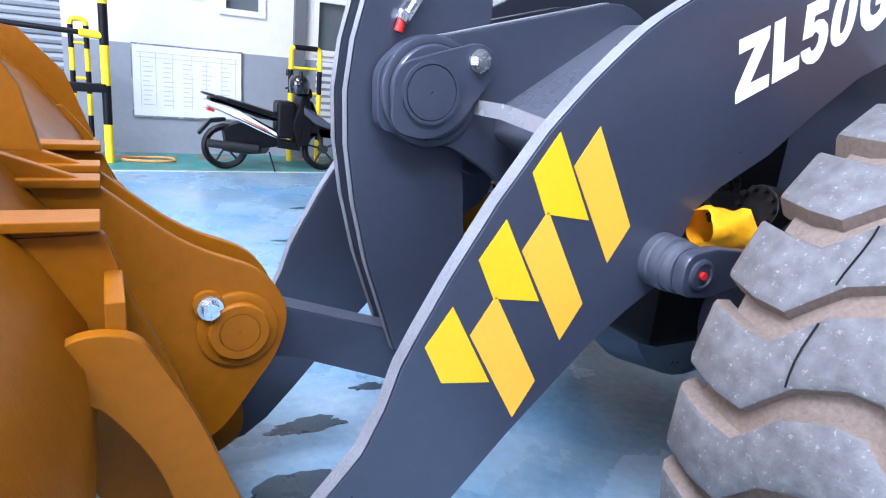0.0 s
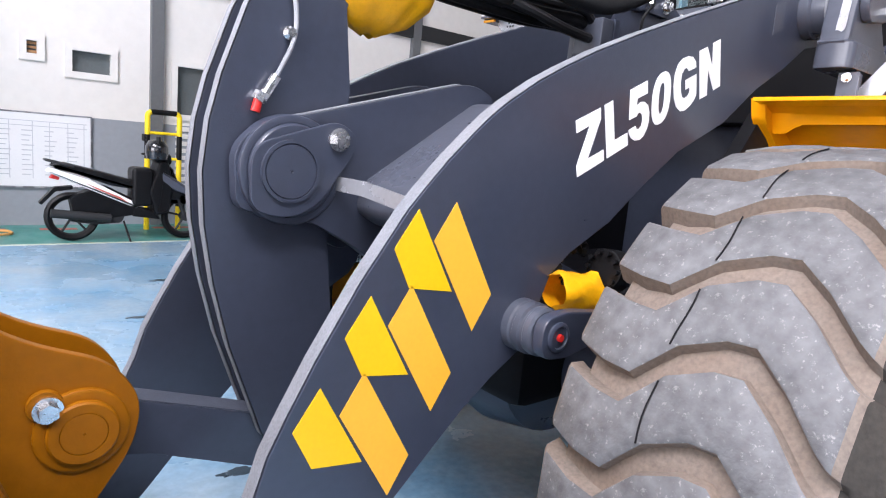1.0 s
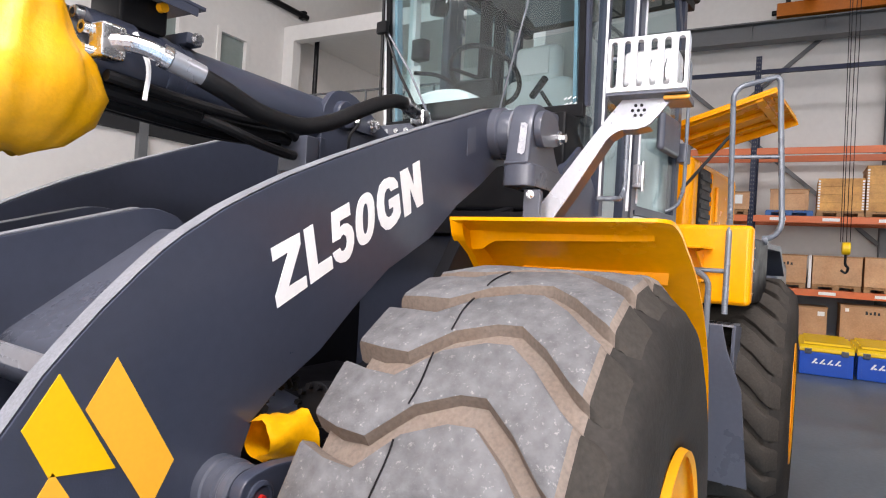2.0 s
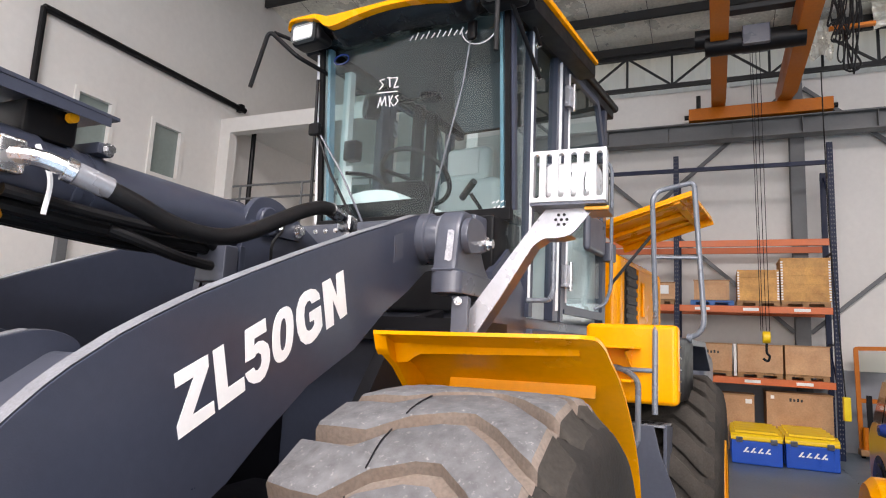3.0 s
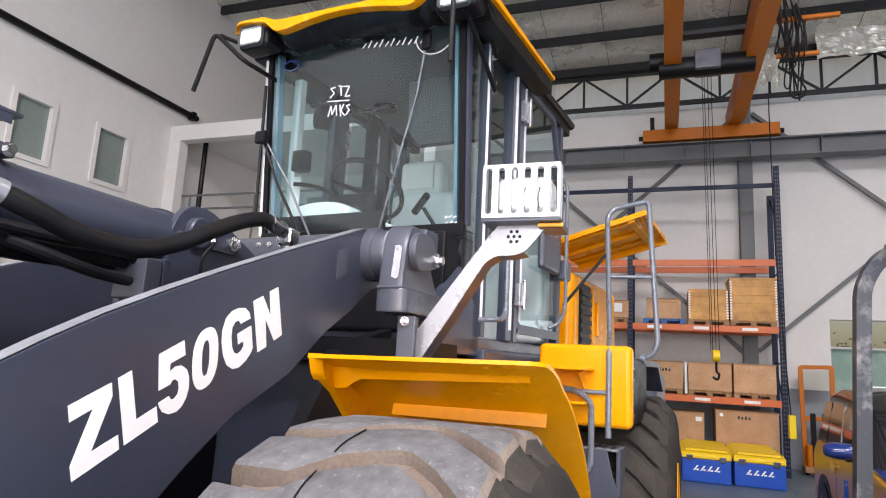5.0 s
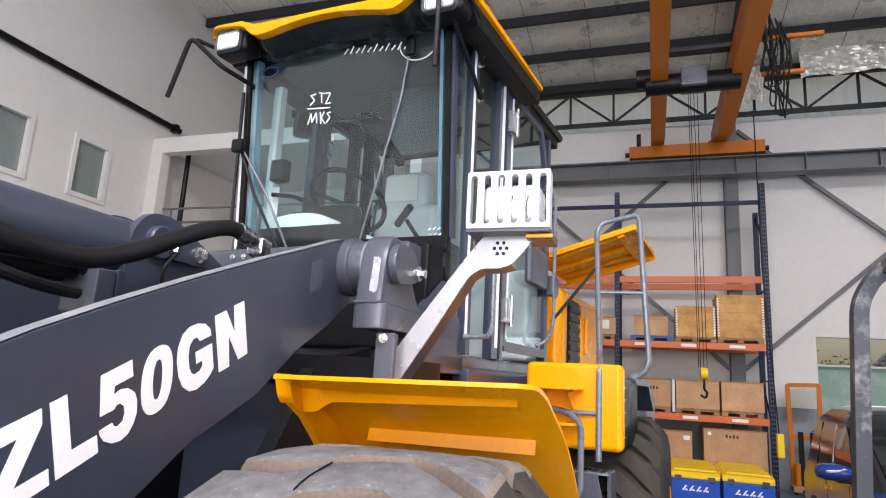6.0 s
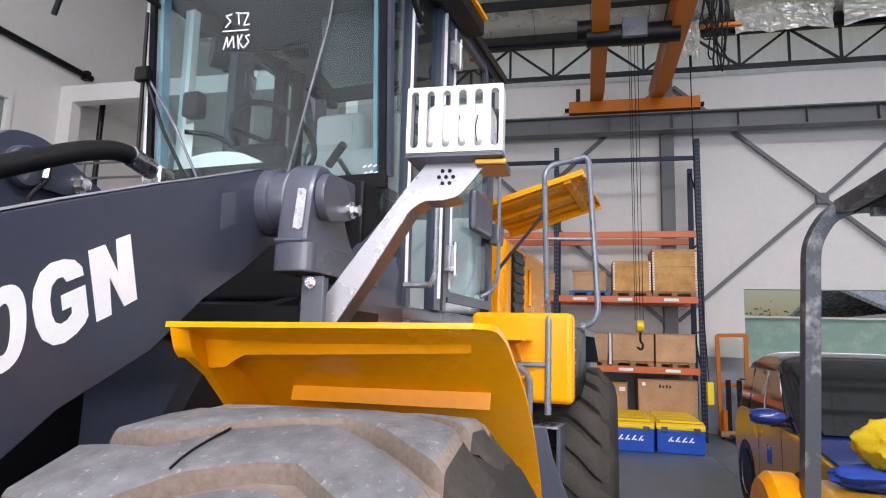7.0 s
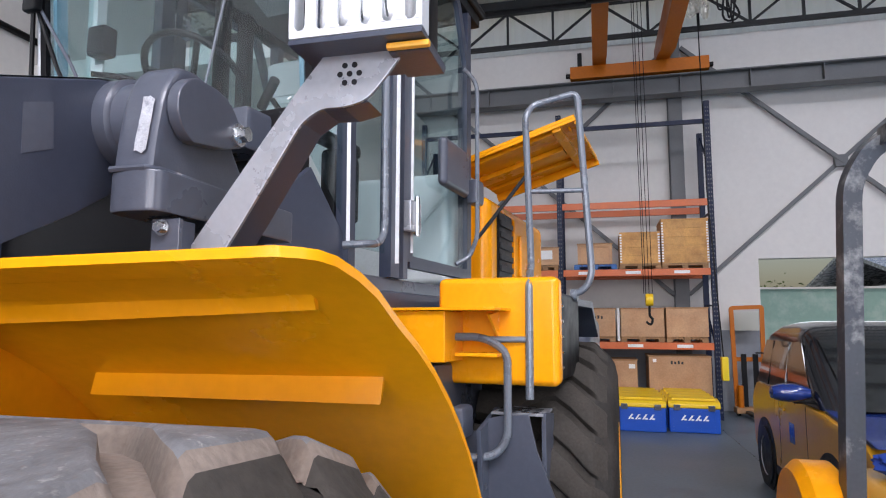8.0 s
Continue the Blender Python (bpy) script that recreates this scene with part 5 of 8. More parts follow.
    rows_p = [[pad.verts.new((0.958 * math.sin(radians(a)), s * y, 0.77 + 0.958 * math.cos(radians(a)))) for y in ((0.86, 1.0, 1.12, 1.20, 1.225, 1.235) if a < 28.5 else (0.86, 1.0, 1.12, 1.19, 1.205, 1.21))] for a in (23.5, 25, 26.5, 28, 29.0)]
    for p, q in zip(rows_p, rows_p[1:]):
        for k in range(5):
            pad.faces.new((p[k], p[k + 1], q[k + 1], q[k]))
    bmesh.ops.solidify(pad, geom=pad.faces[:], thickness=0.006)
    part("doubler_plate", pad, M_YELLOW, f)
    part("stiffener", rib(0.56, 1.556, 0.50, 1.588, 0.80, 1.31), M_YELLOW, f)
    part("stiffener", rib(0.50, 1.588, 0.49, 1.548, 0.80, 1.30), M_YELLOW, f)
    part("inner_panel", prism([(0.195, 1.727), (0.30, 1.703), (0.365, 1.660), (0.45, 1.621), (0.55, 1.561), (0.62, 1.508), (0.70, 1.434), (0.78, 1.33), (0.62, 1.30), (0.40, 1.54), (0.31, 1.612), (0.232, 1.652), (0.215, 1.668)], min(s * 0.668, s * 0.692), max(s * 0.668, s * 0.692), 'y', 0.001), M_YELLOW, f)
    lipc = rounded([(0.188, 1.728), (0.212, 1.668), (0.232, 1.650), (0.238, 1.656), (0.222, 1.672), (0.198, 1.728)], [0, 0.01, 0.004, 0, 0.01, 0], 4)
    part("front_flange", prism(lipc, min(s * 0.655, s * 0.700), max(s * 0.655, s * 0.700), 'y', 0.002), M_YELLOW, f)
    return f


fender(-1), fender(1)
for s in (-1, 1):
    arm_ = [(0.637, 1.70), (0.858, 1.999), (0.982, 2.167), (1.045, 2.243), (1.232, 2.243), (1.19, 2.186), (1.145, 2.134), (1.09, 2.122), (1.04, 2.124), (0.995, 2.096), (0.862, 1.882), (0.742, 1.70)]
    br = part("lamp_bracket", prism(rounded([(s * y, z) for y, z in arm_], [0, 0.02, 0.02, 0, 0, 0.02, 0.025, 0.02, 0.02, 0.03, 0.03, 0], 4), 0.818, 0.828, 'x', 0.002), M_SILVER, loader, "light grey angled lamp bracket")
    low_ = arm_[:5:-1]
    fl_ = bmesh.new()
    rows_ = [[fl_.verts.new((x, s * (y + o), z - o)) for x, o in ((0.828, 0.0), (0.92, 0.0), (0.92, -0.006), (0.828, -0.006))] for y, z in low_]
    for p, q in zip(rows_, rows_[1:]):
        for k in range(4):
            fl_.faces.new((p[k], p[(k + 1) % 4], q[(k + 1) % 4], q[k]))
    fl_.faces.new(rows_[0][::-1]), fl_.faces.new(rows_[-1])
    part("flange", fl_, M_DARK, br, smooth=0)
    pp = part("post", box(0.755, 0.767, min(s * 0.683, s * 0.753), max(s * 0.683, s * 0.753), 1.60, 1.885, 0.003), M_GREYP, br)
    part("post_rib", box(0.767, 0.83, min(s * 0.728, s * 0.738), max(s * 0.728, s * 0.738), 1.60, 1.885, 0.002), M_DARK, br)
    for k in range(7):
        a = 2 * math.pi * k / 6
        r_ = 0.022 if k < 6 else 0.0
        part("hole", cyl((0.8165, s * (1.105 + r_ * math.cos(a)), 2.195 + r_ * math.sin(a)), (0.8175, s * (1.105 + r_ * math.cos(a)), 2.195 + r_ * math.sin(a)), 0.0065, seg=12), M_PIN, br)
    part("bolt", bolt((0.755, s * 0.713, 1.865), '-x', 0.012, 0.016), M_CHROME, br)
    # guard and lamp
    ya, yb = s * 0.995, s * 1.285
    part("shelf", box(0.747, 0.95, min(ya, yb), max(ya, yb), 2.238, 2.250, 0.002), M_DARK, br)
    part("reflector_bracket", box(0.792, 0.93, min(s * 1.20, s * 1.288), max(s * 1.20, s * 1.288), 2.221, 2.236, 0.003), M_DARK, br)
    part("amber_reflector", box(0.775, 0.791, min(s * 1.20, s * 1.292), max(s * 1.20, s * 1.292), 2.222, 2.236, 0.004), M_DECALO, br)
    lo, hi = min(ya, yb), max(ya, yb)
    gd = part("lamp_guard", box(0.748, 0.758, lo, hi, 2.252, 2.268, 0.002), M_GUARD, br, "light grey slotted lamp guard")
    part("guard_rail", box(0.748, 0.758, lo, hi, 2.442, 2.456, 0.002), M_GUARD, br)
    n = 7
    half_ = (hi - lo) / (n - 1) / 4
    for k in range(n):
        y = lo + (hi - lo) * k / (n - 1)
        y0_, y1_ = max(lo, y - half_), min(hi, y + half_)
        right, left = [], []
        for q in range(7):
            a = math.pi / 2 * q / 6
            w0 = half_ * (1 - math.sin(a))
            zz = half_ * (1 - math.cos(a))
            right.append((y1_ + (w0 if k < n - 1 else 0), 2.268 + zz))
            left.append((y0_ - (w0 if k else 0), 2.268 + zz))
        outl = right + [(y_, 4.71 - z_) for y_, z_ in right[::-1]] + [(y_, 4.71 - z_) for y_, z_ in left] + left[::-1]
        part("guard_bar", prism(outl, 0.748, 0.758, 'x'), M_GUARD, br, smooth=0)
    for y in (lo, hi - 0.008):
        part("guard_side", box(0.758, 0.80, y, y + 0.008, 2.252, 2.456, 0.001), M_GUARD, br)
    part("guard_top", box(0.758, 0.80, lo, hi, 2.448, 2.456, 0.001), M_GUARD, br)
    lamp_ = box(0.772, 0.90, lo + 0.035, hi - 0.045, 2.272, 2.418, 0.035, seg=5)
    for v in lamp_.verts:
        v.co.x += 0.006 * noise.noise(v.co * 45)
    part("headlamp", lamp_, M_WRAP, br, "headlamp wrapped in white crumpled film")
    for k in range(3):
        part("film_fold", tube(spline([(0.771, lo + 0.08 + 0.055 * k, 2.29), (0.768, lo + 0.084 + 0.055 * k, 2.33), (0.7705, lo + 0.078 + 0.055 * k, 2.37)]), 0.0022, seg=6), M_CABIN, br)
    part("headlamp_shell", box(0.88, 0.97, lo + 0.02, hi - 0.02, 2.262, 2.436, 0.02), M_BLACK, br)

# bucket
SH = [(-2.50, 1.50), (-2.28, 1.44), (-2.10, 1.30), (-1.94, 1.10), (-1.875, 0.98), (-1.865, 0.86), (-1.90, 0.66), (-1.99, 0.42), (-2.14, 0.20), (-2.34, 0.07), (-2.5, 0.035), (-2.9, 0.03)]
bk = bmesh.new()
inner = [(x - 0.03, z + (0.03 if i > 5 else 0.0)) for i, (x, z) in enumerate(SH)]
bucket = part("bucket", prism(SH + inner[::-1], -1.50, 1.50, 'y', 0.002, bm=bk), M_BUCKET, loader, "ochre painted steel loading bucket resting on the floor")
for s in (-1, 1):
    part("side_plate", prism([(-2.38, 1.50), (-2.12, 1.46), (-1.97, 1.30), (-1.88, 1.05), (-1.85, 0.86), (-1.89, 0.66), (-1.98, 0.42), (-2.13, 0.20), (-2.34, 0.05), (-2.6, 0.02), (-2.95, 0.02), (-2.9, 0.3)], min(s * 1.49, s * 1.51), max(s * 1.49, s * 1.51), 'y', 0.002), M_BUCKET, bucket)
# upper lugs for the pull rod
LUG = rounded([(-2.08, 1.24), (-1.86, 1.16), (-1.68, 1.01), (-1.50, 0.94), (-1.43, 0.84), (-1.45, 0.72), (-1.60, 0.50), (-1.78, 0.42), (-1.98, 0.70)], [0, 0.03, 0.08, 0.07, 0.07, 0.07, 0.05, 0, 0], 5)
for y in (-0.10, 0.075):
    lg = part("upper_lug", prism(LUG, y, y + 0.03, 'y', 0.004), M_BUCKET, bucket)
    if y < 0:
        part("pin_boss", lathe([(0.098, 0), (0.098, -0.012), (0.092, -0.016), (0.075, -0.016), (0.075, -0.028), (0.070, -0.032), (0.050, -0.032), (0.049, -0.029), (0.047, -0.032), (0.003, -0.032), (0.001, -0.028)], (-1.56, y, 0.79), 'y', 48), M_BUCKET, lg)
        part("bolt_boss", cyl((-1.632, y, 0.863), (-1.632, y - 0.018, 0.863), 0.036, seg=28, bevel=0.003), M_BUCKET, lg)
        part("bolt", bolt((-1.628, y - 0.018, 0.857), '-y', 0.021, 0.022), M_CHROME, lg, "zinc bolt")
# lower lugs for the boom arms
LOWL = rounded([(-2.10, 1.13), (-1.84, 1.14), (-1.80, 1.01), (-1.73, 0.86), (-1.64, 0.56), (-1.46, 0.33), (-1.44, 0.15), (-1.58, 0.07), (-1.70, 0.12), (-1.82, 0.5)], [0, 0.01, 0.02, 0.05, 0.1, 0.1, 0.08, 0.05, 0, 0], 4)
NEAR = rounded([(-2.00, 0.94), (-1.885, 1.035), (-1.80, 1.03), (-1.72, 0.88), (-1.62, 0.62), (-1.45, 0.34), (-1.44, 0.15), (-1.58, 0.07), (-1.68, 0.16), (-1.70, 0.50), (-1.78, 0.80), (-1.87, 0.93)], [0, 0.03, 0.04, 0.04, 0.1, 0.1, 0.08, 0.05, 0.05, 0.1, 0.1, 0.05], 4)
for y, sh in ((-0.625, NEAR), (-0.44, LOWL), (0.41, LOWL), (0.595, NEAR)):
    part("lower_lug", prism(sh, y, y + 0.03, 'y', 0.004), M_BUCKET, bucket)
part("stop_block", box(-1.845, -1.815, -0.60, -0.44, 1.00, 1.075, 0.004), M_BUCKET, bucket)
# stop plates welded over the lugs
for ya, yb, z in ((-0.47, -0.38, 1.16), (-0.125, -0.045, 1.16), (0.05, 0.13, 1.16), (0.38, 0.47, 1.16)):
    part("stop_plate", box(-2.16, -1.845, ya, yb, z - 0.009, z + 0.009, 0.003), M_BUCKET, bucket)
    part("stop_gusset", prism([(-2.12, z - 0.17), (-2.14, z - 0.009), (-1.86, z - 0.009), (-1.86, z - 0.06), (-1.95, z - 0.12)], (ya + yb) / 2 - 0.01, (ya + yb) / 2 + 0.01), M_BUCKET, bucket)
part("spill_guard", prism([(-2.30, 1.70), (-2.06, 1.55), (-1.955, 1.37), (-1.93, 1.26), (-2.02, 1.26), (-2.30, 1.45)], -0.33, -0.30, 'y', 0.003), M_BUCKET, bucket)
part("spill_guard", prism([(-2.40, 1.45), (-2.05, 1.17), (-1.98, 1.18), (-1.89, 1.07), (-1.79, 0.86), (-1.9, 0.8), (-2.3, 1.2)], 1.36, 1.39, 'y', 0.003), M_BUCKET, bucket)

# ------------------------------------------------ rear frame, cab and engine cover (turned at the joint)
rear = part("rear_frame", box(-0.55, 3.2, -0.42, 0.42, 0.62, 1.70, 0.03), M_DARK, loader, xf=REAR)
part("counterweight", box(3.05, 3.75, -1.15, 1.15, 0.75, 1.75, 0.12, seg=4), M_GREYP, loader, xf=REAR)
part("axle", cyl((1.65, -0.85, 0.77), (1.65, 0.85, 0.77), 0.16), M_DARK, loader, xf=REAR)

cab = part("cab_floor", box(-0.02, 1.86, -0.66, 0.66, 1.76, 1.86, 0.015), M_GREYP, loader, "grey cab of the loader", xf=REAR)
part("sill", box(0.30, 1.86, -0.70, -0.60, 1.70, 1.80, 0.02), M_DARK, cab, xf=REAR)


def cpart(name, bm, m, label="", smooth=35):
    for v in bm.verts:
        if v.co.y > 0:
            v.co.y *= 1.075
    return part(name, bm, m, cab, label, REAR, smooth)


# posts
def post(a, b, w, m=None, name="pillar"):
    return cpart(name, tube([a, b], 0, flat=w), m or M_DARK, smooth=0)


for s in (-1, 1):
    post((0.30, s * 0.655, 1.86), (0.27, s * 0.655, 3.58), (0.05, 0.055), M_DARK if s < 0 else M_SEAT)
    if s < 0:
        cpart("pillar_bright_strip", tube([(0.268, s * 0.684, 1.95), (0.238, s * 0.684, 3.55)], 0, flat=(0.004, 0.014)), M_FILM, "white strip for the bright line on the pillar", 0)
    post((0.09, s * 0.660, 2.42), (-0.01, s * 0.660, 3.60), (0.035, 0.03) if s < 0 else (0.055, 0.05), M_DARK if s < 0 else M_BOARD)
    post((0.675, s * 0.655, 1.86), (0.675, s * 0.655, 3.58), (0.085, 0.055))
    post((0.765, s * 0.665, 1.86), (0.765, s * 0.665, 3.56), (0.045, 0.05), M_GREYP)
    post((1.655, s * 0.655, 1.86), (1.655, s * 0.655, 3.58), (0.06, 0.06))
    # white strips: the bright reflection on the door posts, put in as colour
    cpart("pillar_bright_strip", tube([(0.675, s * 0.6845, 1.92), (0.675, s * 0.6845, 3.50)], 0, flat=(0.004, 0.030)), M_FILM, "white strip for the bright line on the pillar", 0)
    cpart("pillar_bright_strip", tube([(0.820, s * 0.6925, 1.98), (0.820, s * 0.6925, 3.48)], 0, flat=(0.004, 0.018)), M_FILM, "white strip for the bright line on the pillar", 0)
    cpart("pillar_lining", tube([(0.10, s * 0.598, 2.44), (0.0, s * 0.598, 3.56)], 0, flat=(0.05, 0.02)), M_LINING, "pale blue pillar edge", 0)
    cpart("header", box(0.0, 1.85, min(s * 0.62, s * 0.69), max(s * 0.62, s * 0.69), 3.52, 3.62, 0.01), M_BLACK)
    cpart("side_glass", prism([(0.31, 1.96), (0.645, 1.96), (0.645, 3.52), (0.29, 3.52)], min(s * 0.650, s * 0.655), max(s * 0.650, s * 0.655)), M_GLASS, "green tinted glass", 0)
    cpart("corner_glass", prism([(0.09, 2.45), (0.27, 2.30), (0.265, 3.52), (0.01, 3.52)], min(s * 0.650, s * 0.655), max(s * 0.650, s * 0.655)), M_GLASS, "green tinted glass", 0)
    cpart("lower_glass", prism([(0.01, 2.28), (0.29, 2.05), (0.29, 2.30), (0.10, 2.42)], min(s * 0.650, s * 0.655), max(s * 0.650, s * 0.655)), M_GLASS, "green tinted glass", 0)
    cpart("corner_panel", prism([(-0.14, 2.06), (0.05, 2.20), (0.30, 1.97), (0.30, 1.78), (-0.14, 1.78)], min(s * 0.62, s * 0.66), max(s * 0.62, s * 0.66), 'y', 0.004), M_DARK)
    # grab rail
    cpart("grab_rail", tube(fillet([(0.30, s * 0.70, 2.72), (0.355, s * 0.79, 2.72), (0.36, s * 0.79, 2.00), (0.30, s * 0.79, 1.955), (0.235, s * 0.79, 1.95), (0.205, s * 0.70, 1.945)], 0.06), 0.014), M_RAIL, "grey tubular grab rail")
    # door
    dr = cpart("door", tube(fillet([(0.815, s * 0.675, 1.94), (1.625, s * 0.675, 1.94), (1.625, s * 0.675, 3.16), (1.455, s * 0.675, 3.52), (0.815, s * 0.675, 3.52), (0.815, s * 0.675, 1.94)], 0.05, 4), 0, flat=(0.03, 0.055)), M_DARK, "dark framed glazed cab door", 0)
    part("door_glass", prism([(0.835, 1.97), (1.605, 1.97), (1.605, 3.15), (1.445, 3.50), (0.835, 3.50)], min(s * 0.672, s * 0.677), max(s * 0.672, s * 0.677)), M_GLASS, dr, "green tinted glass", REAR, 0)
    for z in (2.14, 3.30):
        part("hinge", box(0.735, 0.855, min(s * 0.69, s * 0.73), max(s * 0.69, s * 0.73), z - 0.07, z + 0.07, 0.008), M_SILVER, dr, "grey door hinge", REAR)
        part("hinge_pin", cyl((0.79, s * 0.735, z - 0.09), (0.79, s * 0.735, z + 0.09), 0.012), M_CHROME, dr, "", REAR)
    part("latch", box(1.555, 1.675, min(s * 0.70, s * 0.77), max(s * 0.70, s * 0.77), 2.34, 2.48, 0.015), M_GREYP, dr, "grey door latch", REAR)
    part("door_pocket", box(1.135, 1.515, min(s * 0.685, s * 0.74), max(s * 0.685, s * 0.74), 2.36, 2.62, 0.03, seg=3), M_GREYP, dr, "", REAR)
    part("door_rail", tube(fillet([(1.385, s * 0.70, 1.98), (1.435, s * 0.76, 2.02), (1.575, s * 0.76, 2.15), (1.575, s * 0.76, 3.05), (1.515, s * 0.70, 3.12)], 0.06), 0.013), M_RAIL, dr, "", REAR)

# windscreen
ws = prism([(-0.635, 2.43), (0.635, 2.43), (0.635, 3.60), (-0.635, 3.60)], 0.065, 0.071, 'x')
for v in ws.verts:
    v.co.x -= (v.co.z - 2.43) * 0.09
cpart("windscreen", ws, M_GLASS, "large green tinted windscreen", 0)
cpart("windscreen_frame", box(0.05, 0.09, -0.66, 0.66, 2.36, 2.43, 0.006), M_BLACK)
cpart("windscreen_frame", box(-0.06, 0.0, -0.66, 0.66, 3.60, 3.66, 0.006), M_BLACK)
for s in (-1, 1):
    cpart("seal", tube([(0.067, s * 0.642, 2.40), (-0.038, s * 0.642, 3.61)], 0, flat=(0.022, 0.03)), M_BLACK, smooth=0)
# black rather than the cab's grey: shade below the boom painted in
cpart("front_panel", box(-0.10, 0.08, -0.64, 0.64, 1.86, 2.36, 0.02), M_BLACK)
cpart("cowl", box(-0.22, 0.02, -0.60, 0.60, 2.20, 2.345, 0.02), M_GREYP)
for k in range(3):
    cpart("bolt", bolt((-0.222, 0.42 - 0.07 * k, 2.30), '-x', 0.010, 0.01), M_CHROME)
cpart("rear_panel", box(1.80, 1.86, -0.62, 0.62, 1.86, 2.55, 0.01), M_SEAT)
cpart("rear_glass", prism([(-0.6, 2.55), (0.6, 2.55), (0.6, 3.52), (-0.6, 3.52)], 1.82, 1.826, 'x'), M_CLEAR, "rear window", 0)

# roof with its yellow visor
cpart("roof", box(-0.02, 1.90, -0.72, 0.72, 3.585, 3.645, 0.028, seg=3), M_BLACK)
cpart("headliner", box(0.02, 1.84, -0.62, 0.62, 3.575, 3.615, 0.01), M_CABIN)
def profile(u, pts):
    """Straight run between the points of a profile."""
    for (a, za), (b, zb) in zip(pts, pts[1:]):
        if u <= b:
            return za + (zb - za) * (u - a) / (b - a)
    return pts[-1][1]


UPPER = [(0, 3.622), (0.42, 3.618), (0.49, 3.623), (0.54, 3.645), (0.58, 3.657), (0.76, 3.660), (0.81, 3.652), (0.835, 3.640)]
LOWER = [(0, 3.583), (0.12, 3.579), (0.26, 3.561), (0.38, 3.538), (0.44, 3.534), (0.49, 3.556), (0.53, 3.592), (0.56, 3.612), (0.70, 3.634), (0.78, 3.630), (0.82, 3.615), (0.835, 3.606)]
LEAN = 0.037
bm = bmesh.new()
prev = None
for k in range(73):
    y = -0.835 + 1.67 * k / 72
    u = abs(y)
    zt, zb = profile(u, UPPER) + LEAN * y, profile(u, LOWER) + LEAN * y
    x = -0.262 + 0.05 * max(0.0, (u - 0.75) / 0.085) ** 2
    row = [bm.verts.new(p) for p in ((x + 0.30, y, zt + 0.03), (x + 0.03, y, zt + 0.004), (x + 0.008, y, zt - 0.001), (x, y, zt - 0.008), (x - 0.004, y, zb + 0.004), (x + 0.004, y, zb), (x + 0.10, y, zb + 0.004))]
    if prev:
        for i in range(6):
            bm.faces.new((prev[i], prev[i + 1], row[i + 1], row[i]))
    prev = row
part("visor", bm, M_YELLOW, cab, "yellow moulded cab roof visor", REAR)
bm = bmesh.new()
prev = None
for k in range(49):
    y = -0.82 + 1.64 * k / 48
    zb = min(profile(abs(y), LOWER), 3.60) + LEAN * y
    drop = 0.030 * math.cos(min(1.0, abs(y) / 0.86) * math.pi / 2)
    row = [bm.verts.new(p) for p in ((-0.20, y, zb + 0.03), (-0.215, y, zb - 0.002), (-0.17, y, zb - 0.022 - drop * 0.5), (-0.09, y, zb - 0.035 - drop), (-0.045, y, 3.545 + LEAN * y), (0.05, y, 3.56))]
    if prev:
        for i in range(5):
            bm.faces.new((prev[i], prev[i + 1], row[i + 1], row[i]))
    prev = row
part("visor_lining", bm, M_LININGB, cab, "glossy black underside of the visor", REAR)
for s in (-1, 1):
    part("roof_trim", prism([(-0.215, 3.604 + LEAN * s * 0.85), (-0.215, 3.645 + LEAN * s * 0.85), (0.98, 3.612), (0.98, 3.588)], min(s * 0.80, s * 0.834), max(s * 0.80, s * 0.834), 'y', 0.006), M_YELLOW, cab, "yellow roof edge", REAR)
    part("roof_skirt", prism([(-0.05, 3.50 + LEAN * s * 0.85), (-0.16, 3.60 + LEAN * s * 0.85), (0.98, 3.586), (0.98, 3.50)], min(s * 0.70, s * 0.815), max(s * 0.70, s * 0.815), 'y', 0.008), M_BLACK, cab, xf=REAR)
    dz = LEAN * s * 0.7
    rl = part("roof_lamp", box(-0.222, -0.08, min(s * 0.56, s * 0.80), max(s * 0.56, s * 0.80), 3.494 + dz, 3.626 + dz, 0.03, seg=3), M_BLACK, cab, xf=REAR)
    part("lens", box(-0.240, -0.215, min(s * 0.604, s * 0.765), max(s * 0.604, s * 0.765), 3.512 + dz, 3.614 + dz, 0.022, seg=3), M_LAMP, rl, "clear rectangular lens", REAR)
    part("lens_rim", box(-0.234, -0.218, min(s * 0.592, s * 0.777), max(s * 0.592, s * 0.777), 3.500 + dz, 3.627 + dz, 0.026, seg=3), M_CABIN, rl, xf=REAR)
# mirror arms
cpart("mirror_arm", tube(fillet([(0.02, 0.62, 3.40), (-0.22, 0.68, 3.44), (-0.30, 0.85, 3.62), (-0.30, 0.97, 3.26)], 0.05), 0.014), M_BLACK, "bent black mirror arm")
cpart("mirror_arm", tube(fillet([(0.04, 0.64, 3.55), (-0.28, 0.83, 3.61)], 0.05), 0.012), M_BLACK)
cpart("mirror_arm", tube(fillet([(0.25, -0.72, 3.22), (-0.26, -0.72, 3.55), (-0.27, -0.70, 3.52), (-0.27, -0.70, 3.16)], 0.04), 0.013), M_BLACK, "bent black mirror arm")
cpart("mirror_arm", tube(fillet([(0.25, -0.72, 3.42), (0.0, -0.74, 3.56), (-0.25, -0.72, 3.58)], 0.04), 0.012), M_BLACK)
for z in (3.22, 3.27, 3.42, 3.47):
    cpart("bolt", bolt((0.25, -0.70, z), '-y', 0.013, 0.02), M_CHROME)
# wipers
cpart("wiper", tube([(0.035, 0.30, 2.40), (0.01, 0.46, 2.72), (-0.01, 0.655, 3.02)], 0.007, seg=8), M_GREYP, "wiper arm")
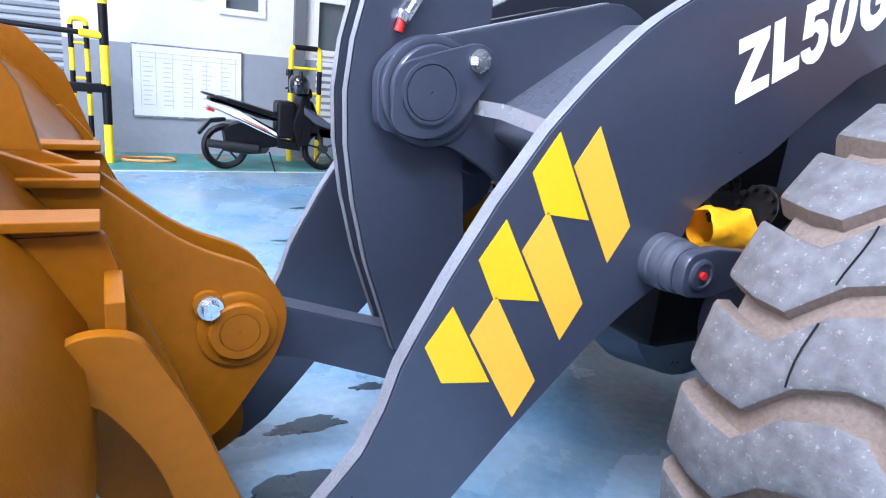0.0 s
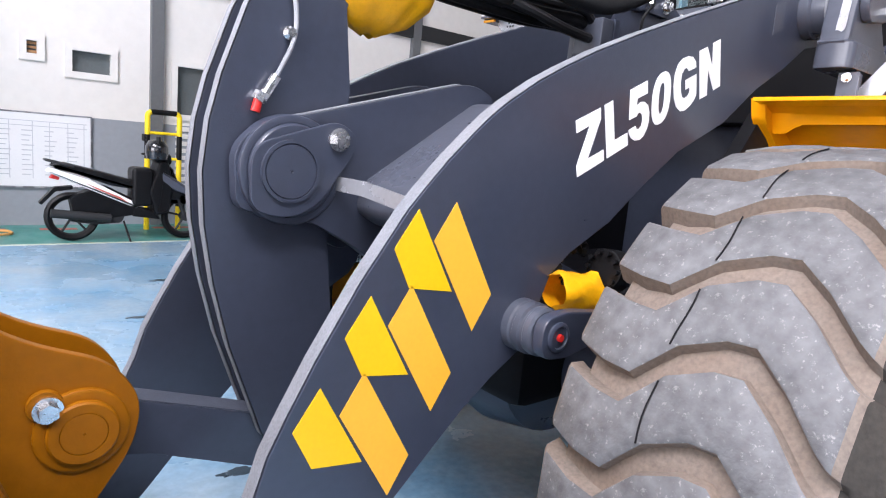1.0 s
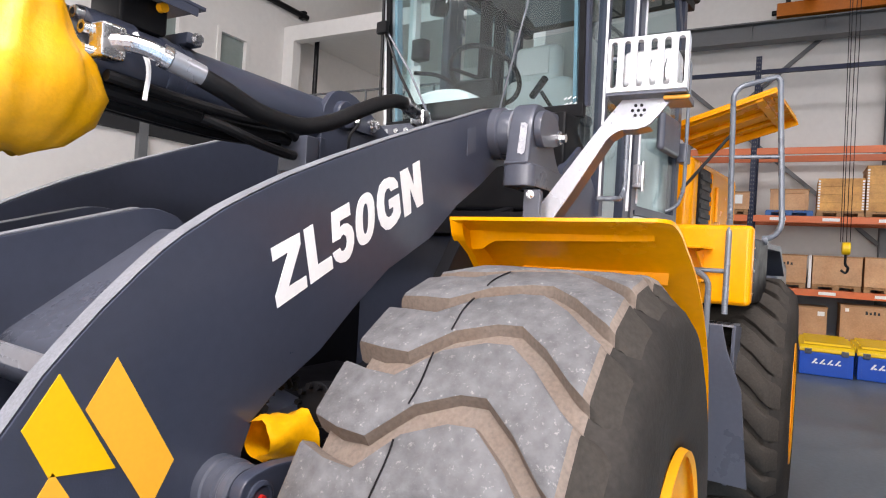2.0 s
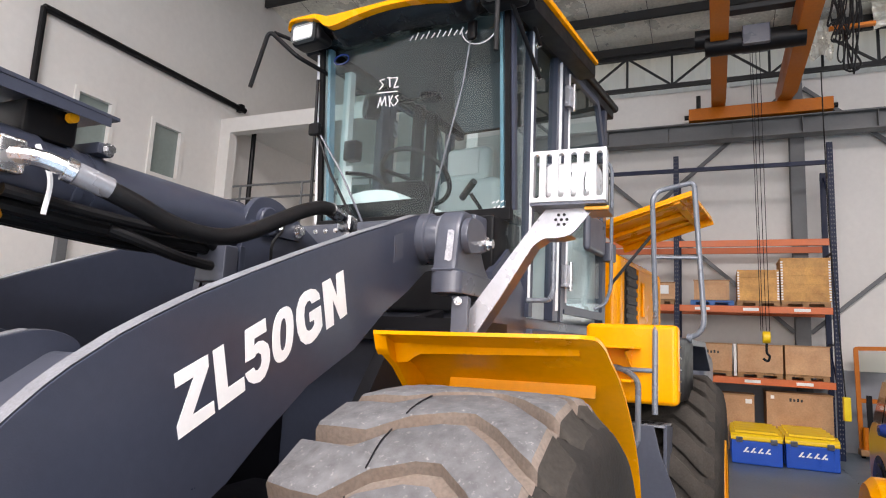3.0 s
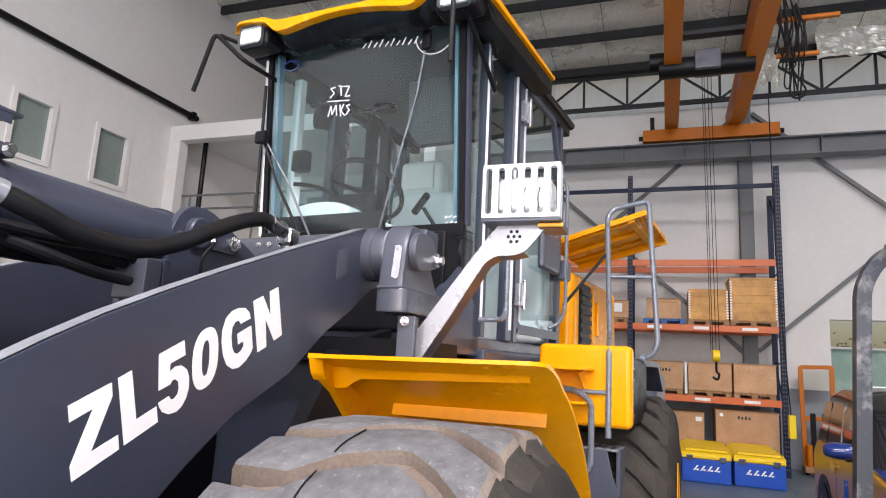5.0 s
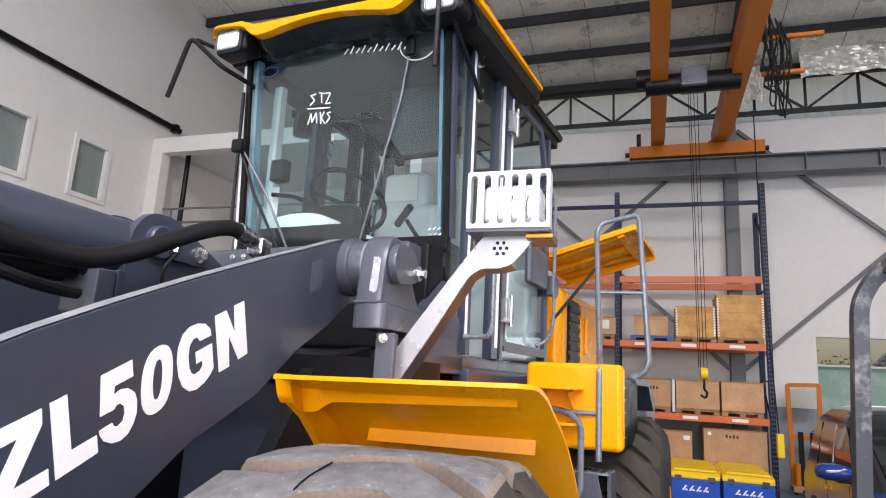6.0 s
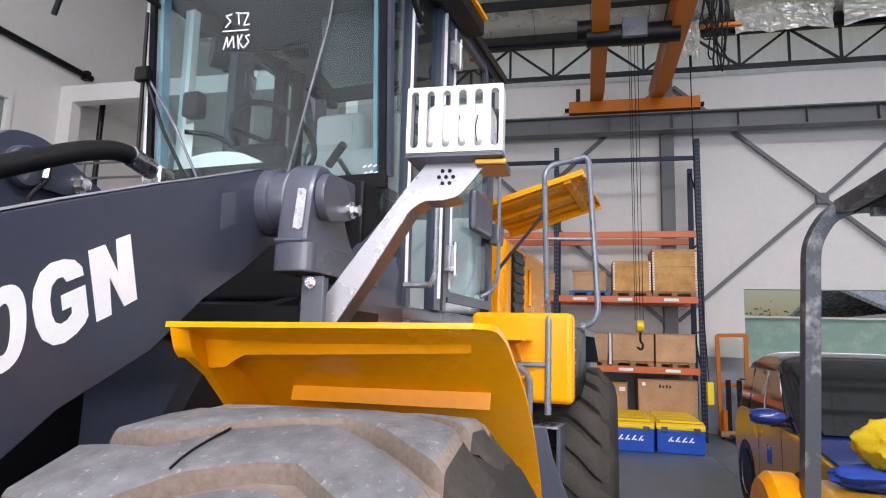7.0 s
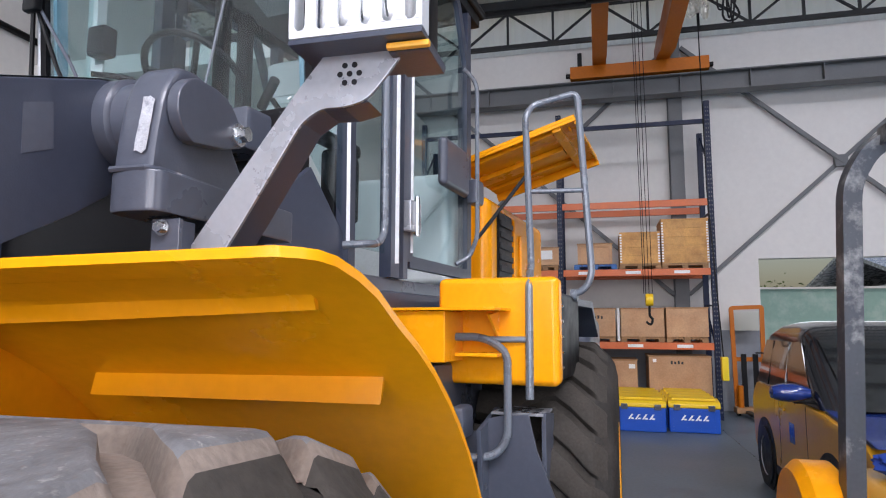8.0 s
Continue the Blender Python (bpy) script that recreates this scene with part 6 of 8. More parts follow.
cpart("wiper", tube([(0.035, 0.36, 2.40), (0.01, 0.54, 2.72), (-0.01, 0.665, 3.02)], 0.009, seg=8), M_BLACK, "wiper arm")
cpart("wiper_head", box(-0.05, -0.01, 0.62, 0.70, 2.98, 3.06, 0.012), M_BLACK)
cpart("wiper_blade", tube([(0.02, 0.690, 2.55), (-0.045, 0.655, 3.35)], 0.010, seg=6), M_BLACK)
cpart("wiper", tube([(0.045, -0.15, 2.42), (-0.012, -0.37, 3.15), (-0.04, -0.43, 3.46)], 0.005, seg=8), M_RAIL, "thin wiper arm")
cpart("wiper_motor", box(-0.06, -0.02, -0.46, -0.40, 3.38, 3.50, 0.02), M_BLACK)
# inside
SY = 0.31
st = part("seat", box(0.85, 1.40, SY - 0.28, SY + 0.28, 2.16, 2.34, 0.07, seg=4), M_SEAT, cab, "grey driver's seat with a film-wrapped headrest", REAR)
part("backrest", box(1.28, 1.45, SY - 0.28, SY + 0.28, 2.30, 3.0, 0.07, seg=4), M_SEAT, st, "", REAR)
part("headrest", box(1.28, 1.42, SY - 0.18, SY + 0.20, 2.98, 3.25, 0.05, seg=4), M_SEAT, st, "", REAR)
part("paper_wrap", box(1.265, 1.275, SY - 0.11, SY + 0.16, 3.015, 3.215), M_LABEL, st, "white paper sheet", REAR, 0)
part("base", box(0.95, 1.35, SY - 0.22, SY + 0.22, 1.86, 2.16, 0.03), M_BLACK, st, "", REAR)
part("armrest", box(0.84, 1.25, SY - 0.51, SY - 0.43, 2.56, 2.64, 0.03), M_BLACK, st, "", REAR)
part("armrest", box(0.98, 1.25, SY - 0.50, SY - 0.40, 2.20, 2.57, 0.03), M_BLACK, st, "", REAR)
cpart("rear_console", box(1.50, 1.78, -0.60, 0.60, 1.88, 2.52, 0.04, seg=3), M_SEAT)
cpart("console", box(0.12, 0.40, -0.12, 0.55, 1.86, 2.50, 0.06, seg=3), M_SEAT)
cpart("dashboard", prism([(0.08, 2.45)] + [(0.32 - 0.22 * math.cos(math.pi * k / 16), 2.54 + 0.085 * math.sin(math.pi * k / 16) ** 0.8) for k in range(17)] + [(0.60, 2.45)], 0.11, 0.30, 'x', 0.025), M_SEAT)
cpart("vent_grille", box(0.086, 0.112, -0.15, 0.56, 2.43, 2.535, 0.006), M_BLACK, "black vent grille under the windscreen")
cpart("gauge_pod", box(0.28, 0.40, 0.06, 0.36, 2.56, 2.72, 0.05, seg=4), M_BLACK)
sw = cpart("steering_column", cyl((0.24, 0.17, 2.40), (0.35, 0.17, 2.71), 0.04), M_BLACK)
th_ = Matrix.Translation((0.36, 0.17, 2.745)) @ Matrix.Rotation(radians(36), 4, 'Y')
part("steering_wheel", tube([th_ @ Vector((0.235 * math.cos(a), 0.235 * math.sin(a), 0)) for a in [2 * math.pi * k / 40 for k in range(41)]], 0.016), M_BLACK, sw, "black steering wheel", REAR)
for a in (0.3, 2.0, 3.8):
    part("spoke", tube([th_ @ Vector((0, 0, -0.03)), th_ @ Vector((0.22 * math.cos(a), 0.22 * math.sin(a), 0))], 0.014, seg=8), M_BLACK, sw, "", REAR)
cpart("lever", tube(spline([(0.50, -0.33, 2.2), (0.48, -0.30, 2.45), (0.40, -0.22, 2.62)]), 0.012), M_BLACK)
cpart("lever_knob", cyl((0.42, -0.15, 2.60), (0.35, -0.27, 2.68), 0.022, seg=12), M_BLACK)
cpart("inner_post", box(1.0, 1.06, 0.54, 0.62, 1.9, 3.55, 0.01), M_BLACK)
cpart("inner_post", box(1.2, 1.26, 0.54, 0.62, 1.9, 3.55, 0.01), M_BLACK)
cpart("speaker", cyl((0.94, 0.43, 3.577), (0.94, 0.43, 3.545), 0.085, seg=28, bevel=0.006), M_BLACK, "round black loudspeaker")
cpart("fan", cyl((0.25, 0.50, 3.25), (0.32, 0.44, 3.25), 0.085, seg=20, bevel=0.01), M_BLACK, "small black cab fan")
cpart("fan_arm", tube(spline([(0.3, 0.45, 3.27), (0.6, 0.35, 3.40), (0.85, 0.30, 3.54)]), 0.012, seg=6), M_BLACK)
cpart("switch_box", box(0.18, 0.26, 0.50, 0.60, 2.86, 3.0, 0.015), M_BLACK)
cpart("hose_inside", tube(spline([(0.2, 0.58, 2.78), (0.3, 0.48, 2.78), (0.34, 0.38, 2.72), (0.3, 0.32, 2.6)]), 0.014, seg=8), M_BLACK)
cpart("sun_blind", prism([(-0.36, 3.06), (-0.10, 3.06), (-0.02, 3.16), (0.0, 3.50), (-0.46, 3.50), (-0.44, 3.16)], 0.50, 0.515, 'x'), M_CABIN)
# marker writing on the glass, as plain strokes
bars = [((0.20, 3.255), (0.25, 3.25)), ((0.25, 3.25), (0.21, 3.215)), ((0.21, 3.215), (0.255, 3.185)), ((0.17, 3.26), (0.12, 3.25)), ((0.145, 3.25), (0.14, 3.19)), ((0.11, 3.25), (0.06, 3.245)), ((0.06, 3.245), (0.10, 3.18)), ((0.10, 3.18), (0.05, 3.18)),
        ((0.28, 3.165), (0.06, 3.15)), ((0.27, 3.06), (0.24, 3.13)), ((0.24, 3.13), (0.23, 3.07)), ((0.23, 3.07), (0.19, 3.13)), ((0.19, 3.13), (0.18, 3.06)), ((0.15, 3.13), (0.14, 3.05)), ((0.11, 3.13), (0.14, 3.09)), ((0.14, 3.09), (0.10, 3.05)), ((0.05, 3.12), (0.085, 3.115)), ((0.085, 3.115), (0.055, 3.085)), ((0.055, 3.085), (0.09, 3.055))]
def on_glass(bm):
    """Lay flat strokes against the leaning windscreen."""
    for v in bm.verts:
        v.co.x += -(v.co.z - 2.43) * 0.09
    return bm


for (a, b), (c, d2) in bars:
    cpart("marker_stroke", on_glass(tube([(0.062, 0.15 + (a - 0.165) * 0.66, 3.19 + (b - 3.16) * 0.88), (0.062, 0.15 + (c - 0.165) * 0.66, 3.19 + (d2 - 3.16) * 0.88)], 0, flat=(0.003, 0.006))), M_CHALK, "", 0)
for k in range(11):
    y = 0.0 - k * 0.038
    cpart("marker_stroke", on_glass(tube([(0.062, y, 3.475 - 0.004 * k), (0.062, y - 0.024, 3.50 - 0.004 * k + 0.014 * (k % 2))], 0, flat=(0.003, 0.006))), M_CHALK, "", 0)
for r_ in range(4):
    for k in range(4):
        y = -0.545 - 0.026 * k - 0.004 * r_
        cpart("marker_stroke", on_glass(tube([(0.062, y, 2.46 - r_ * 0.03), (0.062, y - 0.017, 2.468 - r_ * 0.03 + 0.004 * (k % 2))], 0, flat=(0.003, 0.006))), M_CHALK, "", 0)
cpart("round_sticker", on_glass(tube([(0.062, -0.47 + 0.115 * math.cos(a), 3.46 + 0.10 * math.sin(a)) for a in [math.pi * (1 + k / 20) for k in range(21)]], 0, flat=(0.004, 0.005))), M_FILM, "", 0)
cpart("blue_sticker", on_glass(tube([(0.062, 0.49 + 0.055 * math.cos(a), 3.46 + 0.03 * math.sin(a)) for a in [2 * math.pi * k / 24 for k in range(25)]], 0, flat=(0.004, 0.008))), M_CARBLUE, "blue oval sticker", 0)
cpart("label_sheet", box(0.24, 0.245, 0.56, 0.63, 2.62, 2.84), M_LABEL, "white label with an orange band", 0)

# tank boxes and access ladder
for s in (-1, 1):
    tk = part("side_tank", box(0.80, 0.90, min(s * 0.83, s * 1.36), max(s * 0.83, s * 1.36), 1.41, 1.86, 0.030, seg=4), M_YELLOW, loader, "yellow side tank with rounded edges", xf=REAR)
    part("tank_seam", tube([(0.797, s * 1.245, 1.43), (0.797, s * 1.245, 1.84)], 0, flat=(0.006, 0.004)), M_RIM, tk, xf=REAR, smooth=0)
    part("step_box", box(0.58, 0.80, min(s * 0.62, s * 0.95), max(s * 0.62, s * 0.95), 1.51, 1.715, 0.006), M_YELLOW, tk, xf=REAR)
    part("step_plate", box(0.56, 0.98, min(s * 0.60, s * 1.16), max(s * 0.60, s * 1.16), 1.716, 1.728, 0.003), M_YELLOW, tk, xf=REAR)
    part("step_plate", box(0.70, 0.90, min(s * 0.90, s * 1.13), max(s * 0.90, s * 1.13), 1.53, 1.545, 0.003), M_YELLOW, tk, xf=REAR)
    part("tank_gusset", prism([(0.66, 1.70), (0.80, 1.60), (0.80, 1.715)], min(s * 1.10, s * 1.11), max(s * 1.10, s * 1.11)), M_YELLOW, tk, xf=REAR)
    part("lower_tank", box(0.62, 1.2, min(s * 0.45, s * 0.90), max(s * 0.45, s * 0.90), 0.95, 1.50, 0.02), M_GREYP, tk, xf=REAR)
    ld = part("access_ladder", tube(fillet([(0.79, s * 1.24, 1.36), (0.80, s * 1.24, 1.84), (1.22, s * 1.15, 1.95), (1.22, s * 1.13, 2.70), (1.26, s * 1.16, 2.76), (1.28, s * 1.36, 2.80), (1.28, s * 1.38, 2.78), (1.28, s * 1.43, 1.90), (1.28, s * 1.40, 1.83), (1.28, s * 1.33, 1.80)], 0.05), 0.017), M_RAIL, loader, "grey tubular handrail of the access steps", xf=REAR)
    part("rung", cyl((1.22, s * 1.13, 2.31), (1.28, s * 1.41, 2.31), 0.012, seg=10), M_RAIL, ld, xf=REAR)
    part("grab_rail", tube(fillet([(0.70, s * 0.90, 1.61), (0.74, s * 1.06, 1.61), (0.78, s * 1.15, 1.55), (0.78, s * 1.15, 1.20), (0.76, s * 1.10, 1.13), (0.72, s * 0.93, 1.12)], 0.05), 0.017), M_RAIL, ld, xf=REAR)
    part("rail_joint", cyl((0.77, s * 1.04, 1.60), (0.80, s * 1.24, 1.60), 0.013, seg=10), M_RAIL, ld, xf=REAR)
    part("rail_foot", cyl((1.28, s * 1.33, 1.80), (1.28, s * 1.36, 1.80), 0.03, seg=14), M_RAIL, ld, xf=REAR)
    sp = part("step_side", prism([(0.70, 1.24), (0.96, 1.30), (1.02, 1.28), (1.02, 0.62), (0.92, 0.40), (0.78, 0.40)], min(s * 1.04, s * 1.06), max(s * 1.04, s * 1.06), 'y', 0.003), M_GREYP, loader, "grey step bracket", xf=REAR)
    part("step_side", prism([(0.86, 1.30), (1.02, 1.28), (1.02, 0.62), (0.92, 0.40), (0.84, 0.40)], min(s * 1.27, s * 1.29), max(s * 1.27, s * 1.29), 'y', 0.003), M_GREYP, sp, xf=REAR)
    for z in (1.285, 0.92, 0.56):
        tr = part("tread", box(0.84, 1.04, min(s * 1.06, s * 1.28), max(s * 1.06, s * 1.28), z, z + 0.012, 0.002), M_SILVER, sp, "perforated steel tread", xf=REAR)
    for i in range(4):
        for j in range(3):
            part("tread_hole", cyl((0.875 + 0.045 * j, s * (1.095 + 0.05 * i), 1.2975), (0.875 + 0.045 * j, s * (1.095 + 0.05 * i), 1.2985), 0.014, seg=8), M_PIN, sp, xf=REAR)
    plate = [(0.90, 0.42), (0.90, 1.220), (1.048, 1.217), (1.055, 1.272), (1.130, 1.290), (1.230, 1.297), (1.263, 1.154), (1.345, 0.95), (1.40, 0.42)]
    part("riser", prism([(s * y, z) for y, z in plate], 0.800, 0.814, 'x', 0.003), M_GREYP, sp, "slate grey front plate of the steps", xf=REAR)
    for k, (y, z) in enumerate(((1.02, 0.88), (1.08, 0.88), (1.02, 0.80), (1.08, 0.80), (1.14, 0.74))):
        part("bolt", bolt((0.795, s * y, z), '-x', 0.012, 0.012), M_CHROME, sp, xf=REAR)
    part("hose_stub", box(0.66, 0.80, min(s * 0.93, s * 1.0), max(s * 0.93, s * 1.0), 1.20, 1.33, 0.02), M_GREYP, sp, xf=REAR)
    # rear fender
    part("rear_fender", prism([(1.20, 1.78), (1.50, 1.80), (2.20, 1.80), (2.42, 1.62), (2.42, 1.58), (2.18, 1.76), (1.5, 1.76), (1.2, 1.74)], min(s * 0.70, s * 1.30), max(s * 0.70, s * 1.30), 'y', 0.004), M_DARK, loader, xf=REAR)
    vs_ = part("tank_shell", box(0.885, 1.40, min(s * 0.85, s * 1.345), max(s * 0.85, s * 1.345), 1.42, 1.80, 0.02), M_BLACK, tk, "black rear shell of the tank", xf=REAR)
    for k in range(5):
        part("bolt", bolt((0.93, s * 1.345, 1.48 + 0.065 * k), 'y' if s > 0 else '-y', 0.007, 0.008), M_CHROME, vs_, xf=REAR)

# engine cover and raised side hatch
ec = part("engine_cover", box(2.0, 3.55, -0.70, 0.70, 1.72, 2.48, 0.07, seg=4), M_YELLOW, loader, "yellow engine cover with black louvres", xf=REAR)
for s in (-1, 1):
    gr = part("grille", box(2.16, 2.50, min(s * 0.69, s * 0.715), max(s * 0.69, s * 0.715), 1.90, 2.40, 0.02), M_BLACK, ec, xf=REAR)
    for k in range(6):
        part("louvre", box(2.18, 2.48, min(s * 0.715, s * 0.728), max(s * 0.715, s * 0.728), 1.93 + k * 0.075, 1.97 + k * 0.075, 0.004), M_STEELD, gr, xf=REAR)
    part("cover_panel", box(2.56, 3.3, min(s * 0.70, s * 0.716), max(s * 0.70, s * 0.716), 1.85, 2.40, 0.01), M_YELLOW, ec, xf=REAR)
    part("cover_handle", box(2.66, 2.72, min(s * 0.716, s * 0.74), max(s * 0.716, s * 0.74), 2.0, 2.3, 0.01), M_YELLOW, ec, xf=REAR)
    # raised hatch
    m_h = REAR @ Matrix.Translation((0.0, s * 0.50, 2.655)) @ Matrix.Rotation(radians(16.5) * s, 4, 'X')
    ht = part("raised_hatch", box(1.88, 2.85, min(0, s * 0.80), max(0, s * 0.80), 0.0, 0.020, 0.004), M_YELLOW, loader, "yellow engine hatch swung up", xf=m_h)
    part("hatch_rim", box(1.88, 1.895, min(0, s * 0.80), max(0, s * 0.80), -0.020, 0.0, 0.003), M_YELLOW, ht, xf=m_h)
    part("hatch_rim", box(2.835, 2.85, min(0, s * 0.80), max(0, s * 0.80), -0.06, 0.0, 0.003), M_YELLOW, ht, xf=m_h)
    part("hatch_rim", box(1.895, 2.835, min(s * 0.785, s * 0.80), max(s * 0.785, s * 0.80), -0.035, 0.0, 0.003), M_YELLOW, ht, xf=m_h)
    for x0, x1, d_ in ((1.96, 2.02, 0.025), (2.30, 2.44, 0.035), (2.62, 2.68, 0.025)):
        part("hatch_stiffener", box(x0, x1, min(s * 0.02, s * 0.64), max(s * 0.02, s * 0.64), -d_, 0.0, 0.006), M_YELLOW, ht, xf=m_h)
    part("hatch_stiffener", box(1.90, 2.83, min(s * 0.645, s * 0.70), max(s * 0.645, s * 0.70), -0.04, 0.0, 0.006), M_YELLOW, ht, xf=m_h)
    part("hatch_catch", box(2.0, 2.10, min(s * 0.735, s * 0.75), max(s * 0.735, s * 0.75), -0.03, 0.0, 0.004), M_YELLOW, ht, xf=m_h)
    part("hatch_strut", cyl((2.0, s * 0.62, 2.2), (2.05, s * 0.95, 2.62), 0.012, seg=8), M_STEELD, loader, xf=REAR)
part("exhaust", cyl((2.9, 0.35, 2.4), (2.9, 0.35, 3.2), 0.07), M_STEELD, loader, xf=REAR)

# ---------------------------------------------------------------- pallet rack and its load
rack = thing("pallet_rack", "pallet rack with blue uprights and orange beams", "pallet rack")
RX0, RX1 = 11.70, 12.62
for y, top in ((-3.655, 5.78), (-0.95, 5.70), (1.75, 5.70)):
    for x in (RX0, RX1):
        up = part("upright", box(x - 0.04, x + 0.04, y - 0.05, y + 0.05, 0.0, top if x == RX0 else top - 0.35, 0.004), M_RACKB, rack)
        if x == RX0:
            bm = None
            for k in range(70):
                z = 0.12 + k * 0.08
                if z < top - 0.05:
                    bm = box(x - 0.0425, x - 0.0395, y - 0.028, y - 0.012, z, z + 0.028, bm=bm)
                    box(x - 0.0425, x - 0.0395, y + 0.012, y + 0.028, z, z + 0.028, bm=bm)
            part("slotted_strip", bm, M_STEEL, up, "rows of pale slots", smooth=0, kind="stuff")
    for k in range(6):
        z = 0.3 + k * 0.85
        part("lacing", bar((RX0, y, z), (RX1, y, z + (0.8 if k % 2 else 0.02)), 0.03), M_RACKB, rack, smooth=0)
for ya, yb in ((-3.60, -1.0), (-0.9, 1.7)):
    for zt in (1.335, 2.67, 3.94):
        for x in (RX0 - 0.02, RX1):
            part("beam", box(x - 0.025, x + 0.025, ya, yb, zt - 0.125, zt, 0.004), M_RACKO, rack, "orange painted beam")
        for k in range(3):
            if zt < 3.5:
                part("label", box(RX0 - 0.048, RX0 - 0.0455, ya + 0.35 + k * 0.85, ya + 0.62 + k * 0.85, zt - 0.09, zt - 0.035), M_LABEL, rack, smooth=0)
    part("top_tie", box(RX0 - 0.03, RX0 + 0.03, ya, yb, 5.36, 5.44, 0.004), M_RACKB, rack)


def pallet(x0, x1, y0, y1, z, m, label):
    p = thing("pallet", label, "pallet", "pallets on the rack")
    n = 5
    for k in range(n):
        ya = y0 + (y1 - y0) * k / n
        part("deck_board", box(x0, x1, ya + 0.006, ya + (y1 - y0) / n - 0.006, z + 0.080, z + 0.098), m, p, smooth=0)
    for x in (x0, (x0 + x1) / 2 - 0.04, x1 - 0.08):
        part("bearer", box(x, x + 0.08, y0, y1, z + 0.058, z + 0.078), m, p, smooth=0)
        for y in (y0, (y0 + y1) / 2 - 0.05, y1 - 0.10):
            part("block", box(x, x + 0.08, y, y + 0.10, z + 0.001, z + 0.056), m, p, smooth=0)
    return p


def crate(x0, x1, y0, y1, z0, z1, m, label, boards=0, corners=False, battens=False, lid=True, sheet_=None, marks=None):
    c = thing("crate", label, "crate", "wooden crates on the rack")
    b = part("panel", box(x0, x1, y0, y1, z0, z1, 0.004), m, c) if not boards else None
    if boards:
        h = (z1 - z0) / boards
        part("core", box(x0 + 0.02, x1 - 0.02, y0 + 0.02, y1 - 0.02, z0, z1 - 0.01), m, c, smooth=0)
        for k in range(boards):
            part("board", box(x0, x0 + 0.018, y0, y1, z0 + k * h + 0.002, z0 + (k + 1) * h - 0.002), m, c, smooth=0)
            part("board", box(x0 + 0.02, x1, y1 - 0.018, y1, z0 + k * h + 0.002, z0 + (k + 1) * h - 0.002), m, c, smooth=0)
            part("board", box(x0 + 0.02, x1, y0, y0 + 0.018, z0 + k * h + 0.002, z0 + (k + 1) * h - 0.002), m, c, smooth=0)
    if lid:
        part("lid", box(x0 - 0.012, x1 + 0.01, y0 - 0.010, y1 + 0.010, z1 - 0.012, z1 + 0.012, 0.002), m if boards else M_PALLET, c)
    if corners:
        for y in (y0, y1):
            for k in range(int((z1 - z0) / 0.05)):
                part("corner_iron", box(x0 - 0.004, x0 + 0.001, y - 0.035 if y > y0 else y, y if y > y0 else y + 0.035, z0 + 0.02 + k * 0.05, z0 + 0.05 + k * 0.05), M_LABEL, c, smooth=0)
    if battens:
        for y in (y0 + 0.03, y1 - 0.03):
            part("batten", box(x0 - 0.018, x0 - 0.001, y - 0.03, y + 0.03, z0, z1 - 0.014), m, c, smooth=0)
        part("batten", box(x0 - 0.018, x0 - 0.001, y0 + 0.061, y1 - 0.061, z1 - 0.075, z1 - 0.014), m, c, smooth=0)
        part("batten", box(x0 - 0.018, x0 - 0.001, y0 + 0.061, y1 - 0.061, z0, z0 + 0.06), m, c, smooth=0)
    if sheet_:
        part("paper", box(x0 - 0.006 - (0.016 if battens else 0), x0 - 0.002 - (0.016 if battens else 0), *sheet_[:2], *sheet_[2:]), M_LABEL, c, smooth=0)
    if marks:
        for k in range(4):
            part("print_bar", box(x0 - 0.0035, x0 - 0.0005, marks[0] + k * 0.06, marks[0] + k * 0.06 + 0.035, marks[1], marks[1] + (0.06 if k % 2 else 0.045)), M_INK, c, smooth=0)
    return c


Z3, Z2 = 1.337, 2.672
for y0, y1 in ((-1.92, -1.15), (-2.77, -2.02), (-3.51, -2.81)):
    pallet(11.66, 12.55, y0, y1, Z3, M_PALLET, "brown wooden pallet under a plywood crate")
crate(11.64, 12.5, -1.925, -1.15, Z3 + 0.10, 1.945, M_PLY, "pale plywood crate with black print, on the rack", marks=(-1.70, 1.76))
crate(11.64, 12.5, -2.775, -2.02, Z3 + 0.10, 1.945, M_PLY, "brown plywood crate standing on a pallet")
crate(11.64, 12.5, -3.52, -2.81, Z3 + 0.10, 1.955, M_PLY, "brown plywood crate at the end of the shelf")
part("hanger", box(11.70, 12.0, -2.005, -1.955, Z3 + 0.02, 1.95), M_LABEL, rack, smooth=0)
pallet(11.66, 12.55, -1.98, -1.20, Z2, M_BLUEPAL, "blue plastic pallet under a small crate")
pallet(11.66, 12.55, -2.76, -2.03, Z2, M_PALLET, "brown wooden pallet under a pine box")
pallet(11.66, 12.55, -3.57, -2.78, Z2, M_PALLET, "brown wooden pallet under a tall pine box")
pallet(11.66, 12.55, -0.93, -0.40, Z2, M_PALLET, "brown wooden pallet under a labelled crate")
crate(11.66, 12.4, -1.90, -1.27, Z2 + 0.10, 3.155, M_PLY, "small brown battened crate on a blue pallet", battens=True)
crate(11.66, 12.5, -2.75, -2.04, Z2 + 0.10, 3.36, M_PINE, "pine board box with pale corner irons", boards=4, corners=True, lid=False)
crate(11.66, 12.5, -3.59, -2.78, Z2 + 0.10, 3.57, M_PINE, "tall pine board box with pale corner irons", boards=5, corners=True)
crate(11.66, 12.4, -0.92, -0.43, Z2 + 0.10, 3.105, M_PLY, "brown crate with a white paper label", battens=True, sheet_=(-0.80, -0.58, 2.88, 3.05))
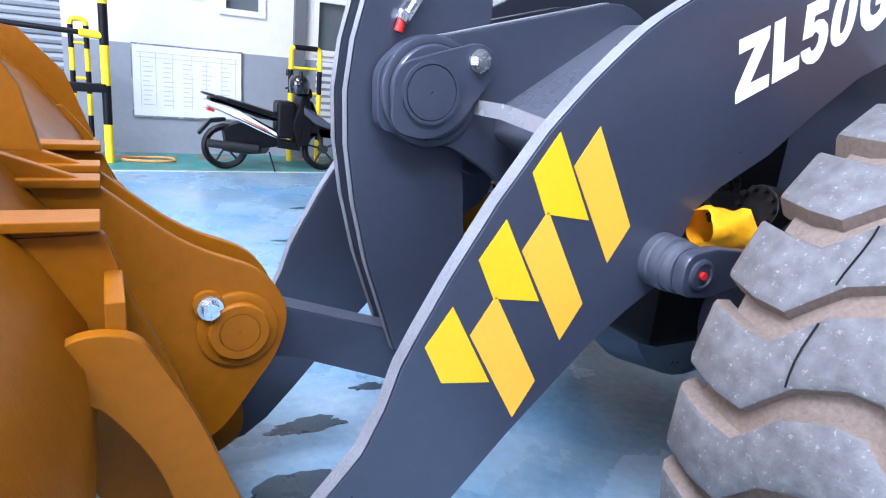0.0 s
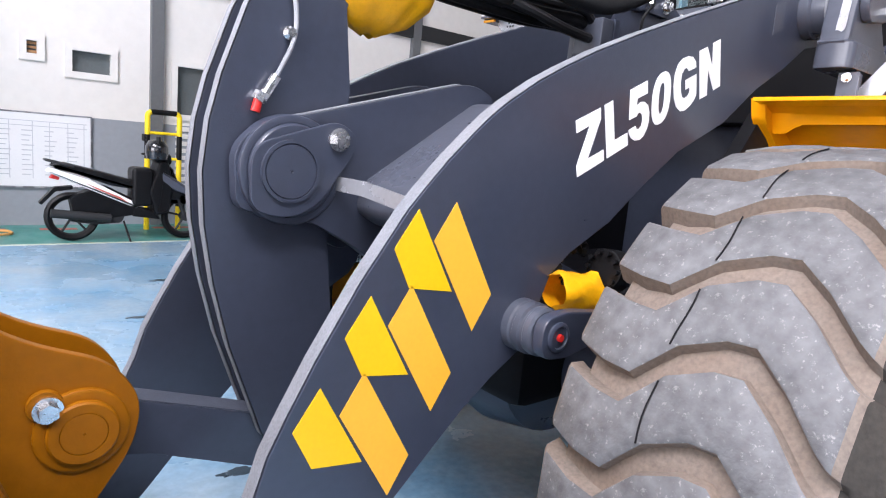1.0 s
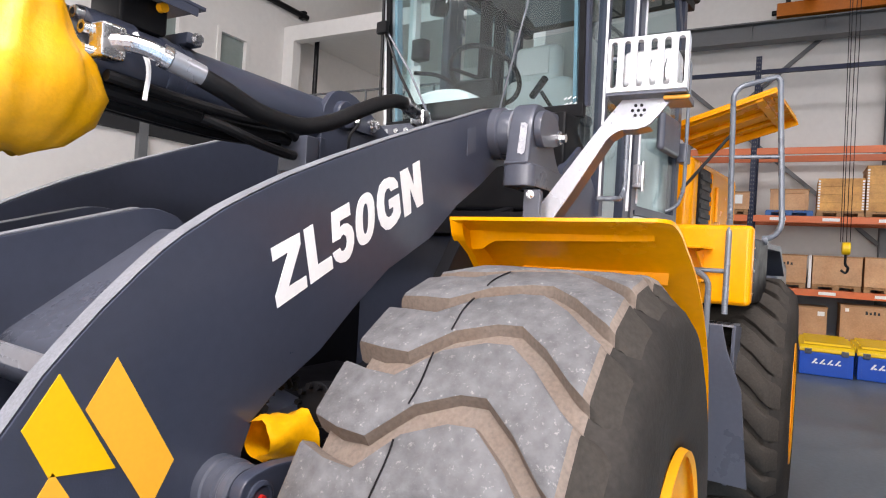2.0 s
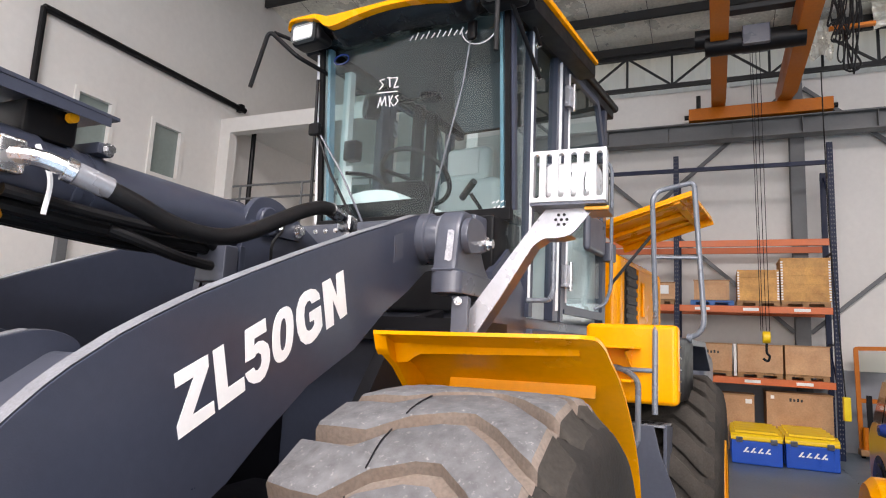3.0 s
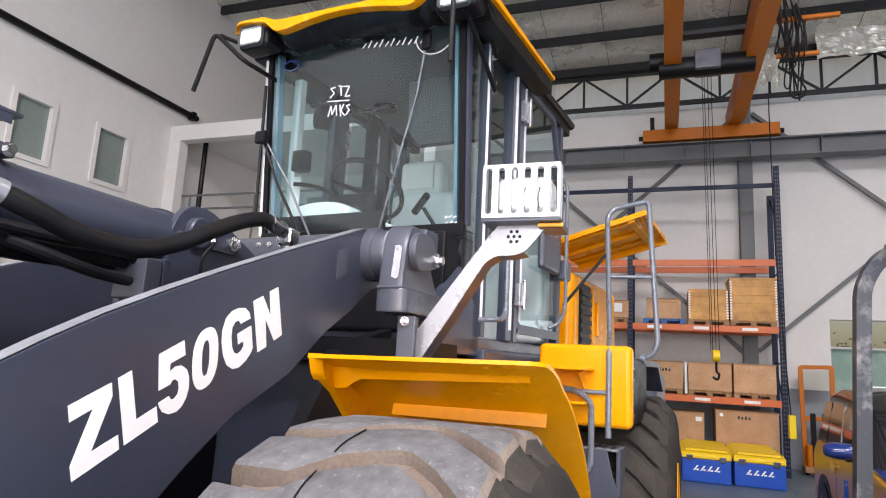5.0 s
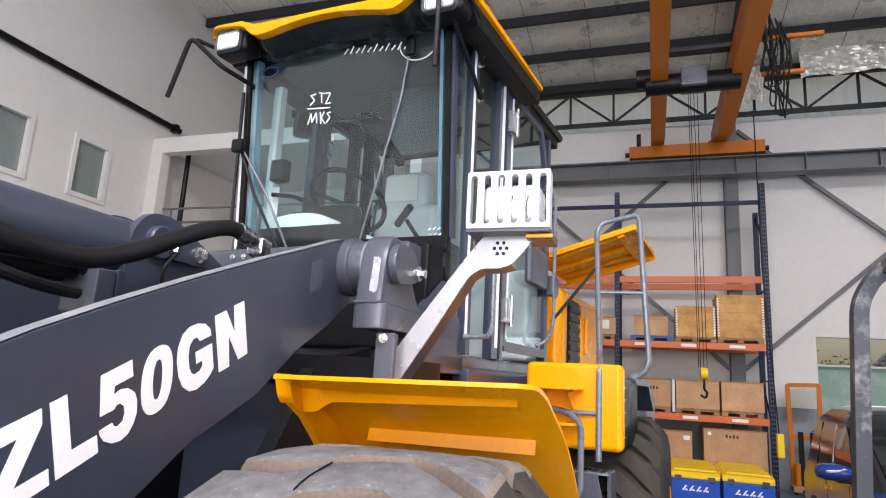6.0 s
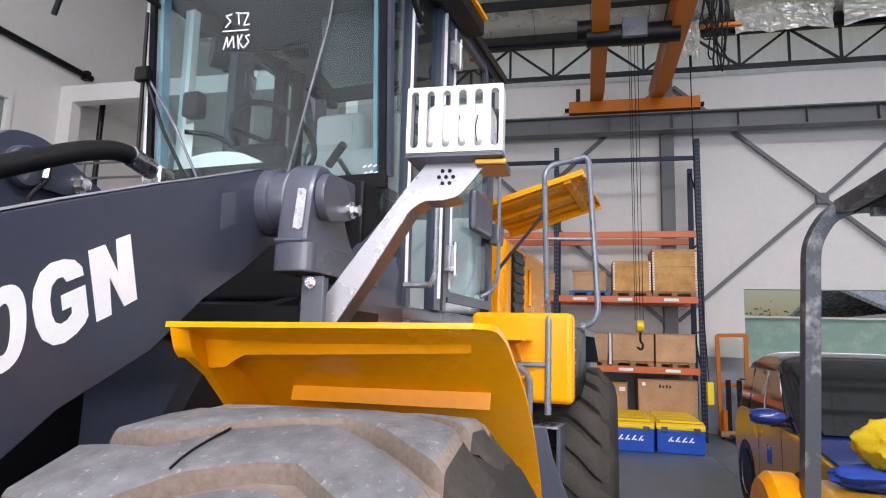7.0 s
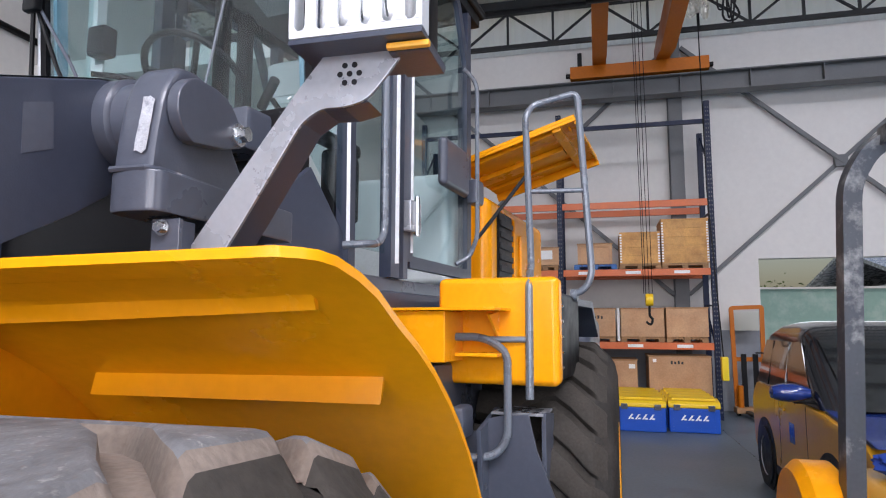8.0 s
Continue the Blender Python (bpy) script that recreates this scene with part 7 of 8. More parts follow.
crate(11.66, 12.4, -0.36, 0.30, Z2 + 0.02, 3.30, M_PLY, "brown battened crate at the back of the shelf", battens=True)
crate(11.72, 12.5, -3.55, -2.49, 0.004, 1.09, M_PLY, "large plywood crate standing on the floor", battens=False, marks=(-3.08, 0.95), sheet_=(-2.62, -2.56, 0.98, 1.04))
crate(11.72, 12.5, -2.29, -1.55, 0.004, 1.01, M_PLY, "plywood crate on the floor with a white tag", sheet_=(-2.25, -2.14, 0.86, 0.94))

# tool chests in two rows
chest = thing("tool_chest", "blue plastic tool chest with a yellow lid", "tool chest", "tool chests in front of the rack", at=(10.15, -3.02, 0.0), turn=-3)
W_, D_ = 0.74, 0.40
part("body", box(0, D_, -W_ / 2, W_ / 2, 0.003, 0.375, 0.018, seg=2), M_TBLUE, chest, "blue ribbed body")
part("lid", prism(rounded([(-0.012, 0.375), (-0.012, 0.43), (0.03, 0.475), (D_ - 0.03, 0.50), (D_, 0.46), (D_, 0.375)], 0.015), -W_ / 2 - 0.006, W_ / 2 + 0.006, 'y', 0.006), M_TYEL, chest, "yellow lid")
part("lid_ridge", prism([(0.10, 0.485), (0.12, 0.515), (0.34, 0.53), (0.36, 0.50)], -W_ / 2 + 0.05, W_ / 2 - 0.05, 'y', 0.004), M_TYEL, chest)
for y in (-0.25, 0.25):
    part("latch", box(-0.028, -0.001, y - 0.05, y + 0.05, 0.34, 0.425, 0.008), M_GREYP, chest, "grey plastic latch")
for y in (-0.3, -0.1, 0.1, 0.3):
    part("rib", box(-0.006, 0.004, y - 0.006, y + 0.006, 0.03, 0.34), M_TBLUE, chest, smooth=0)
# emblem drawn as plain white shapes
for k in range(4):
    y = 0.20 - k * 0.105
    part("emblem_bar", prism([(y, 0.19), (y - 0.03, 0.19), (y - 0.085, 0.27), (y - 0.055, 0.27)], -0.0085, -0.0060, 'x'), M_WHITE, chest, smooth=0)
    part("emblem_bar", prism([(y - 0.045, 0.19), (y - 0.085, 0.19), (y - 0.09, 0.215), (y - 0.05, 0.215)], -0.0085, -0.0060, 'x'), M_WHITE, chest, smooth=0)
for r_ in range(4):
    for c_ in range(2):
        if r_ or c_:
            copy_thing(chest, pose(10.15 + r_ * 0.405 - c_ * 0.06, -3.02 + c_ * 0.79, 0.0, 0, 0, -3))

# hand pallet stacker by the far wall
stk = thing("hand_stacker", "orange hand pallet stacker with dark forks", "pallet stacker")
part("mast", tube(fillet([(12.45, -4.08, 0.10), (12.45, -4.05, 1.97), (12.45, -4.58, 1.99), (12.45, -4.55, 0.10)], 0.04), 0, flat=(0.05, 0.075)), M_CRANE, stk, smooth=0)
part("crossbar", box(12.42, 12.48, -4.55, -4.08, 0.98, 1.06, 0.005), M_CRANE, stk)
part("mesh_guard", box(12.455, 12.46, -4.52, -4.1, 1.55, 1.92), M_SHEET, stk, smooth=0)
for y in (-4.22, -4.42):
    part("fork", box(11.6, 12.4, y - 0.05, y + 0.05, 0.06, 0.11, 0.01), M_BLACK, stk)
    part("fork_back", box(12.38, 12.43, y - 0.045, y + 0.045, 0.11, 1.12, 0.008), M_BLACK, stk)
part("pump", cyl((12.3, -4.12, 0.1), (12.3, -4.12, 0.55), 0.05), M_CRANE, stk)
part("handle", tube(fillet([(12.25, -4.5, 0.5), (12.2, -4.52, 1.15), (12.2, -4.38, 1.15)], 0.03), 0.014), M_BLACK, stk)
part("axle_box", box(12.2, 12.5, -4.6, -4.02, 0.05, 0.16, 0.02), M_PALLET, stk)
for y in (-4.55, -4.08):
    part("wheel", cyl((12.35, y - 0.03, 0.075), (12.35, y + 0.03, 0.075), 0.072, seg=20), M_BLACK, stk)

# ---------------------------------------------------------------- parked car
car = thing("car", "parked two-tone car, yellow sides and black roof", "car")
CY, HW = -4.12, 0.83
side = rounded([(4.25, 0.32), (4.18, 0.62), (4.35, 0.86), (5.25, 0.98), (7.35, 1.06), (7.55, 0.88), (7.50, 0.32), (7.2, 0.24), (5.6, 0.24)], [0.08, 0.1, 0.12, 0.1, 0.10, 0.12, 0.1, 0.05, 0.05], 5)
body = part("body", prism(side, CY - HW, CY + HW, 'y', 0.06), M_CARY, car, "yellow painted lower body")
# greenhouse, leaning inwards
gh = bmesh.new()
ringz = [(5.15, 7.45, 0.985, 0.805), (5.45, 7.42, 1.20, 0.785), (5.72, 7.36, 1.40, 0.755), (5.92, 7.25, 1.55, 0.71), (6.12, 7.10, 1.645, 0.63), (6.35, 6.90, 1.69, 0.50), (6.5, 6.75, 1.70, 0.38)]
gv = []
for xa, xb, z, hw in ringz:
    pts = rounded([(xa, CY - hw), (xb, CY - hw), (xb, CY + hw), (xa, CY + hw)], 0.22, 5)
    gv.append([gh.verts.new((x, y, z)) for x, y in pts])
for a, b in zip(gv, gv[1:]):
    for k in range(len(a)):
        gh.faces.new((a[k], a[(k + 1) % len(a)], b[(k + 1) % len(b)], b[k]))
gh.faces.new(gv[-1])
gh.faces.new(gv[0][::-1])
part("roof", gh, M_CARB, body, "glossy black roof and pillars", smooth=60)


def sidewin(x0, x1, xt0, xt1):
    b = bmesh.new()
    q = [(x0, CY + 0.803, 1.05), (x1, CY + 0.803, 1.05), (xt1, CY + 0.728, 1.50), (xt0, CY + 0.728, 1.50)]
    v = [b.verts.new(p) for p in q] + [b.verts.new((p[0], p[1] + 0.010, p[2] + 0.003)) for p in q]
    for f in ((0, 1, 2, 3), (7, 6, 5, 4), (0, 4, 5, 1), (1, 5, 6, 2), (2, 6, 7, 3), (3, 7, 4, 0)):
        b.faces.new([v[k] for k in f])
    return b


M_CARGLASS = mat("dark_reflecting_glass", (0.01, 0.011, 0.012), 0.03, var=0.05, spec=0.9, rvar=0.01, coat=1.0)
part("side_window", sidewin(5.50, 6.20, 5.95, 6.22), M_CARGLASS, body, "dark side window", smooth=0)
part("side_window", sidewin(6.28, 6.82, 6.30, 6.78), M_CARGLASS, body, "dark side window", smooth=0)
part("side_window", sidewin(6.88, 7.30, 6.84, 7.12), M_CARGLASS, body, "dark side window", smooth=0)
part("windscreen", prism([(5.20, 1.005), (5.47, 1.20), (5.74, 1.40), (5.90, 1.53), (5.86, 1.53), (5.70, 1.41), (5.42, 1.205), (5.13, 1.005)], CY - 0.62, CY + 0.62, 'y'), M_CARGLASS, body, "dark windscreen", smooth=0)
part("bonnet", prism(rounded([(4.30, 0.87), (4.42, 0.90), (5.25, 1.0), (5.25, 0.97), (4.4, 0.86)], 0.01), CY - 0.78, CY + 0.79, 'y', 0.004), M_CARBLUE, body, "dark blue bonnet")
mr = part("mirror", lathe([(0.001, -0.12), (0.045, -0.11), (0.075, -0.05), (0.082, 0.0), (0.075, 0.07), (0.05, 0.12), (0.001, 0.13)], (0, 0, 0), 'y', 20), M_CARBLUE, body, "dark blue wing mirror", xf=Matrix.Translation((5.50, -3.16, 1.10)) @ Matrix.Diagonal((1.3, 1.25, 0.95, 1)))
part("mirror_foot", box(5.5, 5.56, -3.34, -3.18, 1.01, 1.04, 0.008), M_BLACK, body)
part("door_line", box(5.60, 5.606, CY + HW - 0.002, CY + HW + 0.002, 0.35, 0.98), M_BLACK, body, smooth=0)
part("door_line", box(6.42, 6.426, CY + HW - 0.002, CY + HW + 0.002, 0.35, 0.99), M_BLACK, body, smooth=0)
part("door_handle", box(6.2, 6.36, CY + HW, CY + HW + 0.025, 0.86, 0.89, 0.008), M_CARY, body)
part("emblem", box(5.95, 6.10, CY + HW, CY + HW + 0.003, 0.60, 0.78), M_CARBLUE, body, "small blue door emblem", smooth=0)
part("sill", box(5.5, 6.6, CY + HW - 0.06, CY + HW + 0.01, 0.20, 0.30, 0.02), M_BLACK, body)
for x in (5.05, 6.98):
    for y in (CY - HW + 0.09, CY + HW - 0.09):
        s_ = 1 if y > CY else -1
        wh = part("wheel", lathe([(0.20, -0.10), (0.29, -0.10), (0.315, -0.06), (0.315, 0.06), (0.29, 0.10), (0.20, 0.10)], (x, y + s_ * 0.01, 0.315), 'y', 36), M_BLACK, car, "black tyre with alloy rim")
        part("rim", lathe([(0.205, 0.09 * s_), (0.195, 0.095 * s_), (0.18, 0.05 * s_), (0.05, 0.07 * s_), (0.001, 0.075 * s_)], (x, y + s_ * 0.01, 0.315), 'y', 28), M_SILVER, wh)
        part("arch", cyl((x, y + s_ * 0.084, 0.33), (x, y + s_ * 0.094, 0.33), 0.37, seg=36), M_BLACK, car)

# ---------------------------------------------------------------- fork lift truck beside the loader
fl = thing("forklift", "yellow fork lift truck with a grey overhead guard", "forklift")
part("chassis", box(0.9, 2.9, -3.62, -2.50, 0.18, 0.78, 0.08, seg=3), M_CARY, fl)
part("rear_hood", lathe([(0.001, -0.10), (0.24, -0.10), (0.28, -0.06), (0.28, 0.06), (0.24, 0.10), (0.001, 0.10)], (2.72, -2.50, 0.80), 'y', 40), M_YELLOW, fl, "rounded yellow rear corner")
part("counterweight", box(2.35, 3.05, -3.55, -2.62, 0.25, 1.02, 0.12, seg=4), M_CARY, fl)
part("overhead_guard", tube(fillet([(2.52, -2.565, 0.78), (2.50, -2.635, 2.25), (2.47, -2.72, 2.40), (2.42, -2.85, 2.44), (2.42, -3.3, 2.44), (2.47, -3.5, 2.40), (2.50, -3.59, 2.25), (2.52, -3.59, 0.78)], 0.10, 6), 0, flat=(0.085, 0.07)), M_TRUCK, fl, "grey tubular overhead guard", smooth=25)
for y in (-2.76, -3.42):
    part("guard_rail", tube(fillet([(2.44, y, 2.42), (1.3, y, 2.44), (0.95, y, 2.30), (0.7, y, 0.9)], 0.2), 0, flat=(0.06, 0.07)), M_TRUCK, fl, smooth=25)
part("roof_plate", box(1.3, 2.40, -3.40, -2.80, 2.38, 2.40, 0.005), M_BLACK, fl)
for k in range(5):
    part("roof_slat", box(1.35 + k * 0.22, 1.39 + k * 0.22, -3.38, -2.82, 2.34, 2.378), M_TRUCK, fl, smooth=0)
part("seat", box(1.6, 2.1, -3.3, -2.8, 0.85, 1.02, 0.05, seg=3), M_BLACK, fl)
part("backrest", box(2.08, 2.2, -3.3, -2.8, 1.0, 1.45, 0.05, seg=3), M_BLACK, fl)
for x, r in ((1.1, 0.33), (2.5, 0.27)):
    for y in (-2.60, -3.52):
        part("wheel", lathe([(0.12, -0.09), (r - 0.02, -0.09), (r, -0.06), (r, 0.06), (r - 0.02, 0.09), (0.12, 0.09)], (x, y, r), 'y', 32), M_BLACK, fl)


def heap(cx, cy, z0, rx, ry, h, seed, m, name, label):
    """Crumpled cloth bundle."""
    b = bmesh.new()
    bmesh.ops.create_icosphere(b, subdivisions=4, radius=1)
    for v in b.verts:
        n_ = noise.fractal(v.co * 1.7 + Vector((seed, 0, 0)), 1.0, 2.0, 4)
        k = 1 + 0.28 * n_
        v.co = Vector((cx + v.co.x * rx * k, cy + v.co.y * ry * k, max(z0, z0 + h * 0.5 + v.co.z * h * 0.5 * k)))
    return tagged(part(name, b, m, smooth=50), label, "cloth")


heap(2.72, -2.98, 1.015, 0.16, 0.24, 0.12, 3.1, M_CLOTH, "overalls", "crumpled blue overalls thrown over the truck")
heap(2.74, -3.04, 1.115, 0.12, 0.18, 0.25, 8.4, M_YCLOTH, "safety_vest", "crumpled bright yellow safety vest on blue overalls")

# ---------------------------------------------------------------- motor scooter by the wall
sc = thing("scooter", "parked black and white motor scooter", "scooter", at=(0.09, 6.55, 0))
for x in (-0.62, 0.62):
    wh = part("wheel", lathe([(0.215, -0.03), (0.25, -0.045), (0.275, -0.03), (0.282, 0), (0.275, 0.03), (0.25, 0.045), (0.215, 0.03)], (x, 0, 0.286), 'y', 36), M_BLACK, sc, "black tyre on a cast rim")
    part("rim", lathe([(0.222, -0.02), (0.20, -0.012), (0.20, 0.012), (0.222, 0.02)], (x, 0, 0.286), 'y', 36), M_STEELD, wh)
    for k in range(5):
        a = 2 * math.pi * k / 5 + 0.4
        part("spoke", tube([(x, 0, 0.286), (x + 0.205 * math.cos(a), 0, 0.286 + 0.205 * math.sin(a))], 0.014, seg=6), M_STEELD, wh)
    part("hub", cyl((x, -0.06, 0.286), (x, 0.06, 0.286), 0.055, seg=16), M_STEELD, wh)
part("engine", prism(rounded([(-0.66, 0.24), (-0.60, 0.34), (-0.2, 0.42), (-0.08, 0.32), (-0.12, 0.22), (-0.4, 0.2)], 0.04), -0.10, 0.10, 'y', 0.02), M_STEELD, sc)
part("side_cover", prism(rounded([(-0.62, 0.30), (-0.66, 0.52), (-0.30, 0.66), (0.02, 0.50), (0.05, 0.32), (-0.3, 0.26)], 0.05), -0.105, 0.105, 'y', 0.02), M_BLACK, sc, "black engine side cover")
part("tail", prism(rounded([(-0.88, 0.79), (-0.82, 0.84), (-0.45, 0.72), (0.0, 0.48), (0.06, 0.40), (-0.06, 0.43), (-0.45, 0.60), (-0.74, 0.73)], 0.03), -0.12, 0.12, 'y', 0.02), M_WHITE, sc, "white tail panel")
part("tail_stripe", prism([(-0.50, 0.68), (-0.15, 0.53), (-0.05, 0.46), (-0.40, 0.62)], -0.123, -0.119), M_REDP, sc, "dull red stripe", smooth=0)
part("seat", prism(rounded([(-0.84, 0.86), (-0.70, 0.90), (-0.40, 0.83), (-0.02, 0.73), (0.02, 0.62), (-0.25, 0.66), (-0.62, 0.79)], 0.03), -0.12, 0.12, 'y', 0.03), M_BLACK, sc, "black seat")
part("grab_bar", tube(fillet([(-0.62, -0.13, 0.86), (-0.88, -0.11, 0.92), (-0.88, 0.11, 0.92), (-0.62, 0.13, 0.86)], 0.04), 0.012), M_STEELD, sc)
part("front_wing", prism(rounded([(0.30, 0.86), (0.50, 0.74), (0.68, 0.62), (0.66, 0.56), (0.46, 0.62), (0.30, 0.74)], 0.03), -0.175, 0.175, 'y', 0.02), M_GREYP, sc, "silver front wing panel")
part("bag", box(-0.02, 0.22, -0.15, 0.15, 0.42, 0.88, 0.05, seg=3), M_BLACK, sc)
part("tail_lamp", prism([(-0.84, 0.72), (-0.80, 0.78), (-0.73, 0.77), (-0.76, 0.70)], -0.06, 0.06, 'y', 0.01), M_RED, sc)
part("fender", prism(rounded([(-0.95, 0.44), (-0.80, 0.62), (-0.62, 0.64), (-0.62, 0.60), (-0.79, 0.57), (-0.92, 0.42)], 0.01), -0.05, 0.05, 'y', 0.005), M_BLACK, sc)
part("footboard", prism([(0.0, 0.30), (0.0, 0.42), (0.26, 0.36), (0.30, 0.26)], -0.13, 0.13, 'y', 0.02), M_BLACK, sc)
part("leg_shield", prism(rounded([(0.24, 0.30), (0.16, 0.60), (0.28, 0.98), (0.38, 0.98), (0.44, 0.70), (0.40, 0.36)], 0.05), -0.17, 0.17, 'y', 0.04), M_BLACK, sc, "black leg shield")
part("front_panel", prism(rounded([(0.38, 0.50), (0.34, 0.74), (0.42, 0.92), (0.56, 0.60), (0.52, 0.50)], 0.04), -0.14, 0.14, 'y', 0.03), M_BLACK, sc, "black front panel")
part("front_fender", prism(rounded([(0.36, 0.46), (0.50, 0.60), (0.72, 0.58), (0.86, 0.42), (0.74, 0.52), (0.55, 0.54)], 0.02), -0.06, 0.06, 'y', 0.01), M_BLACK, sc)
part("fork", cyl((0.60, -0.05, 0.30), (0.42, -0.05, 0.80), 0.022), M_STEELD, sc)
part("handlebar", tube(fillet([(0.20, -0.34, 1.02), (0.30, -0.12, 1.05), (0.30, 0.12, 1.05), (0.20, 0.34, 1.02)], 0.06), 0.014), M_BLACK, sc)
part("head_cowl", prism(rounded([(0.22, 0.98), (0.26, 1.10), (0.42, 1.06), (0.44, 0.94), (0.34, 0.90)], 0.04), -0.11, 0.11, 'y', 0.03), M_BLACK, sc)
for y in (-0.28, 0.28):
    part("mirror_stem", tube([(0.24, y, 1.04), (0.22, y * 1.15, 1.20)], 0.006, seg=6), M_BLACK, sc)
    part("mirror", box(0.20, 0.225, y * 1.15 - 0.06, y * 1.15 + 0.06, 1.18, 1.27, 0.012), M_BLACK, sc)
part("exhaust", cyl((-0.85, -0.14, 0.34), (-0.25, -0.13, 0.28), 0.05, seg=14), M_STEELD, sc)
part("stand", tube([(-0.1, -0.08, 0.24), (-0.05, -0.2, 0.01)], 0.012, seg=6), M_BLACK, sc)
hm = tagged(part("helmet", lathe([(0.115, -0.10), (0.13, -0.02), (0.125, 0.05), (0.09, 0.11), (0.001, 0.13)], (0.32, 6.36, 1.10), 'z', 28), M_CARB, smooth=60), "glossy black helmet hung on the scooter handlebar", "helmet")

# notice board
nb = thing("notice_board", "white notice board with printed tables", "notice board")
part("panel", box(-1.49, -0.14, YW - 0.035, YW - 0.008, 0.50, 1.395, 0.004), M_BOARD, nb)
part("frame", tube([(-1.50, YW - 0.03, 0.49), (-0.13, YW - 0.03, 0.49), (-0.13, YW - 0.03, 1.405), (-1.50, YW - 0.03, 1.405), (-1.50, YW - 0.03, 0.49)], 0, flat=(0.02, 0.02)), M_SILVER, nb, smooth=0)
for z in (1.24, 1.30):
    part("rule", box(-1.45, -0.18, YW - 0.0375, YW - 0.0345, z, z + 0.008), M_PALEBLUE, nb, smooth=0)
for x in (-1.40, -1.22, -1.02, -0.78, -0.60, -0.40, -0.22):
    part("rule", box(x, x + 0.008, YW - 0.0375, YW - 0.0345, 0.60, 1.30), M_PALEBLUE, nb, smooth=0)
for k in range(10):
    z = 1.18 - k * 0.06
    for j in range(5):
        w_ = 0.08 + 0.05 * ((k * 7 + j * 3) % 4) / 3
        part("text_bar", box(-1.37 + j * 0.24, -1.37 + j * 0.24 + w_, YW - 0.0375, YW - 0.0345, z, z + 0.012), M_PALEBLUE, nb, smooth=0)


# hazard-striped hoops and posts
def hazard(name, pts, r, label, parts=6, cat="barrier"):
    t_ = thing(name, label, cat)
    P = fillet(pts, 0.06, 4)
    L_ = [0]
    for a, b in zip(P, P[1:]):
        L_.append(L_[-1] + (b - a).length)
    def at_(d):
        for i in range(len(P) - 1):
            if L_[i + 1] >= d:
                return P[i].lerp(P[i + 1], (d - L_[i]) / max(1e-6, L_[i + 1] - L_[i]))
        return P[-1]
    for k in range(parts):
        a, b = L_[-1] * k / parts, L_[-1] * (k + 1) / parts
        seg_ = [at_(a + (b - a) * j / 8) for j in range(9)]
        part("yellow_band" if k % 2 == 0 else "black_band", tube(seg_, r, seg=12), M_POSTY if k % 2 == 0 else M_BLACK, t_)
    return t_


h1 = hazard("guard_hoop", [(0.44, 7.25, 0.004), (0.44, 7.25, 1.55), (0.84, 7.25, 1.55), (0.84, 7.25, 0.004)], 0.035, "yellow and black striped guard hoop by the wall", 11)
for z in (0.95, 1.28):
    part("crossbar", cyl((0.44, 7.25, z), (0.84, 7.25, z), 0.02, seg=10), M_POSTY, h1)
h2 = hazard("guard_hoop", [(-2.14, 7.2, 0.004), (-2.14, 7.2, 1.62), (-1.98, 7.2, 1.62), (-1.98, 7.2, 0.004)], 0.03, "yellow and black striped guard hoop beside the shutter", 13)
for z in (0.95, 1.35):
    part("crossbar", cyl((-2.14, 7.2, z), (-1.98, 7.2, z), 0.018, seg=10), M_POSTY, h2)
hazard("bollard", [(-1.80, 6.9, 0.004), (-1.80, 6.9, 1.0), (-1.80, 6.9, 3.6)], 0.05, "tall yellow and black striped post", 8)
bg_ = thing("barrier_bar", "yellow and black horizontal barrier bars", "barrier")
part("bar", cyl((-1.80, 6.9, 1.45), (-2.05, 6.9, 1.47), 0.045, seg=12), M_POSTY, bg_)
part("bar", cyl((-2.05, 6.9, 1.47), (-4.2, 6.9, 1.56), 0.03, seg=12), M_BLACK, bg_)
part("bar", cyl((-2.02, 6.9, 0.88), (-4.2, 6.9, 0.92), 0.035, seg=12), M_POSTY, bg_)
part("clamp", box(-2.18, -1.80, 6.84, 6.96, 0.82, 0.92, 0.01), M_BLACK, bg_)
part("stand", cyl((-4.2, 6.9, 0.0), (-4.2, 6.9, 1.56), 0.035, seg=12), M_BLACK, bg_)
# rope coil on the walkway
tagged(part("rope_coil", tube(spline([(-1.35 + 0.28 * (1 + 0.1 * (k % 3)) * math.cos(k * 0.7), 7.05 + 0.16 * math.sin(k * 0.7), 0.02 + 0.004 * (k % 4)) for k in range(34)], 3), 0.012, seg=6), M_PINE), "loose coil of pale rope on the walkway", "rope")

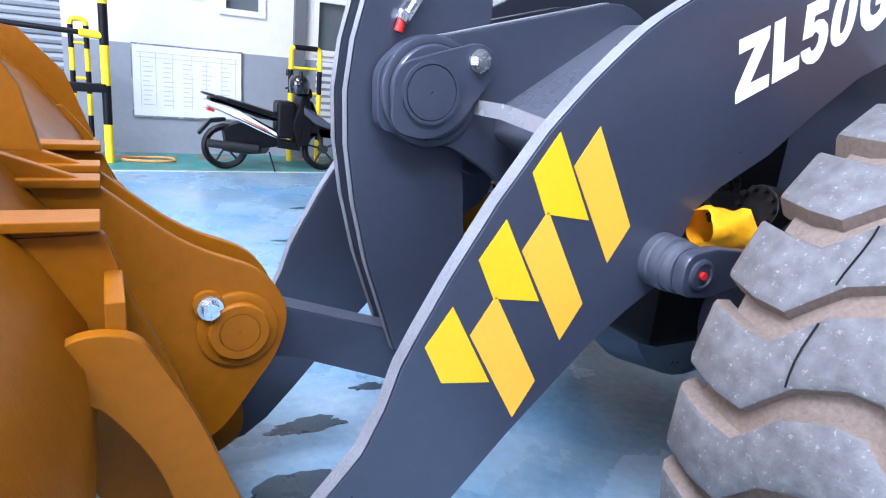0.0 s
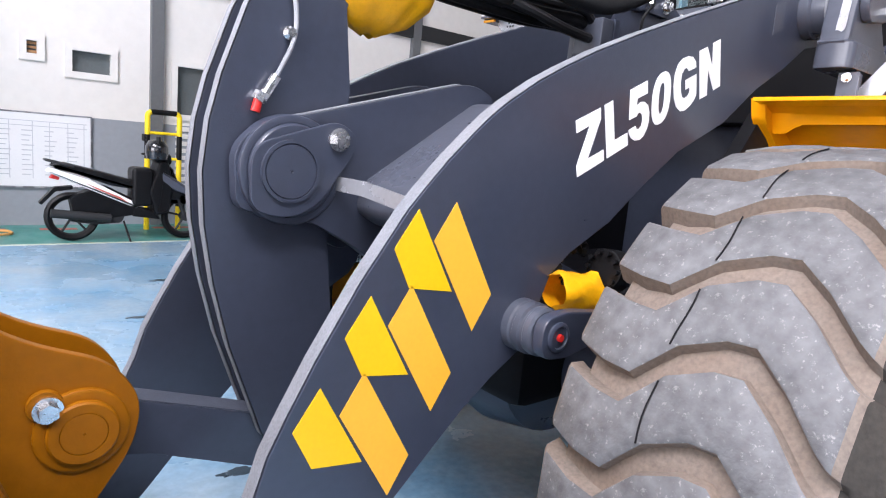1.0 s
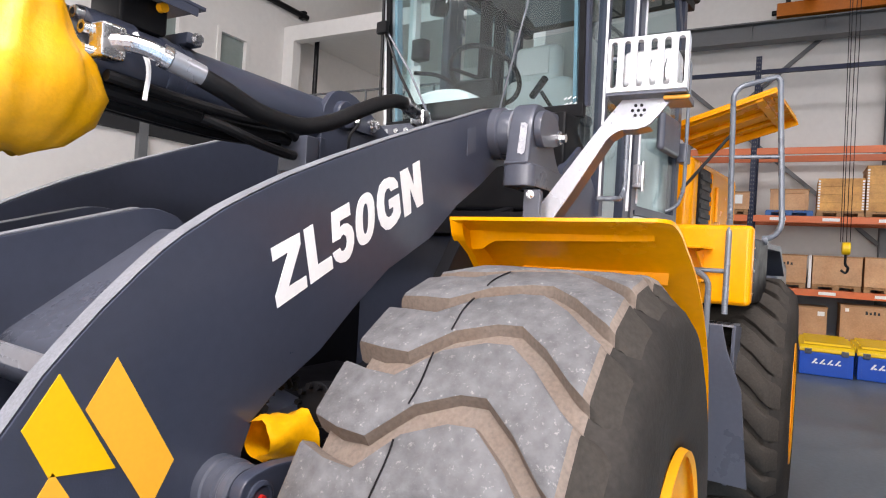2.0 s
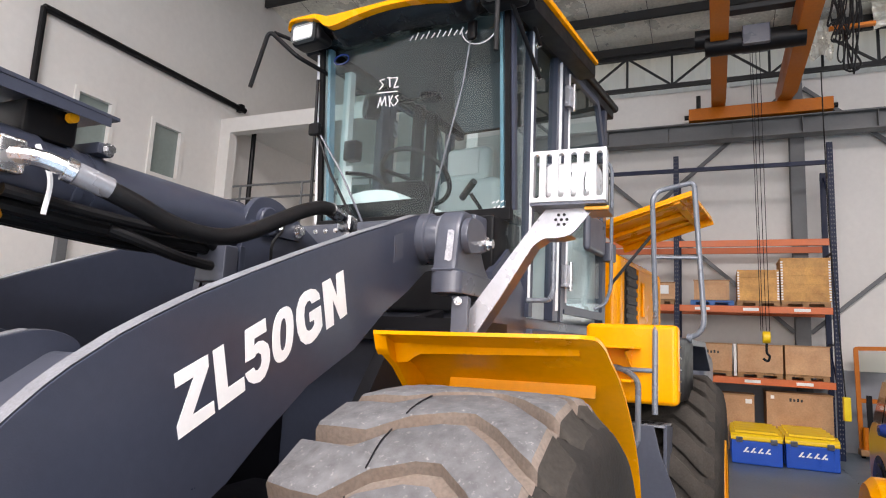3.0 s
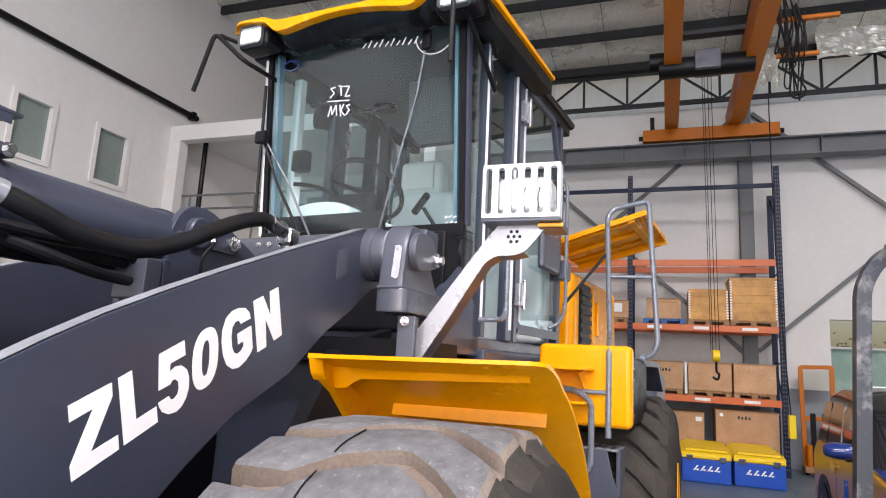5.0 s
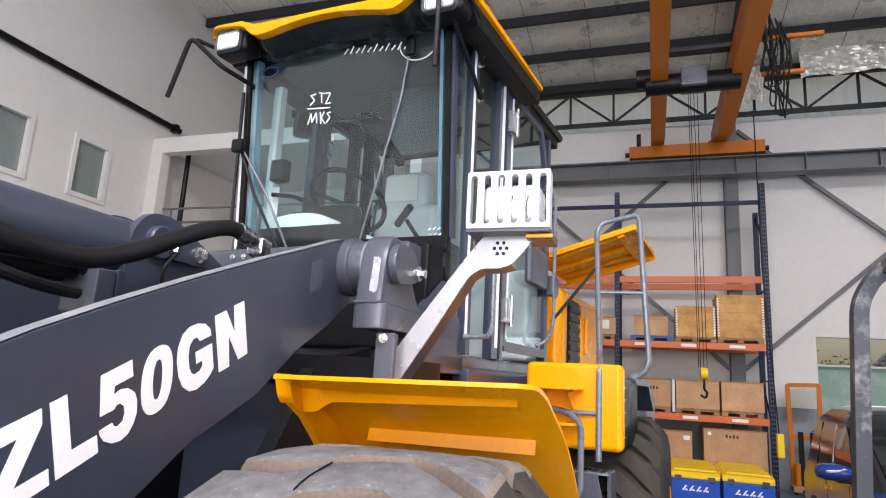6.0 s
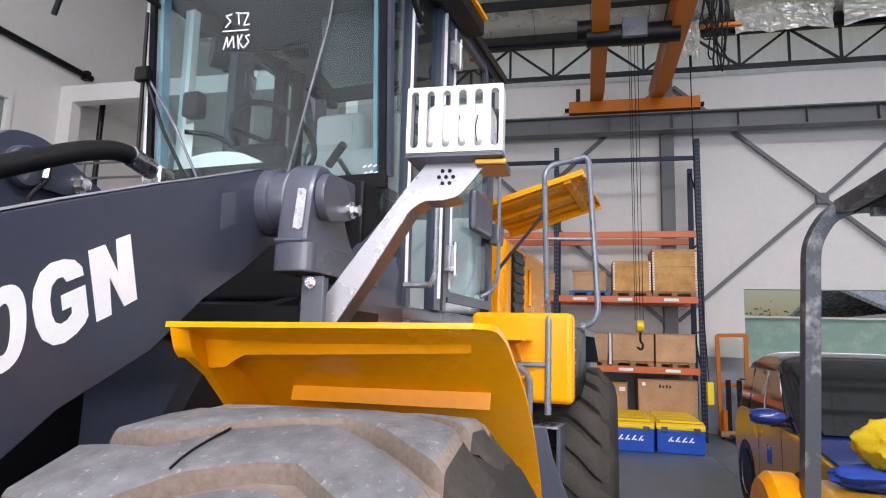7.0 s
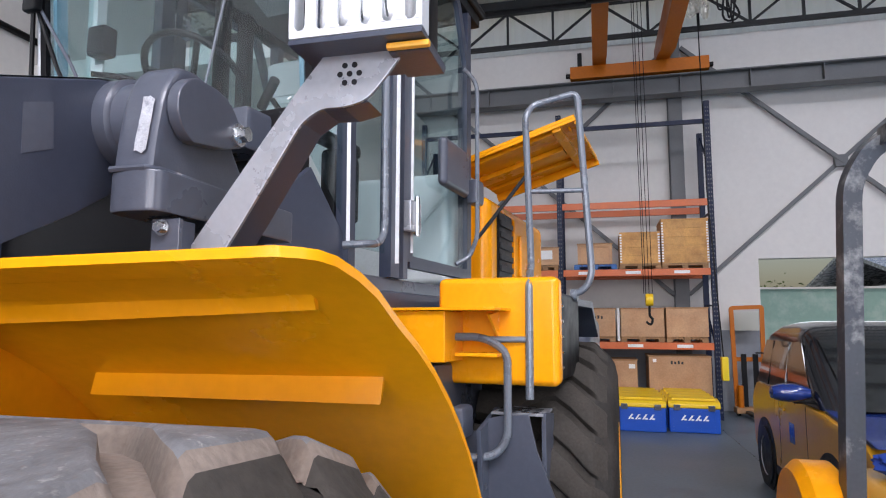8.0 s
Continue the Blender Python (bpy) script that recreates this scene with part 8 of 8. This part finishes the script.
# ---------------------------------------------------------------- outside the far doorway
struct("yard_wall", box(17.0, 17.2, -30, -1.0, -0.02, 2.55), M_CONC, "pale green painted yard wall", "wall", 0)
struct("yard_wall_cap", box(16.97, 17.23, -30, -1.0, 2.55, 2.60), M_WALL, "pale coping of the yard wall", "wall", 0)
shed = thing("shed", "low shed with a pitched metal roof beyond the yard wall", "shed")
part("wall", box(24.0, 34, -30, -12.4, -0.03, 3.2), M_WALL, shed, smooth=0)
part("roof", prism([(23.2, 3.1), (29, 4.6), (35, 3.1), (35, 3.25), (29, 4.75), (23.2, 3.25)], -31, -11.6, 'y'), M_SILVER, shed, smooth=0)


def tree(name, x, y, h, spread, seed):
    random.seed(seed)
    t_ = thing(name, "leafy green tree beyond the yard wall", "tree", "trees beyond the wall", at=(x, y, -0.03))
    tr_ = tube(spline([(0, 0, 0), (0.1, 0.05, h * 0.3), (-0.05, 0.1, h * 0.6), (0.1, 0, h * 0.9)]), [0.22 - 0.011 * k for k in range(19)], seg=10)
    for k in range(7):
        a = random.uniform(0, 6.28)
        z = h * random.uniform(0.35, 0.7)
        tube(spline([(0, 0, z), (0.5 * spread * math.cos(a) * 0.5, 0.5 * spread * math.sin(a) * 0.5, z + 0.6), (spread * 0.8 * math.cos(a), spread * 0.8 * math.sin(a), z + 1.3)]), 0.05, seg=6, bm=tr_)
    part("trunk", tr_, M_WOODT, t_)
    vs, fs = [], []
    clumps = [(random.gauss(0, spread * 0.5), random.gauss(0, spread * 0.5), h * random.uniform(0.35, 1.0)) for _ in range(34)]
    for cx, cy, cz in clumps:
        for _ in range(130):
            p = Vector((random.gauss(cx, 0.42), random.gauss(cy, 0.42), random.gauss(cz, 0.34)))
            u = Vector((random.uniform(-1, 1), random.uniform(-1, 1), random.uniform(-0.5, 0.5))).normalized()
            v = u.cross(Vector((random.uniform(-1, 1), random.uniform(-1, 1), 1))).normalized()
            s_ = random.uniform(0.07, 0.15)
            i0 = len(vs)
            vs += [p - u * s_, p + v * s_ * 0.45, p + u * s_, p - v * s_ * 0.45]
            fs.append((i0, i0 + 1, i0 + 2, i0 + 3))
    me = bpy.data.meshes.new("crown")
    me.from_pydata([tuple(v) for v in vs], [], fs)
    me.materials.append(M_LEAF)
    cr = new("crown", me)
    cr.parent = t_
    return t_


tree("tree", 37.0, -10.5, 3.3, 2.6, 11)
tree("tree", 39.0, -15.0, 3.6, 2.8, 12)
tree("tree", 42.0, -7.5, 3.2, 2.6, 13)
tree("tree", 40.0, -20.5, 3.8, 2.8, 14)
